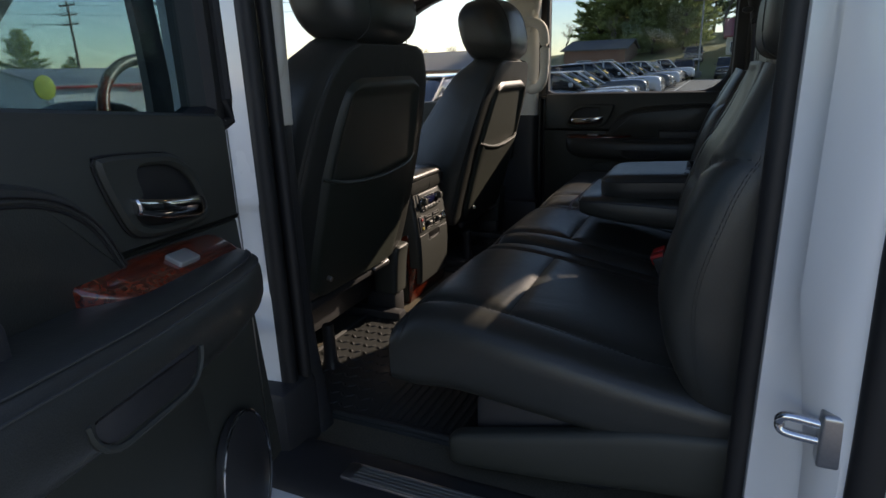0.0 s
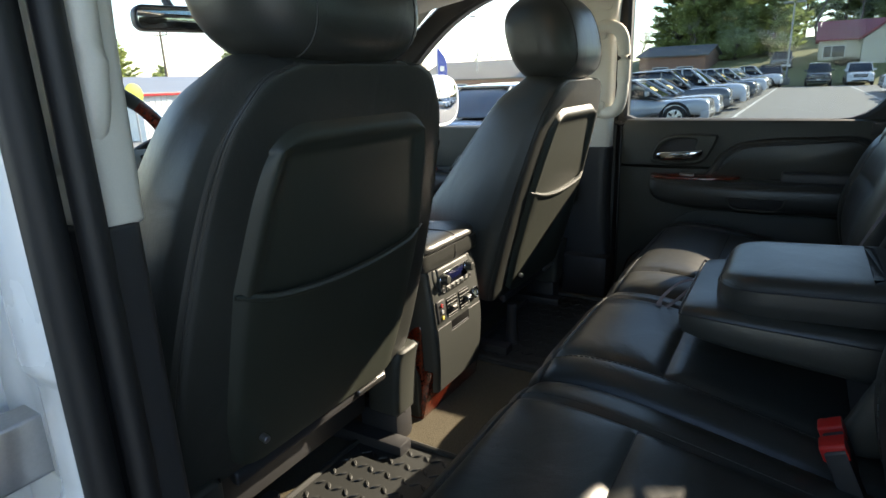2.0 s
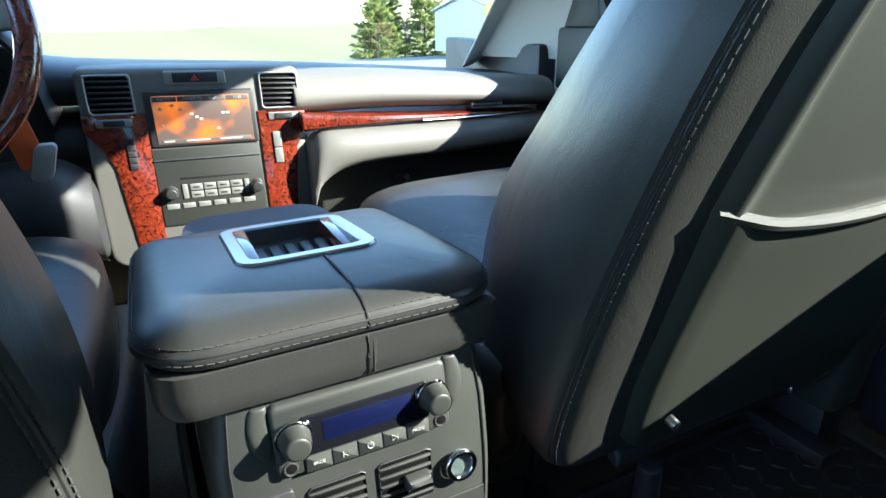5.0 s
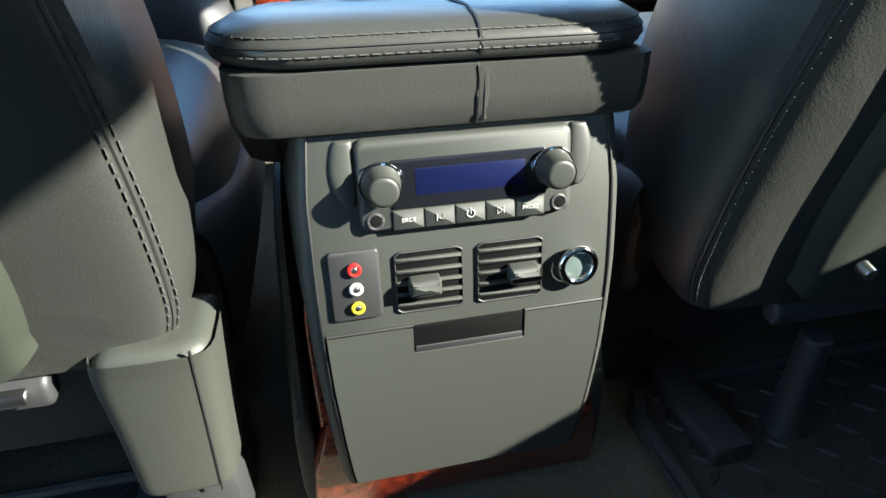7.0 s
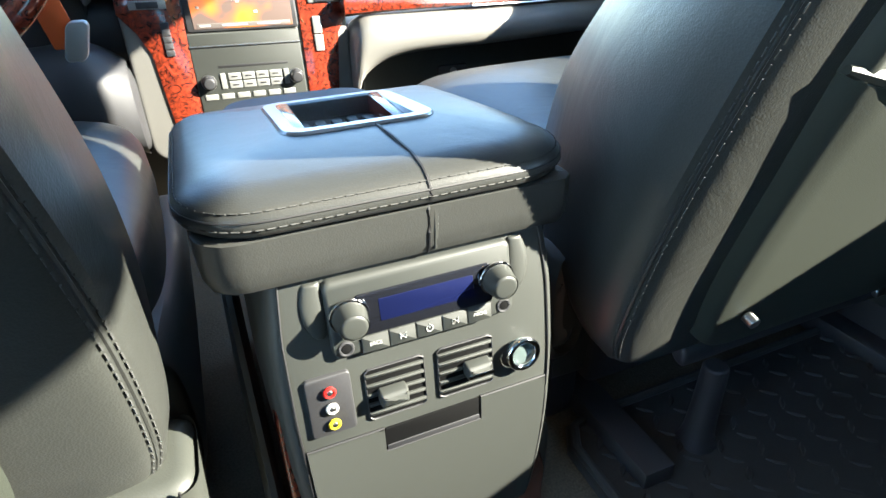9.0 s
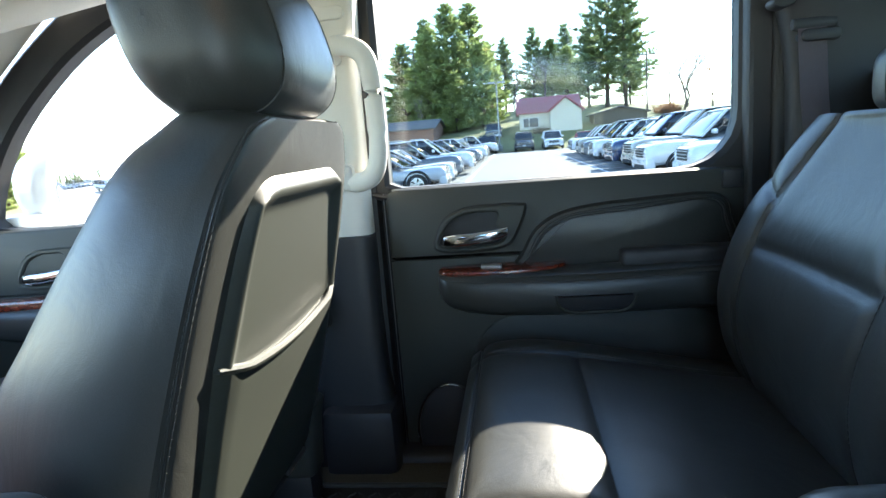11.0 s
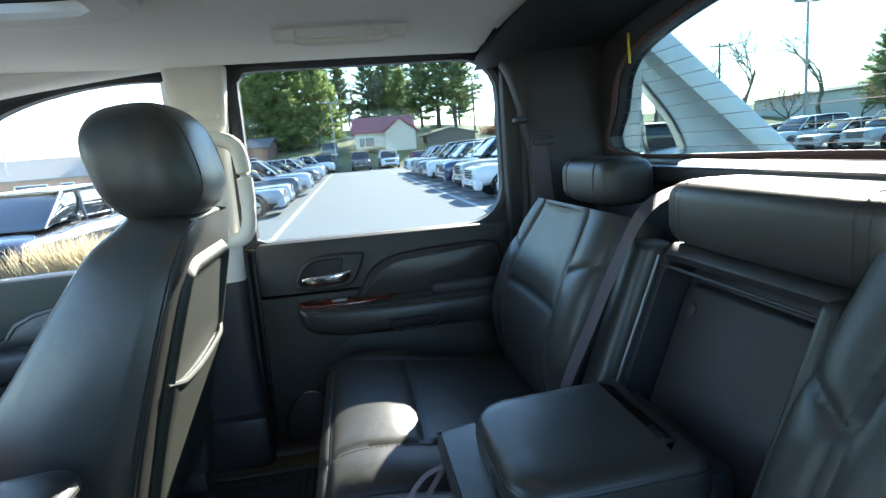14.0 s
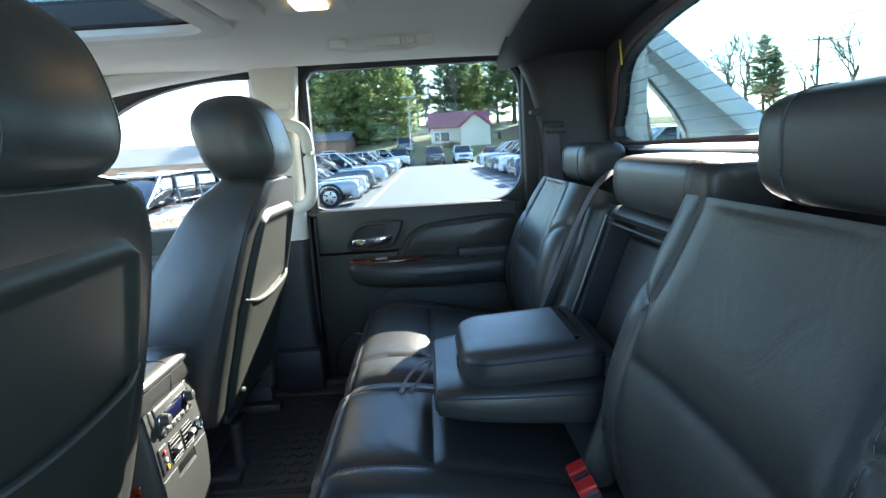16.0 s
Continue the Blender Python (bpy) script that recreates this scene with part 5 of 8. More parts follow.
def rear_bench():
    r = thing("rear_seat", (0.44, 0.6, FLOOR), "black leather rear seat section, sunlit at its front edge", "car seat", "rear bench")
    cushion(r, 0.150, 0.835)
    backrest(r, 0.225, 0.795, 1.455, 0.56, (0.015, 0.013, 0.0, -0.015, -0.035, -0.050), (0.96, 1.0, 1.0, 0.97, 0.88, 0.78))
    rear_headrest(r, 0.492, 1.503, 0.238, 0.132, 0.050, 0.058)
    l = thing("rear_seat", (-0.3, 0.6, FLOOR), "wide black leather rear seat section beside the open door", "car seat", "rear bench")
    cushion(l, -0.800, -0.285)
    cushion(l, -0.290, 0.140)
    backrest(l, -0.805, -0.225, 1.475, 0.65)
    rear_headrest(l, -0.605, 1.540, 0.283, 0.155, 0.056, 0.064)
    for ob, x0, x1 in ((r, 0.17, 0.80), (l, -0.77, 0.13)):
        part("seat_base", box(x0, x1, 0.30, 0.74, FLOOR + 0.035, 0.935, 0.02), PLASTIC_DARK, ob)
        part("base_shield", Loft([((x, 0.60, FLOOR + 0.05), (0, 0.13, 0), (0, 0, 0.045), 4) for x in (x0, (x0 + x1) / 2, x1)]).mesh(10, 20, (0.01, 0.01)), PLASTIC_DARK, ob)
    part("end_shield", Loft([((-0.79, y, z), (0.02, 0, 0), (0, 0, h), 4) for y, z, h in ((0.20, 0.92, 0.06), (0.42, 0.90, 0.055), (0.6, 0.865, 0.045), (0.78, 0.835, 0.03))]).mesh(14, 18, (0.02, 0.02)), PLASTIC, l)
    part("latch_rod", tube([(-0.66, 0.80, 0.94), (-0.655, 0.815, 0.90), (-0.645, 0.825, 0.86)], 0.004, 8), SATIN, l)
    # middle section: pad, pass-through tray and folded armrest
    m = thing("centre_seatback", (-0.03, 0.3, 1.0), "open middle seat back with black storage tray and padded top", "seat back")
    pad = Loft([((x, 0.243, 1.474), (0, 0.066 * k, 0.0), (0, 0, 0.052 * k), 4.2) for x, k in [(-0.0745 + 0.2095 * a, b) for a, b in pillow(6.5)]])
    pd = part("top_pad", pad.mesh(64, 36, (0.001, 0.001)), LEATHER_SOFT, m)
    for u in (0.20, 0.24, 0.76, 0.80):
        part("stitching", stitches([pad.on(u, a * math.pi / 24, 0.0008) for a in range(-10, 36)], 0.006, 0.003, 0.0006), THREAD, pd)

    def B(x, z, o):
        return Vector((x, 0.462 - (z - 1.0) * 0.38 + o, z))
    o = resample(rr(-0.235, 1.02, 0.138, 1.425, 0.02, 6), 64)
    i = resample(rr(-0.215, 1.10, 0.126, 1.398, 0.02, 6), 64)
    part("frame", frame_plate(o, i, -0.09, 0.0, B, 0.012), PLASTIC_DARK, m)
    part("tray", plate(i, -0.10, -0.065, B, 0.004), PLASTIC_DARK, m)
    part("raised_field", plate(rr(-0.190, 1.12, 0.112, 1.362, 0.02), -0.066, -0.052, B, 0.006), PLASTIC_DARK, m)
    for x, z in ((0.080, 1.325), (-0.150, 1.310)):
        part("plug", plate(oval(x, z, 0.011, 0.011, 20), -0.053, -0.049, B, 0.002), PLASTIC_DARK, m)
    part("tray_lip", tube([B(0.132, z, 0.003) for z in (1.06, 1.15, 1.25, 1.35, 1.405)], 0.0022, 6), SILVER, m)
    part("slot_edge", tube([B(x, 1.393, 0.001) for x in (-0.20, -0.04, 0.12)], 0.0025, 6), PLASTIC_DARK, m)
    for x0, x1 in ((0.137, 0.212), (-0.245, -0.213)):
        part("side_pad", Loft([(B((x0 + x1) / 2, z, 0.0), ((x1 - x0) / 2, 0, 0), (0, 0.03, 0), 3) for z in (1.03, 1.2, 1.42)]).mesh(12, 18, (0.01, 0.01)), LEATHER, m)
    a = thing("folded_armrest", (0, 0.6, 1.0), "folded-down leather centre armrest with a padded lid", "armrest")
    base = Loft([((-0.018, y, z), (w, 0, 0), (0, 0, h), 5) for y, z, w, h in ((0.395, 1.132, 0.158, 0.044), (0.48, 1.137, 0.162, 0.041), (0.58, 1.142, 0.162, 0.036), (0.645, 1.146, 0.158, 0.031), (0.688, 1.148, 0.148, 0.022))])
    bs = part("base", base.mesh(20, 40, (0.01, 0.012)), LEATHER, a)
    part("seam", tube([base.on(u / 30, 0.06 * math.pi, 0.0003) for u in range(0, 30)] + [base.on(0.985, x * math.pi, 0.0003) for x in [0.07 + 0.86 * i / 16 for i in range(17)]] + [base.on(u / 30, 0.94 * math.pi, 0.0003) for u in range(29, -1, -1)], 0.0014, 5), RUBBER, bs)
    part("side_seam", tube([base.on(0.10, (1.0 + 0.02 * k) * math.pi, 0.0004) for k in range(-3, 22)], 0.0010, 5), RUBBER, bs)
    lid = [(x, y) for x, y in resample(rr(-0.164, 0.405, 0.094, 0.640, [0.020, 0.020, 0.055, 0.055], 8), 72)]
    bm = bmesh.new()
    rings = [[bm.verts.new((x, y, z + 0.05 * (0.52 - y))) for x, y in inset(lid, c)] for c, z in ((0.012, 1.172), (0.004, 1.174), (0.0, 1.180), (-0.002, 1.196), (-0.001, 1.2125), (0.0015, 1.2145), (0.003, 1.2185), (0.008, 1.2245), (0.016, 1.2285), (0.028, 1.2308), (0.042, 1.2318))]
    for r0, r1 in zip(rings, rings[1:]):
        for k in range(72):
            bm.faces.new((r0[k], r0[(k + 1) % 72], r1[(k + 1) % 72], r1[k]))
    bm.faces.new(rings[0]), bm.faces.new(rings[-1])
    part("lid", bm, LEATHER_SOFT, a, "padded leather armrest lid")
    edge = [(x, y, 1.2135 + 0.05 * (0.52 - y)) for x, y in inset(lid, -0.0002)]
    part("seam", tube(edge, 0.0011, 5, True), RUBBER, a)
    part("stitching", stitches([(x, y, z + 0.0045) for x, y, z in [(*p, q[2]) for p, q in zip(inset(lid, 0.0020), edge)]], 0.005, 0.0025, 0.0009), THREAD, a)
    part("pull_tab", box(-0.075, -0.050, 0.640, 0.6445, 1.172, 1.198, 0.0015), PLASTIC_DARK, a)
    part("hinge_block", plate(rr(-0.15, 0.375, 0.085, 0.405, 0.006), 1.14, 1.205, flat, 0.004), PLASTIC_DARK, a)
    part("strap", tube(smooth_path([(0.06, 0.690, 1.145), (0.055, 0.720, 1.135), (0.045, 0.748, 1.105), (0.038, 0.752, 1.085), (0.045, 0.735, 1.090), (0.056, 0.705, 1.122), (0.062, 0.690, 1.140)], 24), 0.006, 8, flat=0.3), BELT, a, "grey webbing pull strap")


rear_bench()


def strip(points, across, w, name, mat, t, thick=0.0015):
    """A flat woven band along points, laid across a given direction."""
    bm = bmesh.new()
    rings = []
    for p, a in zip(points, across):
        a = Vector(a).normalized() * (w / 2)
        p = Vector(p)
        rings.append([p - a, p + a])
    vs = [[bm.verts.new(q) for q in r] for r in rings]
    for r0, r1 in zip(vs, vs[1:]):
        bm.faces.new((r0[0], r0[1], r1[1], r1[0]))
    bmesh.ops.solidify(bm, geom=bm.faces[:], thickness=thick)
    return part(name, bm, mat, t)


def belts():
    t = thing("seat_belt", (0.74, 0.25, 1.0), "grey seat belt hanging from the rear corner", "seat belt", "seat belts")
    pts = smooth_path([(0.812, 0.275, 1.612), (0.808, 0.270, 1.50), (0.802, 0.262, 1.40), (0.795, 0.255, 1.3)], 12)
    strip(pts, [(0, 1, 0.0)] * 13, 0.046, "webbing", BELT, t)
    part("guide", Loft([((0.818, y, 1.615), (0.008, 0, 0), (0, 0, 0.010), 3) for y in (0.235, 0.27, 0.305)]).mesh(8, 12, (0.003, 0.003)), PLASTIC_DARK, t)
    b = thing("seat_belt", (0.17, 0.35, 1.0), "grey middle seat belt over the seat back edge", "seat belt", "seat belts")
    pts = smooth_path([(0.178, 0.15, 1.495), (0.180, 0.225, 1.505), (0.180, 0.305, 1.475), (0.178, 0.360, 1.39), (0.188, 0.408, 1.28), (0.205, 0.446, 1.18), (0.220, 0.470, 1.08)], 30)
    strip(pts, [(1, -0.15, 0.15)] * 31, 0.047, "webbing", BELT, b)
    k = thing("belt_buckle", (-0.25, 0.46, 1.04), "black belt buckles with red release buttons", "belt buckle")
    for dx, dy, dz in ((0.0, 0.0, 0.0), (-0.052, 0.000, 0.004)):
        c = Vector((-0.257 + dx, 0.468 + dy, 1.048 + dz))
        q = Matrix.Translation(c) @ Matrix.Rotation(radians(-25), 4, "X")
        put = lambda x, y, o: q @ Vector((x, o, y))
        bk = part("buckle", plate(rr(-0.017, -0.05, 0.017, 0.03, 0.005), -0.012, 0.012, put, 0.004), PLASTIC_DARK, k)
        part("button", plate(rr(-0.0145, 0.014, 0.0145, 0.036, 0.004), -0.0135, 0.0145, put, 0.003), RED, bk, "red release button")


belts()


def mats():
    for s, x0, x1 in ((-1, -0.74, -0.20), (1, 0.20, 0.76)):
        t = thing("floor_mat", ((x0 + x1) / 2, 0.98, FLOOR), "black rubber floor mat with tread plate pattern", "floor mat", "floor mats")
        out = resample(rr(x0, 0.74, x1, 1.29, 0.05, 6), 56)
        part("sheet", plate(out, FLOOR, FLOOR + 0.008, flat, 0.003), MAT_RUBBER, t)
        part("rim", tube([(x, y, FLOOR + 0.010) for x, y in inset(out, 0.01)], 0.006, 8, True), MAT_RUBBER, t)
        lug = None
        for j in range(13):
            for i in range(13):
                x, y = x0 + 0.04 + i * (x1 - x0 - 0.08) / 12, 1.02 + 0.02 * j
                if y > 1.27:
                    continue
                if lug is None:
                    me = Loft([((-0.010, 0, 0), (0, 0.001, 0), (0, 0, 0.001), 2), ((0, 0, 0), (0, 0.004, 0), (0, 0, 0.003), 2), ((0.010, 0, 0), (0, 0.001, 0), (0, 0, 0.001), 2)]).mesh(4, 6, (0, 0))
                    lug = part("tread_lug", me, MAT_RUBBER, t)
                    first = lug.data
                    bpy.data.objects.remove(lug)
                o = new("tread_lug", first)
                o.parent = t
                o.matrix_parent_inverse = Matrix.Translation(-Vector(t.location))
                o.matrix_basis = pose(x, y, FLOOR + 0.009, 0, 0, 45 if (i + j) % 2 else -45)
        for k in range(12):
            part("groove_rib", box(x0 + 0.03, x1 - 0.03, 0.775 + 0.019 * k, 0.784 + 0.019 * k, FLOOR + 0.007, FLOOR + 0.012, 0.002), MAT_RUBBER, t)


mats()

# ---- dashboard and steering wheel ----


def dashboard():
    t = thing("dashboard", (CX, 2.1, FLOOR), "charcoal dashboard with red burl wood and a navigation screen", "dashboard", kind="structure")

    def T(x, y, z):
        return Vector((x, y, z - 0.03 * (x - 0.01)))

    def D(x, z, o):
        """On the face of the centre stack, o towards the seats."""
        return T(x, 2.03 + (z - 1.05) * 0.12 - o, z)

    def G(x, z, o):
        """On the glovebox, o towards the seats."""
        return T(x, 2.14 + 0.08 * x - o, z)
    up = Loft([(T(x, y, z), (0, 0.17, 0), (0, 0, h), 3) for x, y, z, h in ((-0.83, 2.30, 1.225, 0.055), (-0.44, 2.27, 1.26, 0.06), (-0.2, 2.25, 1.252, 0.04), (0.2, 2.25, 1.245, 0.036), (0.5, 2.28, 1.232, 0.034), (0.87, 2.32, 1.215, 0.03))])
    part("top_pad", up.mesh(30, 28, (0.01, 0.01)), PLASTIC_DARK, t)
    mid = Loft([(T(x, y, z), (0, 0.12, -0.016), (0, 0.024, h), 3.0) for x, y, z, h in ((0.180, 2.165, 1.226, 0.046), (0.34, 2.172, 1.228, 0.043), (0.52, 2.182, 1.222, 0.040), (0.70, 2.20, 1.213, 0.038), (0.80, 2.205, 1.209, 0.037), (0.865, 2.215, 1.206, 0.035))])
    part("upper_face", mid.mesh(30, 28, (0.004, 0.02)), DASH_GREY, t, "pale grey padded upper dash face")
    part("driver_face", Loft([((CX + x, 2.22, 1.15), (0, 0.12, 0), (0, 0, 0.06), 3.2) for x in (-0.80, -0.45, -0.20)]).mesh(12, 20, (0.01, 0.01)), PLASTIC_DARK, t)
    part("knee_bolster", Loft([(T(x, y, z), (0, 0.07, 0), (0, 0, h), 2.6) for x, y, z, h in ((-0.62, 2.04, 1.05, 0.07), (-0.34, 2.02, 1.06, 0.08), (-0.25, 2.02, 1.06, 0.085), (-0.19, 2.05, 1.02, 0.08))]).mesh(16, 20, (0.02, 0.03)), PLASTIC_DARK, t)
    sv = part("side_vent", plate(rr(0.605, 1.182, 0.695, 1.222, 0.008), 0.02, 0.062, lambda x, z, o: T(x, 2.14 + 0.04 * (x - 0.6) - o, z), 0.003), SILVER, t, "silver framed side vent")
    for k in range(4):
        part("louvre", plate(rr(0.611, 1.1870 + 0.0085 * k, 0.689, 1.1905 + 0.0085 * k, 0.001), 0.061, 0.0635, lambda x, z, o: T(x, 2.14 + 0.04 * (x - 0.6) - o, z), 0.0006), PLASTIC_DARK, sv)
    part("wood_strip", Loft([(T(x, y, z), (0, 0.03, 0), (0, 0, h), 3) for x, y, z, h in ((0.185, 2.040, 1.181, 0.020), (0.26, 2.050, 1.180, 0.015), (0.466, 2.068, 1.176, 0.0075), (0.60, 2.085, 1.174, 0.005), (0.80, 2.12, 1.170, 0.003))]).mesh(22, 12, (0.002, 0.002)), WOOD, t, "glossy red burl wood strip")
    part("chrome_edge", tube([T(x, y, z) for x, y, z in ((0.46, 2.037, 1.170), (0.60, 2.054, 1.169), (0.78, 2.088, 1.168))], 0.0018, 6), SATIN, t)
    part("knee_pad", Loft([(T(x, y, z), (0, 0.055, 0), (0, 0, h), 2.6) for x, y, z, h in ((0.192, 2.06, 0.99, 0.04), (0.198, 2.05, 1.06, 0.06), (0.222, 2.045, 1.106, 0.052), (0.30, 2.045, 1.124, 0.038), (0.5, 2.065, 1.126, 0.036), (0.70, 2.09, 1.129, 0.034), (0.865, 2.12, 1.131, 0.032))]).mesh(28, 18, (0.006, 0.02)), DASH_GREY, t, "pale grey padded knee roll")
    gb = part("glovebox", plate(rr(0.235, 0.86, 0.86, 1.098, 0.02), 0, 0.05, G, 0.008), PLASTIC, t)
    lt = part("latch", plate(rr(0.412, 0.995, 0.490, 1.035, 0.008), 0.05, 0.058, G, 0.003), PLASTIC_DARK, gb)
    part("lock", plate(oval(0.451, 1.022, 0.008, 0.008, 18), 0.057, 0.062, G, 0.001), SATIN, lt)
    part("latch_edge", tube([G(x, z, 0.0585) for x, z in ((0.416, 1.004), (0.420, 0.998), (0.45, 0.996), (0.482, 0.998), (0.487, 1.004))], 0.0016, 6), SATIN, lt)
    part("lower_panel", box(CX - 0.84, CX + 0.84, 2.16, 2.35, FLOOR, 1.12, 0.02), PLASTIC_DARK, t)
    st = part("centre_stack", plate(rr(-0.192, 0.93, 0.196, 1.287, [0.03, 0.03, 0.014, 0.014]), -0.12, 0.0, D, 0.008), DASH_GREY, t, "warm grey centre stack")
    part("wood_panel", plate([(-0.140, 0.94), (-0.096, 0.94), (-0.091, 1.209), (-0.192, 1.210), (-0.194, 1.182), (-0.170, 1.150), (-0.155, 1.116), (-0.149, 1.044)], -0.001, 0.004, D, 0.002), WOOD, st)
    part("wood_panel", plate([(0.104, 0.94), (0.158, 0.94), (0.164, 1.03), (0.176, 1.134), (0.196, 1.165), (0.198, 1.204), (0.106, 1.205)], -0.001, 0.004, D, 0.002), WOOD, st)
    scr = part("screen_bezel", plate(rr(-0.090, 1.148, 0.103, 1.248, 0.005), -0.002, 0.006, D, 0.003), PLASTIC_DARK, st)
    part("screen", plate(rr(-0.078, 1.153, 0.093, 1.239, 0.002), 0.004, 0.0070, D, 0.0005), screen_material(), scr, "lit navigation screen in orange and grey")
    tab = material("menu_grey", (0.14, 0.12, 0.11), 0.4)
    tabs = list(zip(("Full Map", "FM 93.7", "Traffic", "11:35"), (-0.0765, -0.034, 0.0085, 0.051)))
    for words, x in tabs:
        mt = part("menu_tab", plate(rr(x, 1.2285, x + 0.0412, 1.2380, 0.001), 0.0068, 0.0076, D, 0.0003), tab, scr)
        lettering(mt, words, D(x + 0.0206, 1.2332, 0.0079), 0.0068)
    part("menu_tab", plate(rr(-0.072, 1.1545, 0.088, 1.1620, 0.001), 0.0068, 0.0076, D, 0.0003), tab, scr)
    for x0, x1 in ((-0.068, -0.050), (-0.030, 0.012), (0.030, 0.070)):
        part("text_bar", plate(rr(x0, 1.1568, x1, 1.1595, 0.0004), 0.0075, 0.0079, D, 0.0001), WHITE_MARK, scr)
    for x, z in ((-0.045, 1.222), (-0.032, 1.214), (-0.014, 1.206), (-0.005, 1.200), (0.002, 1.196), (0.042, 1.206), (0.050, 1.206), (-0.066, 1.188), (0.030, 1.178), (-0.066, 1.216)):
        part("map_mark", plate(rr(x - 0.003, z - 0.002, x + 0.003, z + 0.002, 0.0006), 0.0068, 0.0076, D, 0.0002), WHITE_MARK, scr)
    for x0, x1 in ((-0.176, -0.108), (0.119, 0.187)):
        v = part("vent", frame_plate(resample(rr(x0 - 0.004, 1.208, x1 + 0.004, 1.278, 0.005), 40), resample(rr(x0, 1.212, x1, 1.274, 0.004), 40), -0.02, 0.006, D, 0.002), SILVER, st)
        # duct shade put in as a near-black plate on the stack
        part("vent_back", plate(rr(x0, 1.212, x1, 1.274, 0.002), 0.0002, 0.001, D, 0.0002), RECESS_SHADE, v)
        for k in range(6):
            part("louvre", plate(rr(x0, 1.2165 + 0.0095 * k, x1, 1.2200 + 0.0095 * k, 0.0006), 0.001, 0.005, D, 0.0008), PLASTIC_DARK, v)
    part("clock", plate(rr(-0.050, 1.258, 0.056, 1.282, 0.004), -0.001, 0.006, D, 0.002), SILVER, st)
    part("clock_face", plate(rr(-0.036, 1.262, 0.042, 1.279, 0.003), 0.005, 0.007, D, 0.001), PLASTIC_DARK, st)
    part("hazard_switch", plate([(-0.006, 1.265), (0.010, 1.265), (0.002, 1.276)], 0.006, 0.0085, D, 0.0008), RED, st)
    rad = part("radio", plate(rr(-0.093, 1.000, 0.101, 1.146, 0.003), -0.001, 0.004, D, 0.002), PANEL, st, "graphite radio with grey buttons")
    part("disc_slot", plate(rr(-0.052, 1.086, 0.072, 1.0905, 0.001), 0.003, 0.0045, D, 0.0003), RUBBER, rad)
    part("chrome_edge", plate(rr(-0.093, 1.122, 0.101, 1.125, 0.001), 0.003, 0.006, D, 0.0008), SATIN, rad)
    for x in (-0.073, 0.084):
        kn = part("knob", Loft([(D(x, 1.063, o), (r, 0, 0), (0, 0, r), 2) for o, r in ((0.003, 0.0125), (0.012, 0.0115), (0.020, 0.0105))]).mesh(6, 24, (0.001, 0.003)), PLASTIC_DARK, rad)
        part("knob_ring", tube([D(x + 0.0128 * math.cos(a), 1.063 + 0.0128 * math.sin(a), 0.005) for a in [math.pi * i / 12 for i in range(24)]], 0.0008, 5, True), SATIN, kn)
    for x in (-0.052, 0.0615):
        part("rocker", plate(rr(x, 1.050, x + 0.009, 1.077, 0.001), 0.003, 0.0062, D, 0.0008), SILVER, rad)
    for j in range(2):
        for i in range(4):
            x0 = -0.038 + 0.0245 * i
            bt = part("button", plate(rr(x0, 1.0500 + 0.0145 * j, x0 + 0.0220, 1.0620 + 0.0145 * j, 0.001), 0.003, 0.0058, D, 0.0008), SILVER, rad)
            part("text_bar", plate(rr(x0 + 0.005, 1.0545 + 0.0145 * j, x0 + 0.0165, 1.0572 + 0.0145 * j, 0.0003), 0.0057, 0.0061, D, 0.0001), PLASTIC_DARK, bt)
    for i in range(6):
        x0 = -0.084 + 0.028 * i
        part("button", plate(rr(x0, 1.032, x0 + 0.022, 1.0415, 0.001), 0.003, 0.0058, D, 0.0008), SILVER, rad)
    for i in range(5):
        part("button", plate(rr(-0.131, 1.112 + 0.0112 * i, -0.117, 1.1222 + 0.0112 * i, 0.001), 0.003, 0.007, D, 0.001), PLASTIC_DARK, st)
    for x0 in (-0.172, 0.126):
        hs = part("heater_switch", plate(rr(x0, 1.188, x0 + 0.058, 1.202, 0.002), 0.003, 0.007, D, 0.001), SILVER, st)
        part("rocker", plate(rr(x0 + 0.012, 1.190, x0 + 0.046, 1.200, 0.001), 0.0065, 0.009, D, 0.001), PLASTIC_DARK, hs)
    part("seat_switch", plate(rr(0.129, 1.104, 0.145, 1.133, 0.002), 0.003, 0.007, D, 0.001), SILVER, st)
    part("seat_switch", plate(rr(0.129, 1.135, 0.145, 1.165, 0.002), 0.003, 0.007, D, 0.001), SILVER, st)
    # instrument hood and dials
    part("instrument_hood", Loft([((-0.43 + x, 2.10, z), (0, 0.11, 0), (0, 0, 0.022), 3) for x, z in ((-0.23, 1.22), (-0.18, 1.35), (0.0, 1.415), (0.16, 1.35), (0.20, 1.22))]).mesh(24, 16, (0.01, 0.01)), PLASTIC_DARK, t)
    part("dial_panel", box(-0.63, -0.24, 2.10, 2.14, 1.12, 1.33, 0.01), PLASTIC_DARK, t)
    for x in (-0.52, -0.34):
        part("dial", tube([(x + 0.058 * math.cos(a), 2.095, 1.255 + 0.058 * math.sin(a)) for a in [math.pi * i / 18 for i in range(36)]], 0.004, 6, True), CHROME, t)
        part("dial_marks", dial_ticks(x, 2.097, 1.255), WHITE_MARK, t)


def dial_ticks(x, y, z):
    bm = bmesh.new()
    for i in range(21):
        a = radians(225 - 13.5 * i)
        tube([(x + r * math.cos(a), y, z + r * math.sin(a)) for r in (0.043, 0.050)], 0.0011, 4, bm=bm)
    return bm


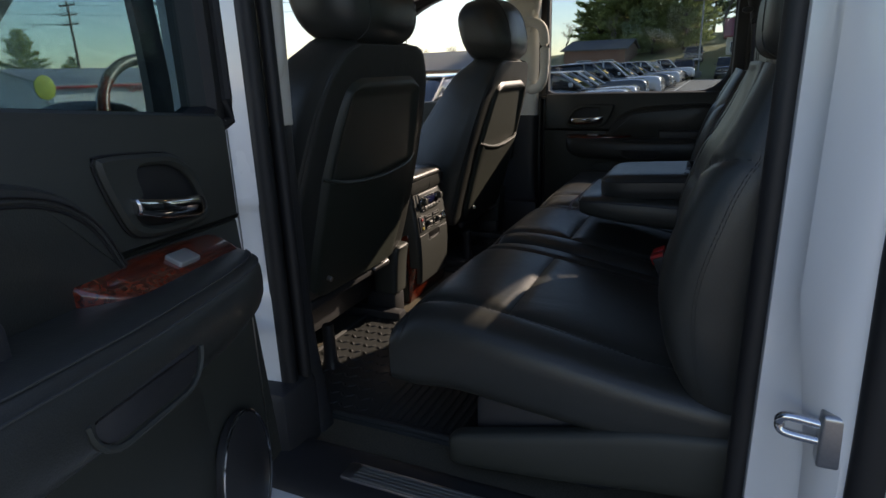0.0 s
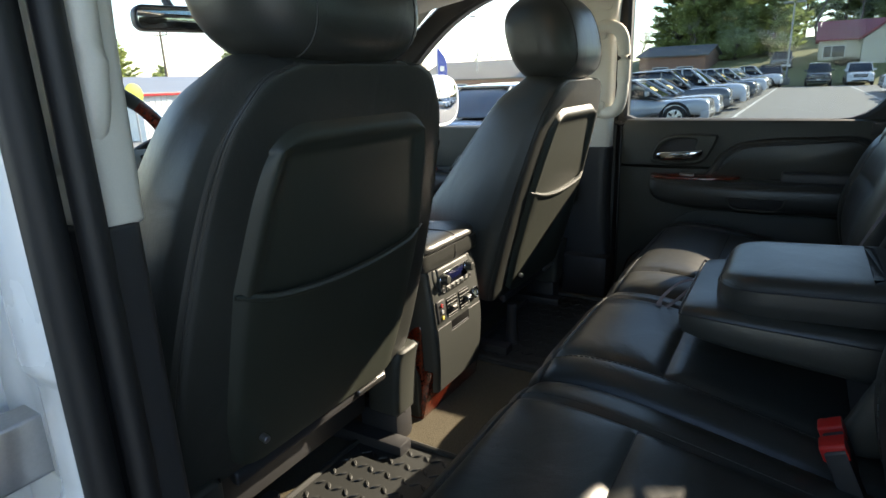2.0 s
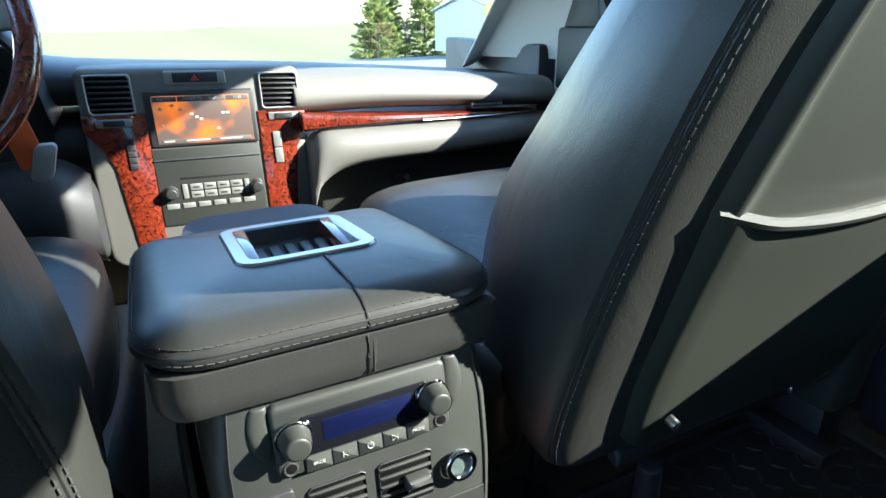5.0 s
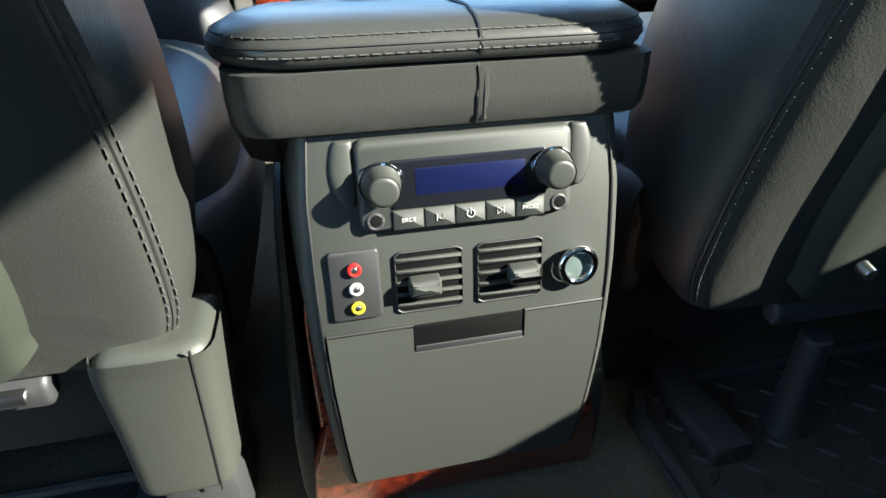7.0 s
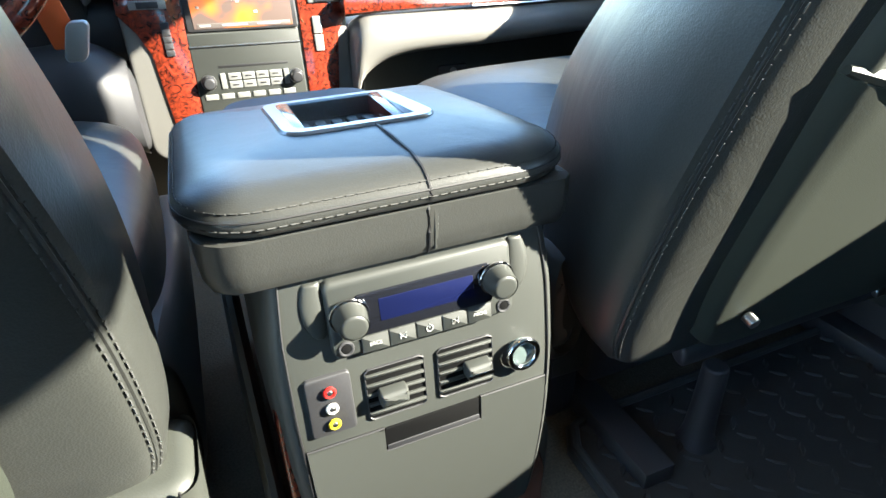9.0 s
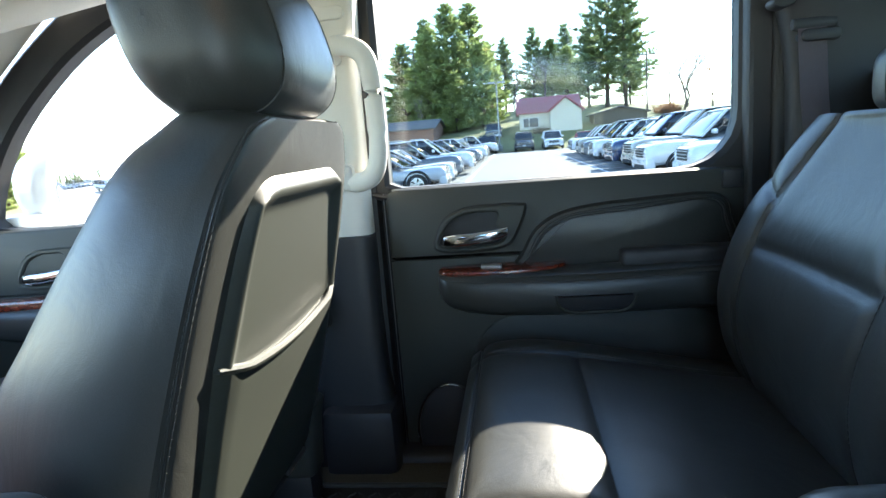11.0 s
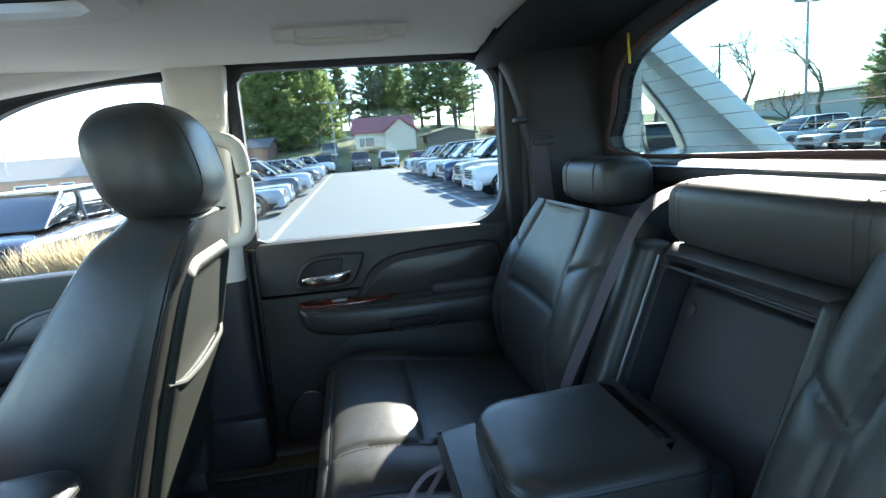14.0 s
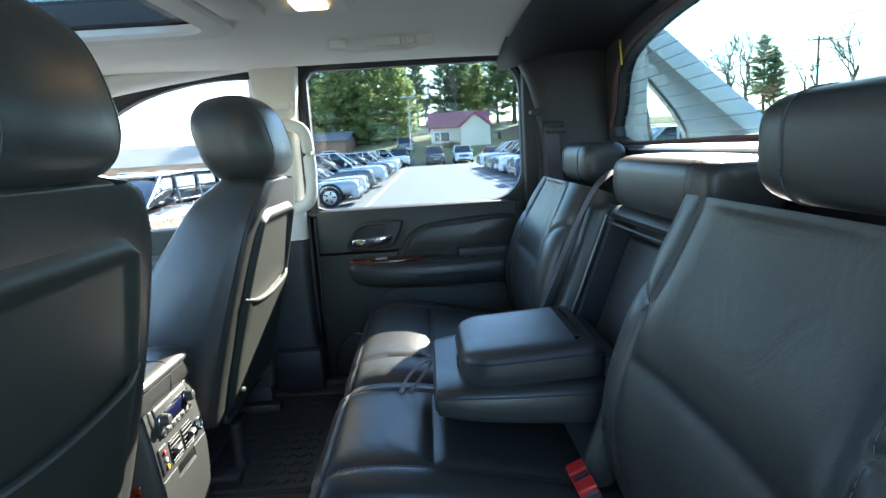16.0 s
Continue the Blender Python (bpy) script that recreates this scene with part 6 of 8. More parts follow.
def screen_material():
    m = bpy.data.materials.new("navigation_screen")
    m.use_nodes = True
    n, l = m.node_tree.nodes, m.node_tree.links
    b = n["Principled BSDF"]
    tc, ns, rp = n.new("ShaderNodeTexCoord"), n.new("ShaderNodeTexNoise"), n.new("ShaderNodeValToRGB")
    ns.inputs["Scale"].default_value = 14
    rp.color_ramp.elements[0].position, rp.color_ramp.elements[0].color = 0.45, (0.09, 0.065, 0.055, 1)
    rp.color_ramp.elements[1].position, rp.color_ramp.elements[1].color = 0.66, (0.55, 0.13, 0.02, 1)
    l.new(tc.outputs["Object"], ns.inputs["Vector"])
    l.new(ns.outputs["Fac"], rp.inputs["Fac"])
    for k in ("Base Color", "Emission Color"):
        l.new(rp.outputs["Color"], b.inputs[k])
    b.inputs["Emission Strength"].default_value, b.inputs["Roughness"].default_value = 0.22, 0.15
    return m


dashboard()


def steering_wheel():
    c, ax = Vector((-0.400, 1.79, 1.365)), Vector((0, -0.93, 0.36)).normalized()
    u, v = Vector((1, 0, 0)), ax.cross(Vector((1, 0, 0))).normalized()
    if v.z < 0:
        v = -v
    t = thing("steering_wheel", c, "wood and leather steering wheel with silver spokes", "steering wheel")
    P = lambda a, r: c + u * (r * math.cos(a)) + v * (r * math.sin(a))
    rim = lambda a0, a1, n: [P(a0 + (a1 - a0) * i / n, 0.192) for i in range(n + 1)]
    part("leather_rim", tube(rim(0.25 * math.pi, 0.75 * math.pi, 30), 0.0157, 12), LEATHER, t, "black leather rim")
    part("wood_rim", tube(rim(0.75 * math.pi, 1.2 * math.pi, 26), 0.0155, 12), WOOD, t, "glossy dark wood rim")
    part("wood_rim", tube(rim(-0.2 * math.pi, 0.25 * math.pi, 26), 0.0155, 12), WOOD, t, "glossy dark wood rim")
    part("wood_rim", tube(rim(1.2 * math.pi, 1.8 * math.pi, 30), 0.0155, 12), WOOD, t)
    part("hub", Loft([(c + ax * o, u * r, v * r * 0.85, 2.8) for o, r in ((-0.05, 0.05), (-0.01, 0.070), (0.012, 0.066), (0.02, 0.058))]).mesh(8, 28, (0.01, 0.01)), SILVER, t)
    em = part("emblem", tube([c + ax * 0.021 + u * 0.021 * math.cos(a) + v * 0.021 * math.sin(a) for a in [math.pi * i / 16 for i in range(32)]], 0.003, 6, True), SATIN, t, "round silver emblem")
    part("emblem_field", plate(oval(0, 0, 0.013, 0.011, 20), 0.019, 0.023, lambda a, b, o: c + u * a + v * b + ax * o, 0.001), RED, em)
    for a in (0.03 * math.pi, 0.97 * math.pi):
        sp = part("spoke", Loft([(P(a, r), v * w, ax * 0.008, 3) for r, w in ((0.07, 0.030), (0.12, 0.022), (0.18, 0.020))]).mesh(8, 14, (0.002, 0.002)), SILVER, t, "silver spoke with black buttons")
        for k in range(3):
            q = P(a, 0.10 + 0.022 * k) + ax * 0.008
            part("button", Loft([(q + ax * o, u * 0.008, v * 0.010, 4) for o in (0, 0.003, 0.005)]).mesh(3, 12, (0.001, 0.001)), PLASTIC_DARK, sp)
    for a in (1.42 * math.pi, 1.58 * math.pi):
        part("spoke", Loft([(P(a, r), u * w, ax * 0.008, 3) for r, w in ((0.06, 0.022), (0.12, 0.017), (0.18, 0.015))]).mesh(8, 14, (0.002, 0.002)), SILVER, t)
    part("column", Loft([(c - ax * o, u * r, v * r, 3) for o, r in ((0.03, 0.05), (0.12, 0.06), (0.3, 0.07))]).mesh(8, 18, (0.005, 0.005)), PLASTIC_DARK, t)
    part("stalk", tube([c - ax * 0.09, c - ax * 0.09 - u * 0.16 + v * 0.03], 0.008, 8), PLASTIC_DARK, t)
    part("gear_lever", tube([c - ax * 0.07 + u * 0.04, c - ax * 0.06 + u * 0.14 + v * 0.05, c - ax * 0.03 + u * 0.20 + v * 0.07], 0.010, 8), PLASTIC_DARK, t)
    k = thing("key_fob", (-0.245, 1.86, 1.14), "grey key fob with an orange tag in the ignition", "key")
    part("fob", plate(rr(-0.016, -0.026, 0.016, 0.026, 0.010), 0.0, 0.014, lambda a, b, o: Vector((-0.232 + a * 0.9 + b * 0.3, 1.84 - o, 1.185 + b)), 0.004), SILVER, k)
    part("tag", plate(rr(-0.018, -0.040, 0.018, 0.040, 0.003), 0.0, 0.002, lambda a, b, o: Vector((-0.252 + a - b * 0.2, 1.842 - o, 1.215 + b)), 0.0005), ORANGE, k, "orange paper tag")


steering_wheel()


def rear_view_mirror():
    t = thing("inside_mirror", (CX, 2.0, 1.74), "black inside mirror below the windscreen header", "mirror")
    c = Vector((CX - 0.01, 1.99, 1.70))
    q = Matrix.Translation(c) @ Matrix.Rotation(radians(-18), 4, "Z")
    sh = part("shell", plate(rr(-0.12, -0.032, 0.12, 0.032, 0.025), 0.03, -0.004, lambda a, b, o: q @ Vector((a, o, b)), 0.006), PLASTIC_DARK, t)
    part("glass", plate(rr(-0.113, -0.026, 0.113, 0.026, 0.02), -0.003, -0.006, lambda a, b, o: q @ Vector((a, o, b)), 0.001), MIRROR, sh)
    part("stem", tube([c + Vector((0, 0.02, 0)), c + Vector((0, 0.06, 0.05)), c + Vector((0, 0.05, 0.12))], 0.012, 8), PLASTIC_DARK, t)


rear_view_mirror()

# ---- outside: the truck's own rear body ----


def star(poly, centre, n=96):
    """Where n rays from a centre meet a closed outline."""
    out = []
    for i in range(n):
        a = 2 * math.pi * i / n
        dx, dy, best = math.cos(a), math.sin(a), None
        for (x0, y0), (x1, y1) in zip(poly, poly[1:] + poly[:1]):
            ex, ey = x1 - x0, y1 - y0
            det = dx * ey - dy * ex
            if abs(det) < 1e-12:
                continue
            qx, qy = x0 - centre[0], y0 - centre[1]
            t, u = (qx * ey - qy * ex) / det, (qx * dy - qy * dx) / det
            if t > 0 and -1e-9 <= u <= 1 + 1e-9 and (best is None or t > best):
                best = t
        out.append((centre[0] + dx * best, centre[1] + dy * best))
    return out


def sail(s):
    t = thing("bed_buttress", (CX + s * 0.8, -0.4, 1.3), "pearl white sail panel running from the roof to the bed", "truck body", "sail panels")
    put = lambda a, b, o: Vector((CX + s * (0.90 + o - 0.05 * (b - 1.3)), a, b))
    mid = (-0.105, 1.60)
    out = star([(0.03, 1.25), (0.03, 1.93), (-0.06, 1.925), (-0.105, 1.893), (-0.27, 1.75), (-0.44, 1.605), (-0.62, 1.455), (-0.80, 1.33), (-0.86, 1.25)], mid)
    inn = star(smooth_outline([(-0.040, 1.755), (-0.10, 1.70), (-0.165, 1.62), (-0.20, 1.55), (-0.19, 1.525), (-0.13, 1.52), (-0.085, 1.535), (-0.066, 1.62)], 4), mid)
    rim = [((a[0] + 0.34 * (b[0] - a[0])), (a[1] + 0.34 * (b[1] - a[1]))) for a, b in zip(inn, out)]
    bm = bmesh.new()
    rings = [[bm.verts.new(put(a, b, o)) for a, b in pl] for pl, o in ((inn, 0.05), (out, 0.05), (out, -0.015), (inset(out, 0.012), -0.024), (inset(out, 0.075), -0.024), (inset(out, 0.090), -0.005), (rim, 0.004), (inset(inn, -0.006), 0.006), (inn, 0.014))]
    for r0, r1 in zip(rings, rings[1:] + rings[:1]):
        for j in range(96):
            bm.faces.new((r0[j], r0[(j + 1) % 96], r1[(j + 1) % 96], r1[j]))
    part("panel", bm, WHITE_PAINT, t)
    part("opening_trim", tube([put(a, b, 0.004) for a, b in inn], 0.006, 6, True), SATIN, t)
    part("side", box(*sorted((CX + s * 0.82, CX + s * 1.02)), -1.9, 0.03, 0.55, 1.27, 0.04), WHITE_PAINT, t)
    return t


sail(1)
sail(-1)
single("bed_cover", box(CX - 0.79, CX + 0.79, -1.9, 0.03, 1.20, 1.26, 0.02), PLASTIC_DARK, "black hard cover over the truck bed", "bed cover")
hood = Loft([((CX, y, z), (w, 0, 0), (0, 0, h), 4) for y, z, w, h in ((2.55, 1.10, 0.86, 0.10), (2.9, 1.10, 0.85, 0.09), (3.4, 1.06, 0.83, 0.09), (3.75, 0.98, 0.80, 0.09))])
single("bonnet", hood.mesh(16, 32, (0.01, 0.05)), WHITE_PAINT, "pearl white bonnet ahead of the windscreen", "bonnet")

# ---- outside: the ground ----
ASPHALT = material("worn_asphalt", (0.165, 0.165, 0.160), 0.9, scale=18, bump=0.3, grain=0.18, big=0.25, second=(0.21, 0.206, 0.196))
GRASS = material("spring_grass", (0.13, 0.15, 0.045), 0.95, scale=3, grain=0.35, big=0.12, second=(0.24, 0.20, 0.09))
LINE = material("white_road_paint", (0.62, 0.62, 0.6), 0.8, scale=6, grain=0.25)
CONCRETE = material("kerb_concrete", (0.42, 0.40, 0.37), 0.9, scale=8, grain=0.2)


def lot(y):
    """The lot falls away gently ahead of the truck."""
    return -0.055 * min(max(y - 2.8, 0), 60)


def land(x, y):
    k = min(max((x - 63) / 40, 0), 1)
    r = min(max((math.hypot(x, y) - 75) / 60, 0), 1)
    return lot(y) - 0.12 * min(max(y - 63, 0), 140) + 1.6 * min(max((x - 63) / 7, 0), 1) * min(max((30 - abs(y - 0)) / 15, 0), 1) + 3.0 * k + 2.0 * r * (y < 40) + 0.5 * r


def ground():
    bm = bmesh.new()
    xs = sorted({-900, -500, -250, -120, *range(-80, 161, 6), 64, 66, 68, 220, 320, 500, 900})
    ys = sorted({-900, -500, -250, *range(-150, 151, 8), 250, 500, 900})
    g = [[bm.verts.new((x, y, land(x, y) - 0.008)) for x in xs] for y in ys]
    for a, b in zip(g, g[1:]):
        for i in range(len(xs) - 1):
            bm.faces.new((a[i], a[i + 1], b[i + 1], b[i]))
    single("ground", bm, GRASS, "patchy spring grass rising behind the car lot", "ground", "structure")
    bm = bmesh.new()
    ys = (-46, -20, 2.8, 10, 20, 30, 40, 50, 62)
    for dz in (0.0, -0.3):
        g = [[bm.verts.new((x, y, lot(y) + dz)) for x in (-45, -10, 10, 30, 62)] for y in ys]
        for a, b in zip(g, g[1:]):
            for i in range(4):
                bm.faces.new((a[i], a[i + 1], b[i + 1], b[i]))
    single("road", bm, ASPHALT, "sun-bleached asphalt of the car lot", "parking lot", "structure", smooth=False)
    kb = bmesh.new()
    for y0, y1 in ((-46, 2.8), (2.8, 62)):
        p0, p1 = Vector((62.1, y0, lot(y0) + 0.02)), Vector((62.1, y1, lot(y1) + 0.02))
        Loft([(p0, (0.1, 0, 0), (0, 0, 0.13), 6), (p1, (0.1, 0, 0), (0, 0, 0.13), 6)]).mesh(2, 12, (0, 0), kb)
    single("kerb", kb, CONCRETE, "pale concrete kerb along the lot", "kerb", "structure")
    t = thing("lot_markings", (30, 0, 0), "faded white parking lines on the asphalt", "road marking", kind="structure")
    part("line", box(9, 56, 2.45, 2.57, 0.0, 0.005, 0), LINE, t)
    part("line", box(9, 56, -2.52, -2.40, 0.0, 0.005, 0), LINE, t)
    for i in range(17):
        x = 11.6 + 2.8 * i
        part("line", plate([(x, 2.57), (x + 0.1, 2.57), (x + 0.1, 7.6), (x, 7.6)], 0.0, 0.005, lambda a, b, o: Vector((a, b, lot(b) + o)), 0.0001), LINE, t)
        part("line", box(x, x + 0.1, -7.6, -2.52, 0.0, 0.005, 0), LINE, t)


ground()


# ---- outside: parked vehicles ----
CAR_GLASS = material("car_glass", (0.02, 0.025, 0.03), 0.05, coat=0.6)
TYRE = material("tyre_rubber", (0.02, 0.02, 0.02), 0.8)
ALLOY = material("alloy", (0.5, 0.5, 0.5), 0.3, 1.0)
LAMP_GLASS = material("lamp_glass", (0.6, 0.62, 0.62), 0.1, 0.4)
TAIL = material("tail_lamp", (0.35, 0.01, 0.01), 0.15)
STICKER = material("price_sticker", (0.75, 0.45, 0.03), 0.6)


def vehicle(name, paint, label, size=(4.7, 1.85, 1.7), style="suv", sticker=False):
    """A parked vehicle at the origin, its nose towards +x."""
    L, W, H = size
    t = thing(name, (0, 0, 0), label, "car", "parked cars")
    hl, hw = L / 2, W / 2
    belt = 0.62 * H if style != "sedan" else 0.64 * H
    nose = 0.58 * H if style in ("suv", "van") else (0.62 * H if style == "truck" else 0.54 * H)
    rows = [(-hl, 0.55 * H, 0.16 * H, 0.86), (-hl + 0.15, 0.46 * H, 0.26 * H, 0.96), (-0.5 * hl, 0.42 * H, belt - 0.42 * H, 1.0), (0.1 * hl, 0.42 * H, belt - 0.42 * H, 1.0), (0.42 * hl, 0.42 * H, (nose - 0.28 * H) * 0.55, 1.0), (0.8 * hl, 0.40 * H, (nose - 0.22 * H) * 0.5, 0.97), (hl - 0.12, 0.37 * H, 0.17 * H, 0.92), (hl, 0.36 * H, 0.12 * H, 0.82)]
    if style == "truck":
        rows[0:2] = [(-hl, 0.46 * H, 0.17 * H, 0.95), (-hl + 0.15, 0.45 * H, 0.19 * H, 0.98)]
    part("body", Loft([((x, 0, z), (0, hw * k, 0), (0, 0, h), 4.5) for x, z, h, k in rows]).mesh(22, 24, (0.03, 0.06)), paint, t)
    if style == "truck":
        cab = [(-0.16 * hl, 0.93), (-0.10 * hl, 1.0), (0.15 * hl, 1.0), (0.26 * hl, 0.94), (0.46 * hl, 0.62)]
    elif style == "sedan":
        cab = [(-0.80 * hl, 0.66), (-0.45 * hl, 0.96), (-0.05 * hl, 1.0), (0.15 * hl, 0.95), (0.46 * hl, 0.63)]
    elif style == "van":
        cab = [(-0.97 * hl, 0.90), (-0.88 * hl, 0.99), (0.0, 1.0), (0.25 * hl, 0.95), (0.62 * hl, 0.62)]
    else:
        cab = [(-0.96 * hl, 0.80), (-0.84 * hl, 0.97), (-0.1 * hl, 1.0), (0.14 * hl, 0.96), (0.42 * hl, 0.63)]
    low = belt - 0.04
    part("glasshouse", Loft([((x, 0, (low + k * H) / 2), (0, hw * (0.90 - 0.10 * k * (k > 0.8)), 0), (0, 0, max((k * H - low) / 2, 0.02)), 5) for x, k in cab]).mesh(18, 20, (0.02, 0.02)), CAR_GLASS, t)
    x0, x1 = cab[1][0], cab[3][0]
    part("roof", Loft([((x, 0, H * k), (0, hw * 0.78, 0), (0, 0, 0.03), 3.5) for x, k in ((x0 - 0.04, 0.978), (x0 + 0.2, 0.995), ((x0 + x1) / 2, 1.0), (x1, 0.972))]).mesh(10, 16, (0.02, 0.02)), paint, t)
    for s in (-1, 1):
        for xa, xb in ((cab[0][0] + 0.05, x0), (cab[-1][0], x1), (0.02 * hl, 0.0), (-0.42 * hl, -0.44 * hl)):
            zt = H * 0.965
            part("pillar", tube([(xa, s * hw * 0.90, low + 0.02), (xb, s * hw * 0.79, zt)], 0.035, 6), paint, t)
        part("mirror", Loft([((0.30 * hl, s * (hw + y), belt + 0.10), (0.06, 0, 0), (0, 0, 0.07), 3) for y in (-0.06, 0.05, 0.14)]).mesh(6, 10, (0.01, 0.03)), paint, t)
        part("headlight", Loft([((hl - 0.10 - 0.04 * k, s * (hw * 0.62 + 0.10 * k), 0.455 * H + 0.008 * k), (0.07, 0, 0), (0, 0, 0.075), 3) for k in (-1, 0, 1, 2)]).mesh(6, 10, (0.01, 0.01)), LAMP_GLASS, t)
        part("tail_light", box(-hl - 0.015, -hl + 0.12, min(s * hw * 0.72, s * hw * 0.92), max(s * hw * 0.72, s * hw * 0.92), 0.52 * H, 0.72 * H if style != "sedan" else 0.62 * H, 0.02), TAIL, t)
        for xw in (-0.60 * hl, 0.62 * hl):
            r = 0.20 * H if style != "sedan" else 0.225 * H
            c = Vector((xw, s * (hw - 0.10), r))
            wh = part("wheel", Loft([(c + Vector((0, s * y, 0)), (rr_, 0, 0), (0, 0, rr_), 2) for y, rr_ in ((-0.11, r * 0.92), (-0.07, r), (0.07, r), (0.11, r * 0.92))]).mesh(6, 24, (0.01, 0.01)), TYRE, t)
            part("rim", Loft([(c + Vector((0, s * y, 0)), (rr_, 0, 0), (0, 0, rr_), 2) for y, rr_ in ((0.08, r * 0.66), (0.114, r * 0.66))]).mesh(2, 20, (0.002, 0.012)), ALLOY, wh)
            for k in range(5):
                a = 2 * math.pi * k / 5
                part("spoke_gap", tube([c + Vector((q * math.cos(a), s * 0.116, q * math.sin(a))) for q in (r * 0.25, r * 0.56)], r * 0.09, 6), TYRE, wh)
            part("wheel_arch", tube([c + Vector((r * 1.18 * math.cos(a), s * 0.055, r * 1.18 * math.sin(a))) for a in [math.pi * i / 12 for i in range(13)]], 0.05, 6), TYRE, t)
    gr = part("grille", plate(rr(-hw * 0.48, 0.345 * H, hw * 0.48, 0.49 * H, 0.03), hl - 0.12, hl + 0.005, lambda a, b, o: Vector((o, a, b)), 0.01), TYRE, t)
    for k in range(3):
        part("grille_bar", box(hl, hl + 0.015, -hw * 0.46, hw * 0.46, (0.375 + 0.042 * k) * H, (0.388 + 0.042 * k) * H, 0.004), ALLOY, gr)
    part("bumper", Loft([((hl - 0.10, y, 0.245 * H), (0.12, 0, 0), (0, 0, 0.085 * H), 4) for y in (-hw * 0.93, 0, hw * 0.93)]).mesh(8, 14, (0.04, 0.04)), paint if style != "truck" else ALLOY, t)
    part("air_intake", plate(rr(-hw * 0.6, 0.17 * H, hw * 0.6, 0.24 * H, 0.02), hl - 0.02, hl + 0.028, lambda a, b, o: Vector((o, a, b)), 0.01), TYRE, t)
    part("plate_bar", box(hl + 0.02, hl + 0.035, -0.15, 0.15, 0.26 * H, 0.31 * H, 0.003), LAMP_GLASS, t)
    if sticker:
        part("price_sticker", plate(rr(-0.4, 0.0, 0.05, 0.13, 0.01), 0.0, 0.006, lambda a, b, o: Vector((0.355 * hl - b * 1.3 + o, a, H * 0.74 + b * 0.9 + o * 2)), 0.001), STICKER, t, "yellow price sticker")
    return t


def paint(name, c, rough=0.25):
    return material(name, c, rough, coat=1.0, shade=0.04)


P_WHITE, P_SILVER, P_GREY = paint("white_paint", (0.68, 0.69, 0.7)), paint("silver_paint", (0.38, 0.40, 0.42), 0.3), paint("grey_paint", (0.10, 0.11, 0.12))
P_BLACK, P_RED, P_BLUE, P_YELLOW, P_TAN = paint("black_paint", (0.012, 0.012, 0.015)), paint("red_paint", (0.26, 0.02, 0.025)), paint("dark_blue_paint", (0.02, 0.04, 0.10)), paint("yellow_paint", (0.55, 0.38, 0.04)), paint("tan_paint", (0.36, 0.33, 0.27))


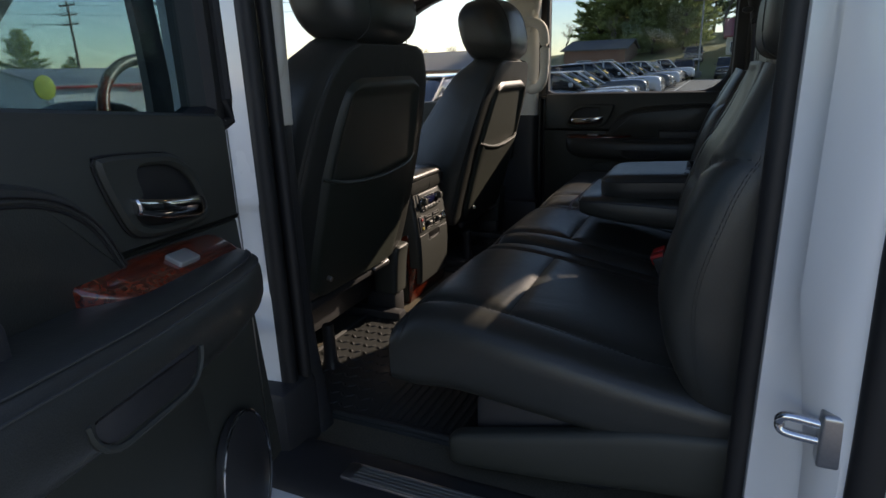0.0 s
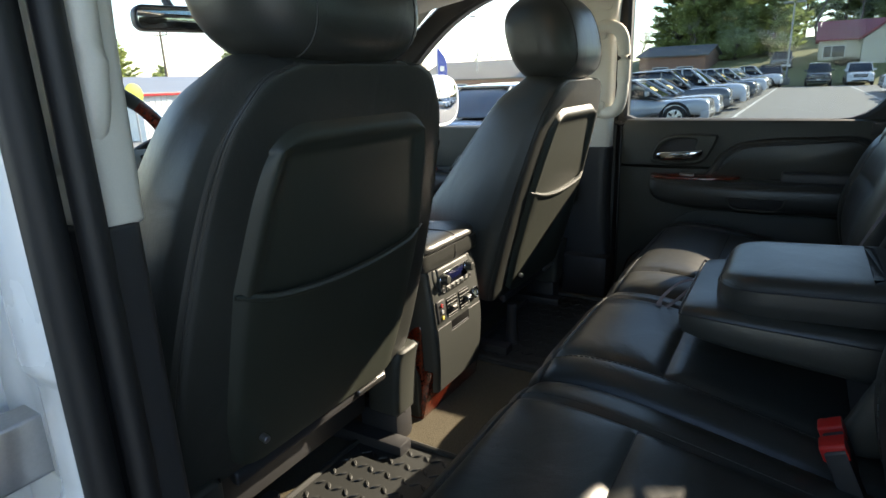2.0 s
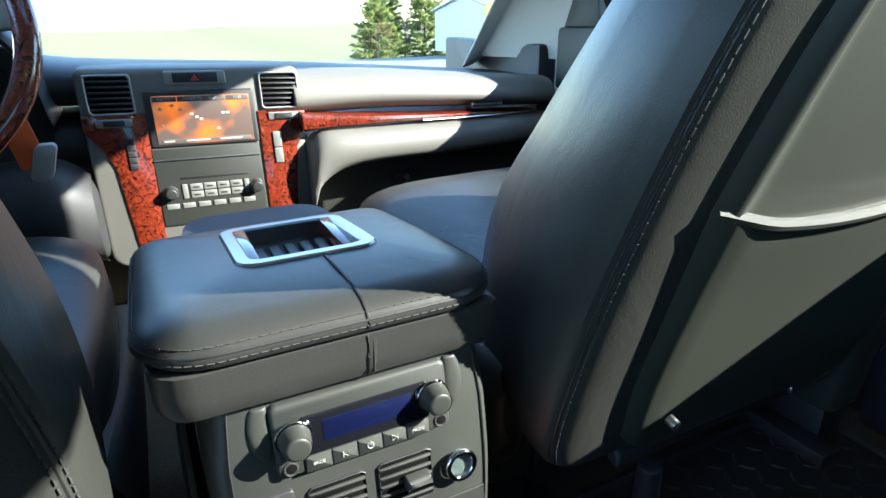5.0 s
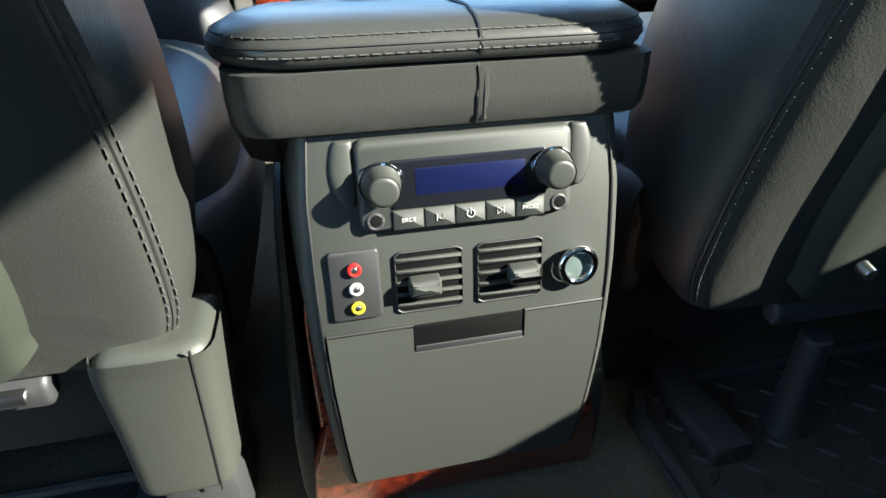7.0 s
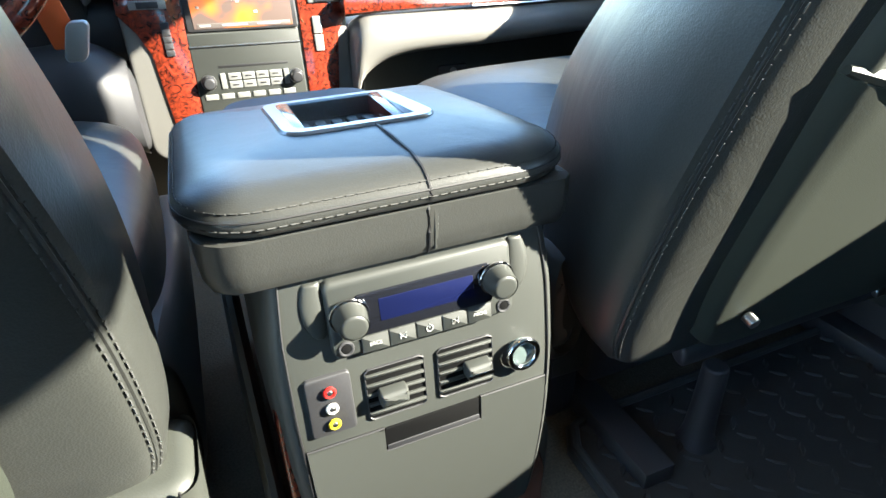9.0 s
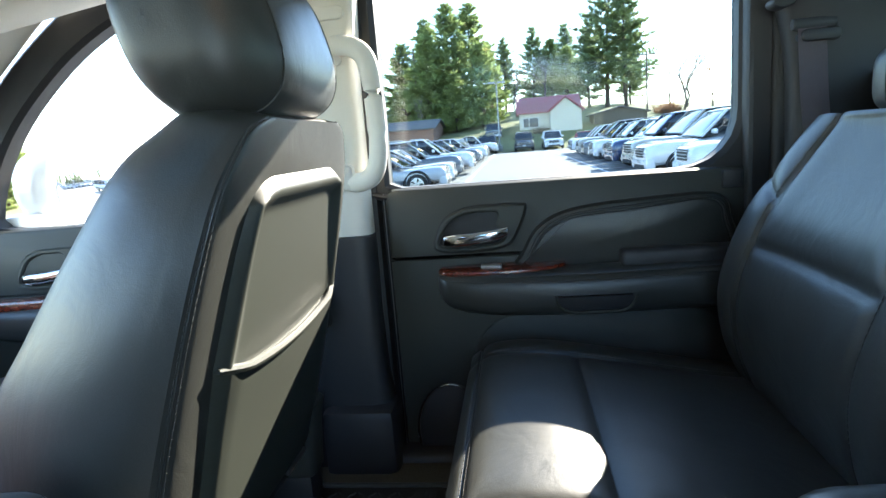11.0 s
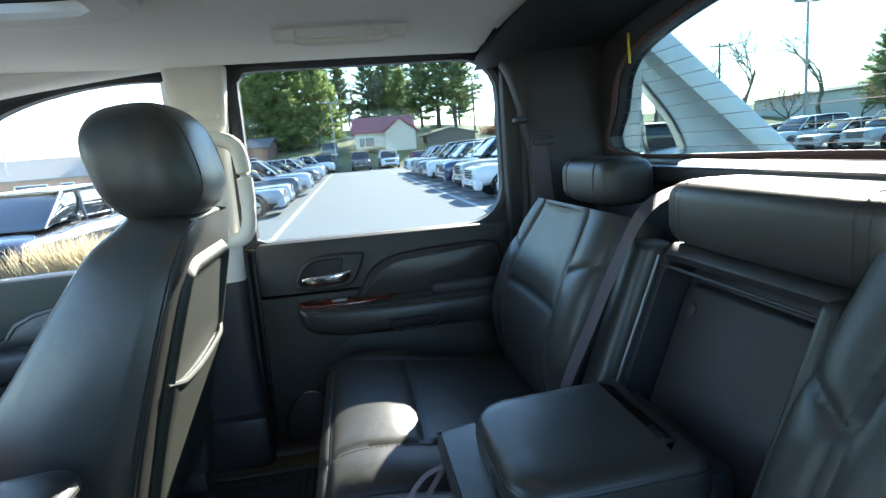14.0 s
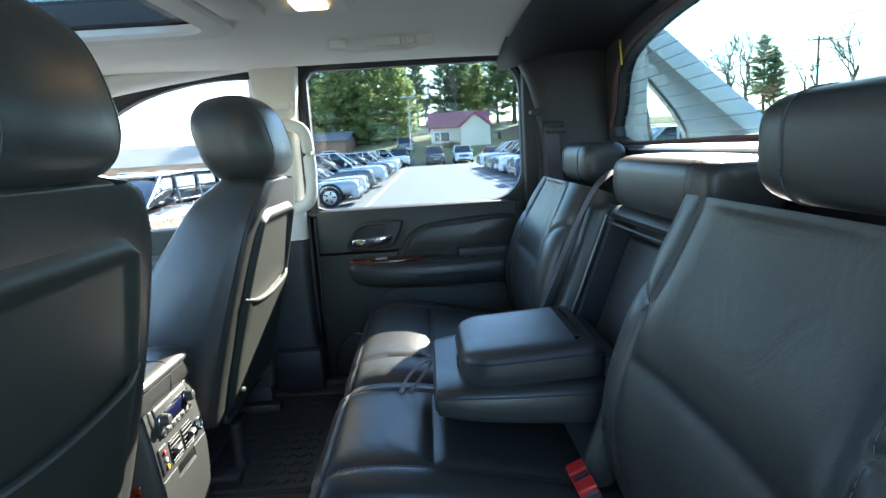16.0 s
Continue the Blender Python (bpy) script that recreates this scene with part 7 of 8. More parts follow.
def parked():
    kinds = {
        "suv_white": vehicle("suv", P_WHITE, "white parked SUV with a dark grille", (4.8, 1.9, 1.78), "suv"),
        "suv_silver": vehicle("suv", P_SILVER, "silver parked SUV in the row", (4.8, 1.9, 1.75), "suv", True),
        "suv_grey": vehicle("suv", P_GREY, "dark grey parked SUV in the row", (4.7, 1.88, 1.72), "suv", True),
        "suv_blue": vehicle("suv", P_BLUE, "dark blue parked SUV in the row", (5.1, 2.0, 1.9), "suv"),
        "suv_tan": vehicle("suv", P_TAN, "pale gold parked SUV in the row", (5.1, 2.0, 1.9), "suv"),
        "sedan_white": vehicle("sedan", P_WHITE, "white parked sedan with sunlit roof", (4.7, 1.82, 1.46), "sedan", True),
        "sedan_silver": vehicle("sedan", P_SILVER, "silver parked sedan in the row", (4.7, 1.82, 1.46), "sedan", True),
        "sedan_red": vehicle("sedan", P_RED, "dark red parked sedan in the row", (4.6, 1.8, 1.45), "sedan"),
        "sedan_blue": vehicle("sedan", P_BLUE, "dark blue parked sedan in the row", (4.6, 1.8, 1.45), "sedan", True),
        "truck_white": vehicle("pickup_truck", P_WHITE, "white parked pickup truck with chrome bumper", (5.5, 2.0, 1.9), "truck"),
        "truck_grey": vehicle("pickup_truck", P_GREY, "dark grey pickup truck parked at the lot's end", (5.4, 1.95, 1.85), "truck"),
        "jeep_black": vehicle("off_roader", P_BLACK, "black off-roader parked at the lot's end", (4.2, 1.85, 1.85), "suv"),
        "van_black": vehicle("minivan", P_BLACK, "black minivan parked beside the grass", (5.1, 1.98, 1.78), "van"),
        "suv_yellow": vehicle("off_roader", P_YELLOW, "yellow boxy off-roader far across the lot", (4.6, 2.0, 1.95), "van"),
    }
    used = set()

    def put(kind, x, y, head, z=0.0):
        m = pose(x, y, z + lot(y), 0, -3.1 if y > 3 and head < 0 else 0, head)
        if kind not in used:
            used.add(kind)
            kinds[kind].matrix_basis = m
            return kinds[kind]
        return copy_thing(kinds[kind], m)
    rnd = random.Random(5)
    left = ["sedan_silver", "sedan_white", "suv_grey", "suv_white", "suv_silver", "sedan_white", "suv_grey", "sedan_silver", "suv_white", "sedan_red", "suv_silver", "suv_white", "sedan_blue", "truck_white"]
    for i, k in enumerate(left):
        put(k, 18.0 + 2.85 * i, 5.1 + rnd.uniform(-0.2, 0.2), -90 + rnd.uniform(-2, 2))
    right = ["suv_white", "suv_white", "suv_tan", "suv_blue", "suv_silver", "suv_white", "suv_grey", "suv_tan", "suv_silver", "suv_white", "suv_white"]
    for i, k in enumerate(right):
        put(k, 14.0 + 2.9 * i, -5.35 + rnd.uniform(-0.25, 0.25), 90 + rnd.uniform(-2, 2))
    for k, x, y in (("truck_grey", 66.5, 3.3), ("jeep_black", 66.2, -0.3), ("suv_white", 66.4, -3.1), ("sedan_red", 66.0, -6.2)):
        put(k, x - 7, y, 180)
    put("truck_grey", 70, 2.9, 180, 1.3)
    put("truck_white", 60, 9.5, 200)
    put("van_black", 12.6, 7.2, 176, -0.15)
    put("suv_white", 15.5, 11.5, 165)
    for i, (k, x, y) in enumerate((("suv_yellow", 47, 27), ("suv_white", 50, 24.5), ("sedan_white", 52, 22), ("sedan_blue", 40, 20), ("truck_white", 55, 31), ("sedan_red", 30, 15.0), ("suv_silver", 45, 30))):
        put(k, x, y, 100 + 20 * (i % 3))
    for i, k in enumerate(("sedan_silver", "sedan_white", "suv_silver", "sedan_silver", "suv_white", "sedan_blue", "sedan_white", "suv_silver", "suv_grey", "sedan_white")):
        put(k, 17 + 2.9 * i, -24 - 2.2 * (i % 2) * 0, 90)
    for i, k in enumerate(("suv_white", "sedan_silver", "suv_grey", "sedan_white", "suv_silver", "sedan_red")):
        put(k, 12 + 3.0 * i, -38, 90)


parked()

# ---- outside: buildings ----
SIDING = material("cream_siding", (0.62, 0.58, 0.48), 0.8, scale=6, grain=0.08)
RED_ROOF = material("red_metal_roof", (0.30, 0.03, 0.05), 0.45, scale=4, grain=0.1)
GREY_ROOF = material("grey_shingles", (0.16, 0.15, 0.14), 0.9, scale=5, grain=0.3)
BRICK = material("brown_brick", (0.24, 0.12, 0.085), 0.9, scale=9, grain=0.4, big=0.6, second=(0.32, 0.19, 0.14))
DARK_WINDOW = material("dark_window", (0.03, 0.035, 0.04), 0.1)
METAL_GREY = material("galvanised_steel", (0.35, 0.36, 0.37), 0.5, 0.6)
TIMBER = material("weathered_timber", (0.16, 0.13, 0.10), 0.9, scale=4, grain=0.3)
WHITE_SIDING = material("white_metal_siding", (0.7, 0.71, 0.7), 0.6, scale=2, grain=0.06)
SIGN_RED = material("sign_red", (0.5, 0.02, 0.02), 0.5)


def gable_house(name, x0, x1, y0, y1, z0, eave, ridge, along, wall, roof, label, windows=()):
    """A house with a pitched roof; the ridge runs along x or y."""
    t = thing(name, ((x0 + x1) / 2, (y0 + y1) / 2, z0), label, "building")
    bm = bmesh.new()
    if along == "y":
        prof = [(x0, z0), (x1, z0), (x1, eave), ((x0 + x1) / 2, ridge), (x0, eave)]
        a, b = [bm.verts.new((p, y0, q)) for p, q in prof], [bm.verts.new((p, y1, q)) for p, q in prof]
    else:
        prof = [(y0, z0), (y1, z0), (y1, eave), ((y0 + y1) / 2, ridge), (y0, eave)]
        a, b = [bm.verts.new((x0, p, q)) for p, q in prof], [bm.verts.new((x1, p, q)) for p, q in prof]
    bm.faces.new(a), bm.faces.new(b)
    for i in range(5):
        bm.faces.new((a[i], a[(i + 1) % 5], b[(i + 1) % 5], b[i]))
    part("wall", bm, wall, t, smooth=False)
    o = 0.35
    for s in (-1, 1):
        bm = bmesh.new()
        if along == "y":
            m, e = (x0 + x1) / 2, (x1 if s > 0 else x0) + s * o
            q = [(m, y0 - o, ridge + 0.05), (m, y1 + o, ridge + 0.05), (e, y1 + o, eave - 0.12), (e, y0 - o, eave - 0.12)]
        else:
            m, e = (y0 + y1) / 2, (y1 if s > 0 else y0) + s * o
            q = [(x0 - o, m, ridge + 0.05), (x1 + o, m, ridge + 0.05), (x1 + o, e, eave - 0.12), (x0 - o, e, eave - 0.12)]
        lo, hi = [bm.verts.new(p) for p in q], [bm.verts.new((p[0], p[1], p[2] + 0.15)) for p in q]
        bm.faces.new(lo), bm.faces.new(hi)
        for i in range(4):
            bm.faces.new((lo[i], lo[(i + 1) % 4], hi[(i + 1) % 4], hi[i]))
        rf = part("roof", bm, roof, t, smooth=False)
        if roof is RED_ROOF:
            for k in range(14):
                f = (k + 0.5) / 14
                p0, p1 = Vector(q[0]).lerp(Vector(q[1]), f), Vector(q[3]).lerp(Vector(q[2]), f)
                part("seam", tube([p0 + Vector((0, 0, 0.17)), p1 + Vector((0, 0, 0.17))], 0.03, 4), RED_ROOF, rf)
    for axis, c, u0, u1, w0, w1 in windows:
        put = (lambda u, w, o, c=c: Vector((c - o, u, w))) if axis == "x" else (lambda u, w, o, c=c: Vector((u, c - o, w)))
        wn_ = part("window", frame_plate(resample(rr(u0 - 0.08, w0 - 0.08, u1 + 0.08, w1 + 0.08, 0.01), 32), resample(rr(u0, w0, u1, w1, 0.01), 32), -0.05, 0.05, put, 0.01), WHITE_SIDING, t)
        part("pane", plate(rr(u0, w0, u1, w1, 0.01), -0.04, 0.01, put, 0.005), DARK_WINDOW, wn_)
    return t


gable_house("house", 70.0, 76.0, -7.0, -0.2, 1.4, 4.0, 5.7, "y", SIDING, RED_ROOF, "small cream house with a red metal roof", [("x", 70.0, -2.3, -1.3, 2.4, 3.4), ("x", 70.0, -1.2, -0.6, 2.4, 3.4)])
gable_house("house_gable", 68.6, 72.0, -7.1, -3.6, 1.4, 3.9, 5.3, "x", SIDING, RED_ROOF, "cream gabled front of the small house", [])
gable_house("shop_building", 64, 76, 23, 43, -1.9, 1.6, 3.6, "y", BRICK, GREY_ROOF, "long brown brick shop with grey roof", [("x", 64, 24.5, 26.5, -0.7, 1.0), ("x", 64, 28.5, 29.7, -1.2, 1.0), ("x", 64, 31, 34, -0.7, 1.0), ("x", 64, 36, 38.5, -0.7, 1.0)])
gable_house("brick_building", 68, 80, 9.8, 16.5, -0.4, 3.2, 4.2, "y", BRICK, GREY_ROOF, "brown brick building with low roof", [("x", 68, 11, 12.5, 0.6, 2.0), ("x", 68, 13.5, 15, 0.6, 2.0)])
gable_house("flat_warehouse", 92, 110, 10, 20, 1.5, 7.0, 7.6, "y", WHITE_SIDING, GREY_ROOF, "pale warehouse behind the brick building", [])
gable_house("far_building", 58, 84, -88, -62, 1.0, 5.0, 6.0, "x", WHITE_SIDING, GREY_ROOF, "pale low building far behind the lot", [("x", 58, -84 + 4 * 0, -82, 2, 3.4), ("x", 58, -78, -75, 2, 3.4), ("x", 58, -70, -67, 2, 3.4)])
gable_house("shed", 70, 74, -14.5, -8.6, 1.6, 3.2, 3.8, "x", TIMBER, GREY_ROOF, "grey timber shed beside the house", [])


def garage():
    t = gable_house("workshop", 28, 44, 46, 58, -2.4, 1.4, 2.6, "x", WHITE_SIDING, METAL_GREY, "white metal workshop with red trim and lettering", [])
    part("red_trim", box(27.6, 44.4, 45.58, 45.70, 1.16, 1.34, 0.01), SIGN_RED, t)
    for i in range(30):
        part("rib", box(28.2 + 0.53 * i, 28.26 + 0.53 * i, 45.96, 46.0, -2.4, 1.2, 0), WHITE_SIDING, t)
    part("door", plate(rr(36.5, -2.3, 40.0, 0.5, 0.02), -0.02, 0.06, lambda a, b, o: Vector((a, 46 - o, b)), 0.02), METAL_GREY, t)
    turn = Matrix.Rotation(radians(90), 4, "X")
    lettering(t, "GARAGE", Vector((36.0, 45.9, 0.95)), 0.8, SIGN_RED, turn, "sign_letters")
    lettering(t, "MUFFLERS", Vector((40.8, 45.9, 0.15)), 0.75, SIGN_RED, turn, "sign_letters")
    s = thing("sign_pole", (26.2, 44, -2.3), "round yellow-green sign on a post", "sign")
    part("post", tube([(26.2, 44, -2.3), (26.2, 44, 0.8)], 0.07, 8), METAL_GREY, s)
    part("disc", plate(oval(26.2, 1.3, 0.75, 0.85, 28), 0, 0.1, lambda a, b, o: Vector((a, 44 - o, b)), 0.02), material("sign_green", (0.45, 0.5, 0.06), 0.5), s)


garage()


def pole(name, x, y, z0, h, label, lamps=0, arms=0, r=0.09, mat=None):
    t = thing(name, (x, y, z0), label, "street lamp" if lamps else "utility pole", "poles")
    part("post", tube([(x, y, z0), (x, y, z0 + h / 2), (x, y, z0 + h)], [r, r * 0.85, r * 0.7], 10), mat or METAL_GREY, t)
    if lamps:
        part("base", box(x - 0.3, x + 0.3, y - 0.3, y + 0.3, z0, z0 + 0.7, 0.05), CONCRETE, t)
        for s in ((-1, 1) if lamps > 1 else (1,)):
            hd = part("lamp_head", box(x - 0.25, x + 0.25, y + min(0.1 * s, 0.85 * s), y + max(0.1 * s, 0.85 * s), z0 + h - 0.05, z0 + h + 0.12, 0.04), METAL_GREY, t)
    for k in range(arms):
        part("crossarm", box(x - 0.06, x + 0.06, y - 1.2, y + 1.2, z0 + h - 0.5 - 0.9 * k, z0 + h - 0.36 - 0.9 * k, 0.02), TIMBER, t)
        for dy in (-1.1, -0.5, 0.5, 1.1):
            part("insulator", tube([(x, y + dy, z0 + h - 0.36 - 0.9 * k), (x, y + dy, z0 + h - 0.15 - 0.9 * k)], 0.05, 6), DARK_WINDOW, t)
    return t


pole("lot_lamp", 60.8, 2.1, 0.0, 6.9, "grey twin-headed lot lamp by the kerb", 2)
pole("lot_lamp", 34.0, -28.6, 0.0, 8.9, "tall grey lot lamp behind the truck", 2, r=0.11)
pole("lot_lamp", 34, 40.1, -2.0, 9.2, "tall grey lot lamp ahead of the truck", 2)
pole("lot_lamp", 66, 35.5, -1.8, 10.6, "grey lot lamp near the brick shop", 1)
pole("lot_lamp", 70, 26.4, -1.3, 7.6, "grey lot lamp beyond the parked cars", 1)
pole("utility_pole", 41, 60.8, -3.0, 12.5, "dark wooden utility pole with crossarms", 0, 3, 0.16, TIMBER)
pole("utility_pole", 43, 80, -5.3, 13.0, "wooden utility pole by the road", 0, 2, 0.15, TIMBER)
pole("utility_pole", 82, 13.5, 1.0, 13.0, "wooden utility pole behind the buildings", 0, 1, 0.15, TIMBER)
pole("utility_pole", 86, -18.0, 2.5, 9.0, "wooden utility pole on the grassy bank", 0, 1, 0.15, TIMBER)
pole("utility_pole", 60, -40, 0.5, 10.0, "wooden utility pole behind the lot", 0, 1, 0.15, TIMBER)


def wires():
    t = thing("power_lines", (60, 0, 8), "thin black power lines strung between poles", "power line")
    for (a, b, sag) in (((86, -18, 11.2), (82, 13.5, 13.6), 0.8), ((86, -17, 10.6), (82, 14.5, 13.0), 0.8), ((82, 13.5, 13.6), (41, 60.8, 9.1), 1.5), ((82, 14.5, 12.6), (41, 61.3, 8.2), 1.5), ((41, 60.8, 9.1), (43, 80, 7.4), 1.0), ((86, -18, 11.2), (60, -40, 10.2), 0.8), ((86, -18, 10.4), (60, -40, 9.4), 0.8), ((60, -40, 10.2), (20, -75, 10), 1.2), ((60, -40, 9.2), (20, -75, 9), 1.2), ((41, 60.8, 8.2), (-30, 62, 10), 1.5), ((41, 60.8, 7.3), (-30, 62, 9), 1.5)):
        a, b = Vector(a), Vector(b)
        part("wire", tube([a.lerp(b, i / 12) - Vector((0, 0, sag * 4 * (i / 12) * (1 - i / 12))) for i in range(13)], 0.022, 4), RUBBER, t)


wires()


def feather_flag(x, y, z0, h):
    t = thing("feather_flag", (x, y, z0), "blue and white feather flag by the lot", "flag")
    part("mast", tube([(x, y, z0), (x, y, z0 + h)], 0.03, 6), METAL_GREY, t)
    part("cloth", plate(resample(smooth_outline([(0.02, h * 0.25), (0.02, h), (-0.3, h * 0.97), (-0.62, h * 0.85), (-0.66, h * 0.5), (-0.62, h * 0.25)]), 40), -0.01, 0.01, lambda a, b, o: Vector((x + o, y + a, z0 + b)), 0.003), material("flag_blue", (0.03, 0.06, 0.35), 0.7), t)
    for k in range(4):
        part("text_bar", plate(rr(-0.48, h * (0.36 + 0.12 * k), -0.18, h * (0.43 + 0.12 * k), 0.02), -0.014, 0.014, lambda a, b, o: Vector((x + o, y + a, z0 + b)), 0.002), WHITE_SIDING, t)


feather_flag(38, -12.5, 0.0, 4.0)
feather_flag(31, 20, lot(20), 4.2)

# ---- outside: trees and shrubs ----
BARK = material("bark", (0.11, 0.085, 0.065), 0.95, scale=6, grain=0.4)
BARK_GREY = material("grey_bark", (0.20, 0.17, 0.15), 0.95, scale=6, grain=0.3)
PINE = material("pine_needles", (0.25, 0.31, 0.11), 0.85, scale=1.2, grain=0.5, big=0.4, second=(0.38, 0.42, 0.16), spec=0.15)
PINE_DARK = material("spruce_needles", (0.20, 0.26, 0.12), 0.85, scale=1.2, grain=0.5, big=0.4, second=(0.29, 0.34, 0.16), spec=0.15)
BUDS = material("budding_twigs", (0.22, 0.13, 0.08), 0.9, scale=2, grain=0.4, second=(0.30, 0.16, 0.09))
STRAW = material("straw_grass", (0.50, 0.40, 0.24), 0.9, scale=20, grain=0.3)


def translucent(m, share=0.6):
    """Lets light through thin leaves and needles."""
    n, l = m.node_tree.nodes, m.node_tree.links
    b, tr, mx = n["Principled BSDF"], n.new("ShaderNodeBsdfTranslucent"), n.new("ShaderNodeMixShader")
    l.new(b.inputs["Base Color"].links[0].from_socket, tr.inputs["Color"])
    mx.inputs[0].default_value = share
    l.new(b.outputs[0], mx.inputs[1])
    l.new(tr.outputs[0], mx.inputs[2])
    l.new(mx.outputs[0], n["Material Output"].inputs["Surface"])


for leaf in (PINE, PINE_DARK, BUDS, STRAW):
    translucent(leaf)


def pine(h, spread, seed, needles, bare=0.18, dense=1.0):
    """A pine: tapered trunk, whorls of limbs, sprays of needles with gaps between them."""
    rnd = random.Random(seed)
    t = thing("pine_tree", (0, 0, 0), "tall green pine with layered branches and gaps", "tree", "pines")
    part("trunk", tube([(0.15 * math.sin(k), 0.12 * math.cos(k * 1.7), h * k / 8) for k in range(9)], [0.30 * (1 - k / 8.6) * h / 15 + 0.02 for k in range(9)], 8), BARK, t)
    limbs, verts, faces = bmesh.new(), [], []
    z = h * bare
    while z < h * 0.985:
        f = (z - h * bare) / (h * (1 - bare))
        reach = spread * (0.35 + 0.65 * math.sin(math.pi * min(0.18 + 0.60 * f + 0.2, 1)) ** 0.8) * (1 - f) ** 0.55 + 0.25
        n = rnd.randint(4, 6)
        a0 = rnd.uniform(0, 6.28)
        for k in range(n):
            a = a0 + 6.28 * k / n + rnd.uniform(-0.35, 0.35)
            ln = reach * rnd.uniform(0.55, 1.12)
            rise = rnd.uniform(-0.05, 0.35) + 0.5 * f
            p0, d = Vector((0, 0, z + rnd.uniform(-0.2, 0.2))), Vector((math.cos(a), math.sin(a), rise))
            tip = p0 + d * ln - Vector((0, 0, 0.08 * ln * ln * (1 - f) * 0.3))
            tube([p0, p0.lerp(tip, 0.5) + Vector((0, 0, 0.05 * ln)), tip], [0.05, 0.03, 0.01], 4, bm=limbs)
            m = max(4, int(ln * 9 * dense))
            for j in range(m):
                q = p0.lerp(tip, 0.25 + 0.78 * (j + rnd.random()) / m) + Vector((rnd.gauss(0, 0.16), rnd.gauss(0, 0.16), rnd.gauss(0.05, 0.11)))
                for _ in range(5):
                    dv = Vector((rnd.gauss(0, 1), rnd.gauss(0, 1), rnd.gauss(0.35, 0.6)))
                    dv = (dv.normalized() + d * 0.4) * rnd.uniform(0.32, 0.68)
                    sv = dv.cross(Vector((rnd.gauss(0, 1), rnd.gauss(0, 1), rnd.gauss(0, 1)))).normalized() * rnd.uniform(0.07, 0.14)
                    b = len(verts)
                    verts.extend((q - sv, q + sv, q + dv))
                    faces.append((b, b + 1, b + 2))
        z += h * 0.035 * rnd.uniform(0.7, 1.25)
    part("limbs", limbs, BARK, t)
    me = bpy.data.meshes.new("crown")
    me.from_pydata(verts, [], faces)
    me.materials.append(needles)
    c = new("crown", me)
    c.parent = t
    return t


def bare_tree(h, seed, bark, label="bare grey tree with fine twigs", buds=None):
    rnd = random.Random(seed)
    t = thing("bare_tree", (0, 0, 0), label, "tree", "bare trees")
    bm, verts, faces = bmesh.new(), [], []

    def grow(p, d, ln, r, depth):
        q = p + d * ln
        mid = p.lerp(q, 0.5) + Vector((rnd.gauss(0, 0.05), rnd.gauss(0, 0.05), 0)) * ln
        tube([p, mid, q], [r, r * 0.85, r * 0.68], 6 if depth < 2 else 3, bm=bm)
        if depth >= 5:
            if buds:
                for _ in range(3):
                    c = q + Vector((rnd.gauss(0, 0.15), rnd.gauss(0, 0.15), rnd.gauss(0, 0.15)))
                    b = len(verts)
                    verts.extend(c + Vector((rnd.gauss(0, 0.09), rnd.gauss(0, 0.09), rnd.gauss(0, 0.09))) for _ in range(3))
                    faces.append((b, b + 1, b + 2))
            return
        for _ in range(2 if depth == 0 else rnd.choice((2, 3, 3))):
            nd = (d + Vector((rnd.gauss(0, 0.42), rnd.gauss(0, 0.42), rnd.gauss(0.06, 0.22)))).normalized()
            grow(p.lerp(q, rnd.uniform(0.6, 1.0)), nd, ln * rnd.uniform(0.6, 0.85), r * 0.58, depth + 1)
    grow(Vector((0, 0, 0)), Vector((0, 0, 1)), h * 0.3, 0.02 * h, 0)
    part("branches", bm, bark, t)
    if buds:
        me = bpy.data.meshes.new("buds")
        me.from_pydata(verts, [], faces)
        me.materials.append(buds)
        ob = new("buds", me)
        ob.parent = t
    return t


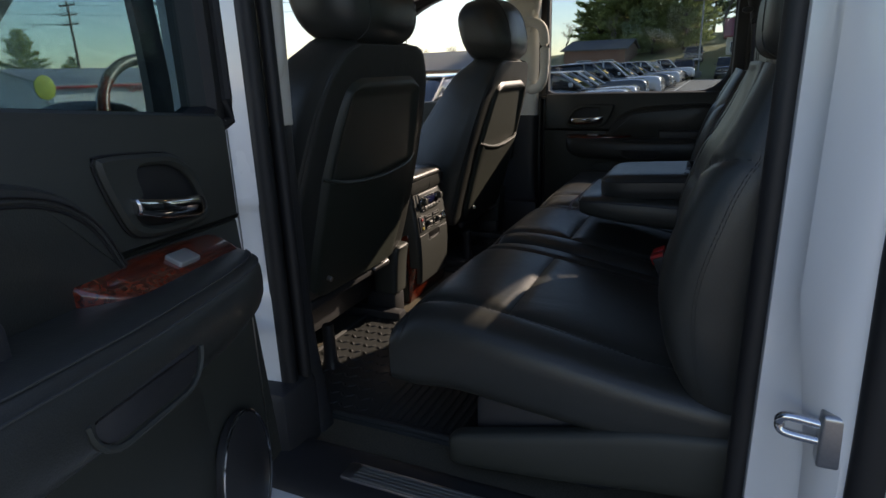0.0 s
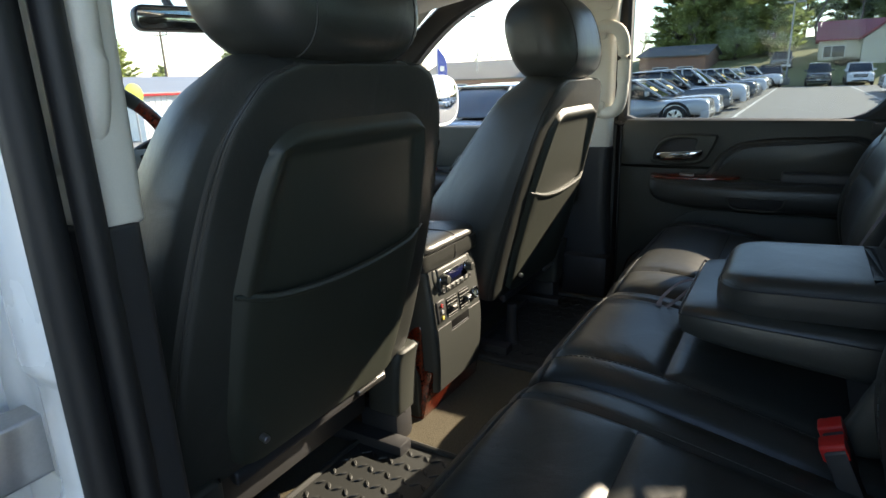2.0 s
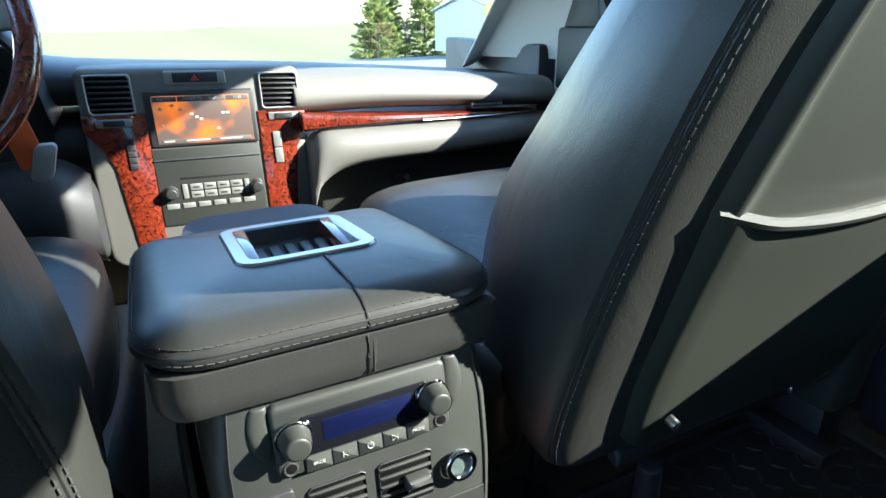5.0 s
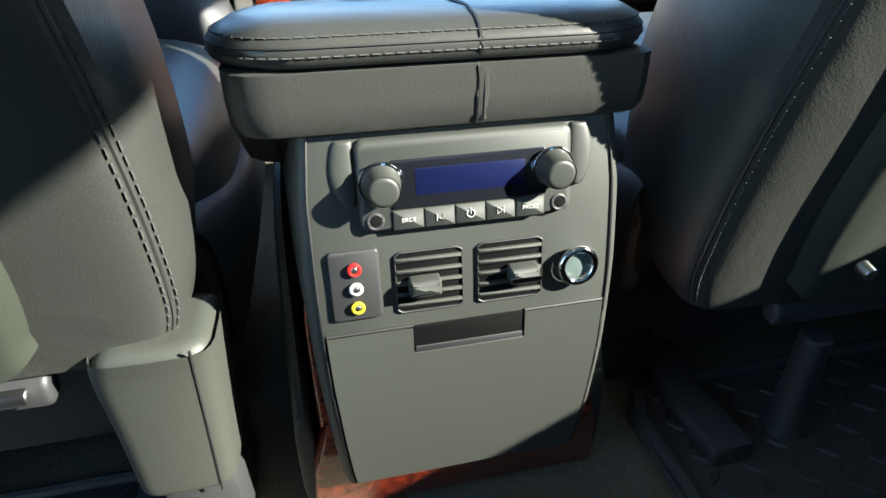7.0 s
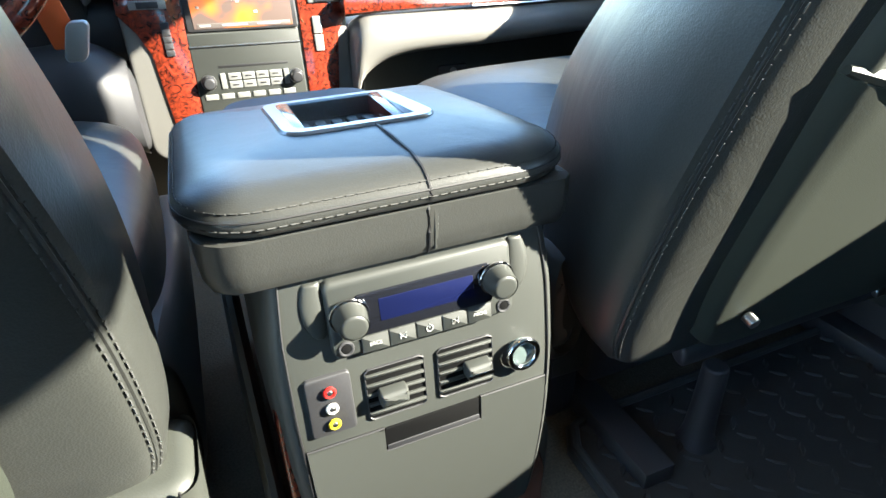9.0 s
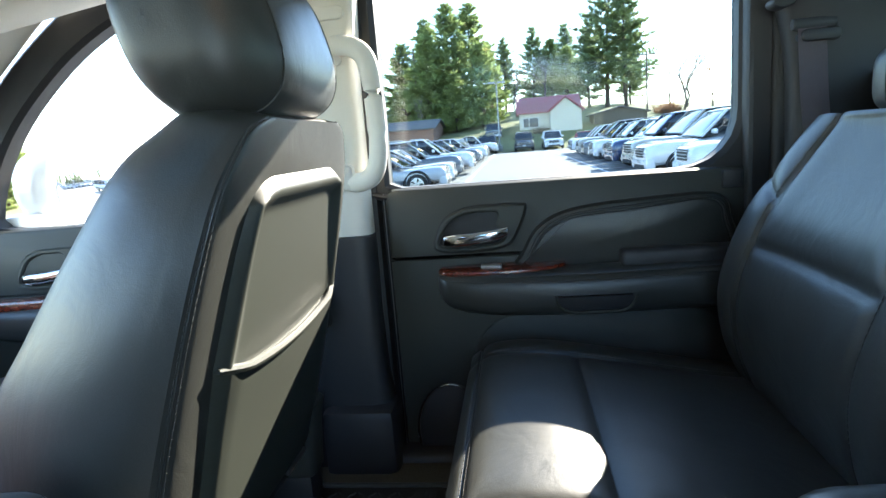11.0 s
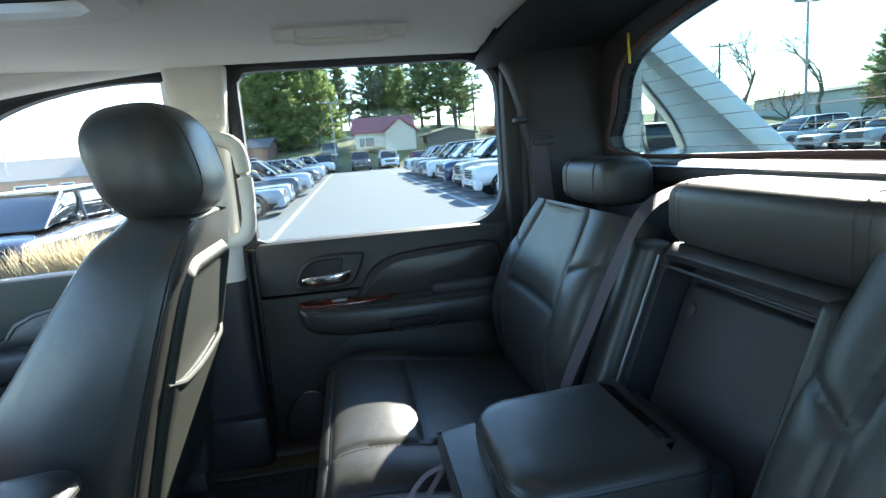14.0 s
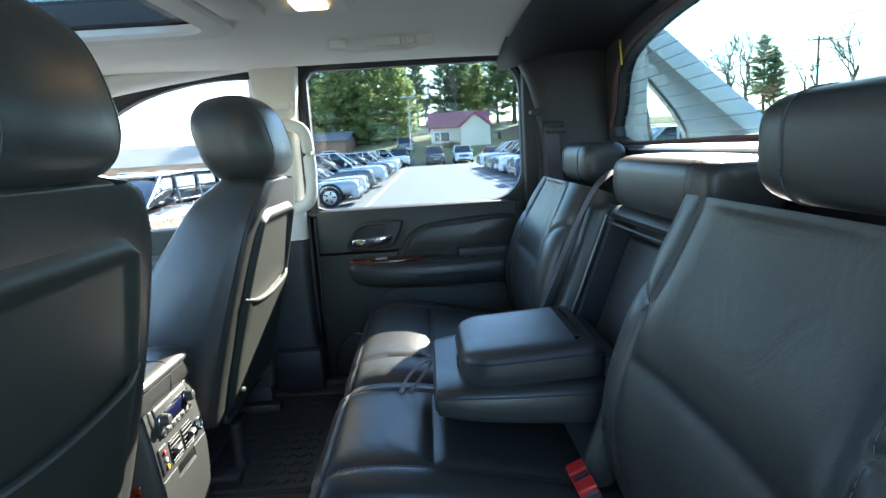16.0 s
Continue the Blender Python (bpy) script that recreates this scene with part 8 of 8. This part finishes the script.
def woods():
    pines = [pine(17, 5.2, 11, PINE, 0.06), pine(17.5, 5.0, 12, PINE_DARK, 0.22, 0.8), pine(13, 4.4, 13, PINE, 0.05), pine(15, 3.8, 14, PINE_DARK, 0.12, 0.85)]
    bares = [bare_tree(11, 21, BARK_GREY), bare_tree(9, 22, BARK, "bare brown tree with russet buds", BUDS), bare_tree(12, 23, BARK_GREY)]
    used = set()
    rnd = random.Random(9)

    def put(kind, x, y, s=1.0):
        m = pose(x, y, land(x, y) - 0.15, 0, 0, rnd.uniform(0, 360)) @ Matrix.Scale(s, 4)
        key = id(kind)
        if key not in used:
            used.add(key)
            kind.matrix_basis = m
            return
        o = copy_thing(kind, m)
        o.scale = (s, s, s)
    # the near pines either side of the red-roofed house
    for k, x, y, s in ((0, 84, 9.0, 1.0), (0, 88, 6.2, 1.0), (2, 81, 11.5, 1.0), (2, 80, 4.4, 0.85), (0, 92, 13, 0.95), (2, 90, 16.5, 1.0), (2, 79, 8.0, 0.6), (1, 94, -14.0, 1.12), (1, 92, -16.2, 0.98), (3, 97, -11.5, 0.85), (3, 104, 1.5, 0.8), (3, 106, -3.5, 0.9), (2, 108, -6.5, 0.9), (3, 112, 4.5, 0.85), (2, 103, -8.8, 0.75), (3, 108, -20, 0.75), (3, 112, -9.5, 0.95)):
        put(pines[k], x, y, s)
    for k, x, y, s in ((0, 98, 0.0, 1.0), (2, 100, -5, 0.95), (1, 84, -20.5, 0.9), (0, 88, -23.5, 1.0), (2, 96, -26, 0.95), (1, 79, 3.0, 0.45), (1, 80, -1.8, 0.35), (0, 78, 12.8, 0.6), (1, 90, -28, 0.95), (0, 104, 2.5, 0.9), (1, 71, 34, 0.45), (0, 66, 45, 0.6)):
        put(bares[k], x, y, s)
    # behind the truck on the right
    for k, x, y, s in ((1, 62, -70, 0.75), (3, 58, -72, 0.8), (3, 54, -74, 0.75), (1, 48, -78, 0.7), (2, 44, -76, 0.7), (3, 40, -80, 0.8), (1, 60, -61, 0.62), (1, 56, -62, 0.58), (3, 63, -64, 0.6), (1, 108, -62, 0.75), (3, 103, -61, 0.7)):
        put(pines[k], x, y, s)
    for k, x, y, s in ((0, 62, -31, 1.3), (2, 66, -36, 1.35), (0, 60, -43, 1.4), (1, 58, -47, 0.8), (1, 62, -50, 0.8), (2, 66, -58, 1.35), (1, 56, -54, 0.7), (0, 44, -62, 0.9), (1, 50, -58, 0.7), (1, 74, -44, 0.8), (1, 70, -40, 0.75), (0, 90, -60, 1.15), (2, 96, -62, 1.1), (1, 84, -59, 0.9), (1, 99, -58, 0.8), (0, 120, -62, 1.4)):
        put(bares[k], x, y, s)
    # ahead of the truck, past the workshop
    for i in range(22):
        put(pines[rnd.choice((2, 3, 0))] if i % 3 else bares[rnd.choice((0, 1))], 34 + i * 2.9 + rnd.uniform(-1, 1), 92 + rnd.uniform(-8, 14) - i * 0.6, rnd.uniform(0.75, 0.98))
    for i in range(14):
        put(bares[i % 3], 90 + rnd.uniform(0, 25), 20 + i * 4.5 + rnd.uniform(-2, 2), rnd.uniform(0.6, 0.8))


woods()


def shrub(name, x, y, z, w, h, mat, label, n=500, seed=3):
    rnd = random.Random(seed)
    verts, faces = [], []
    for _ in range(n):
        a, r = rnd.uniform(0, 6.28), w * math.sqrt(rnd.random())
        p = Vector((x + r * math.cos(a), y + r * math.sin(a), z))
        d = Vector((rnd.gauss(0, 0.22) + math.cos(a) * r / w * 0.5, rnd.gauss(0, 0.22) + math.sin(a) * r / w * 0.5, 1)).normalized() * h * rnd.uniform(0.5, 1.05)
        s = Vector((-math.sin(a), math.cos(a), 0)) * 0.012 * (1 + h)
        b = len(verts)
        verts.extend((p - s, p + s, p + d * 0.6 + s * 0.7, p + d))
        faces.append((b, b + 1, b + 2, b + 3))
    me = bpy.data.meshes.new(name)
    me.from_pydata(verts, [], faces)
    me.materials.append(mat)
    return tagged(new(name, me), label, "shrub")


for i in range(5):
    shrub("ornamental_grass", 9.5 + 0.25 * i, 4.4 + 0.62 * i, lot(4.4 + 0.62 * i), 0.48, 0.82, STRAW, "dry straw-coloured ornamental grass by the kerb", 600, 30 + i)
shrub("bush", 69.0, -2.4, 1.3, 0.9, 1.3, BARK, "small dark bush before the house", 500, 41)
shrub("bush", 83, -20.0, 2.6, 1.6, 2.2, BUDS, "russet bush on the bank", 700, 42)
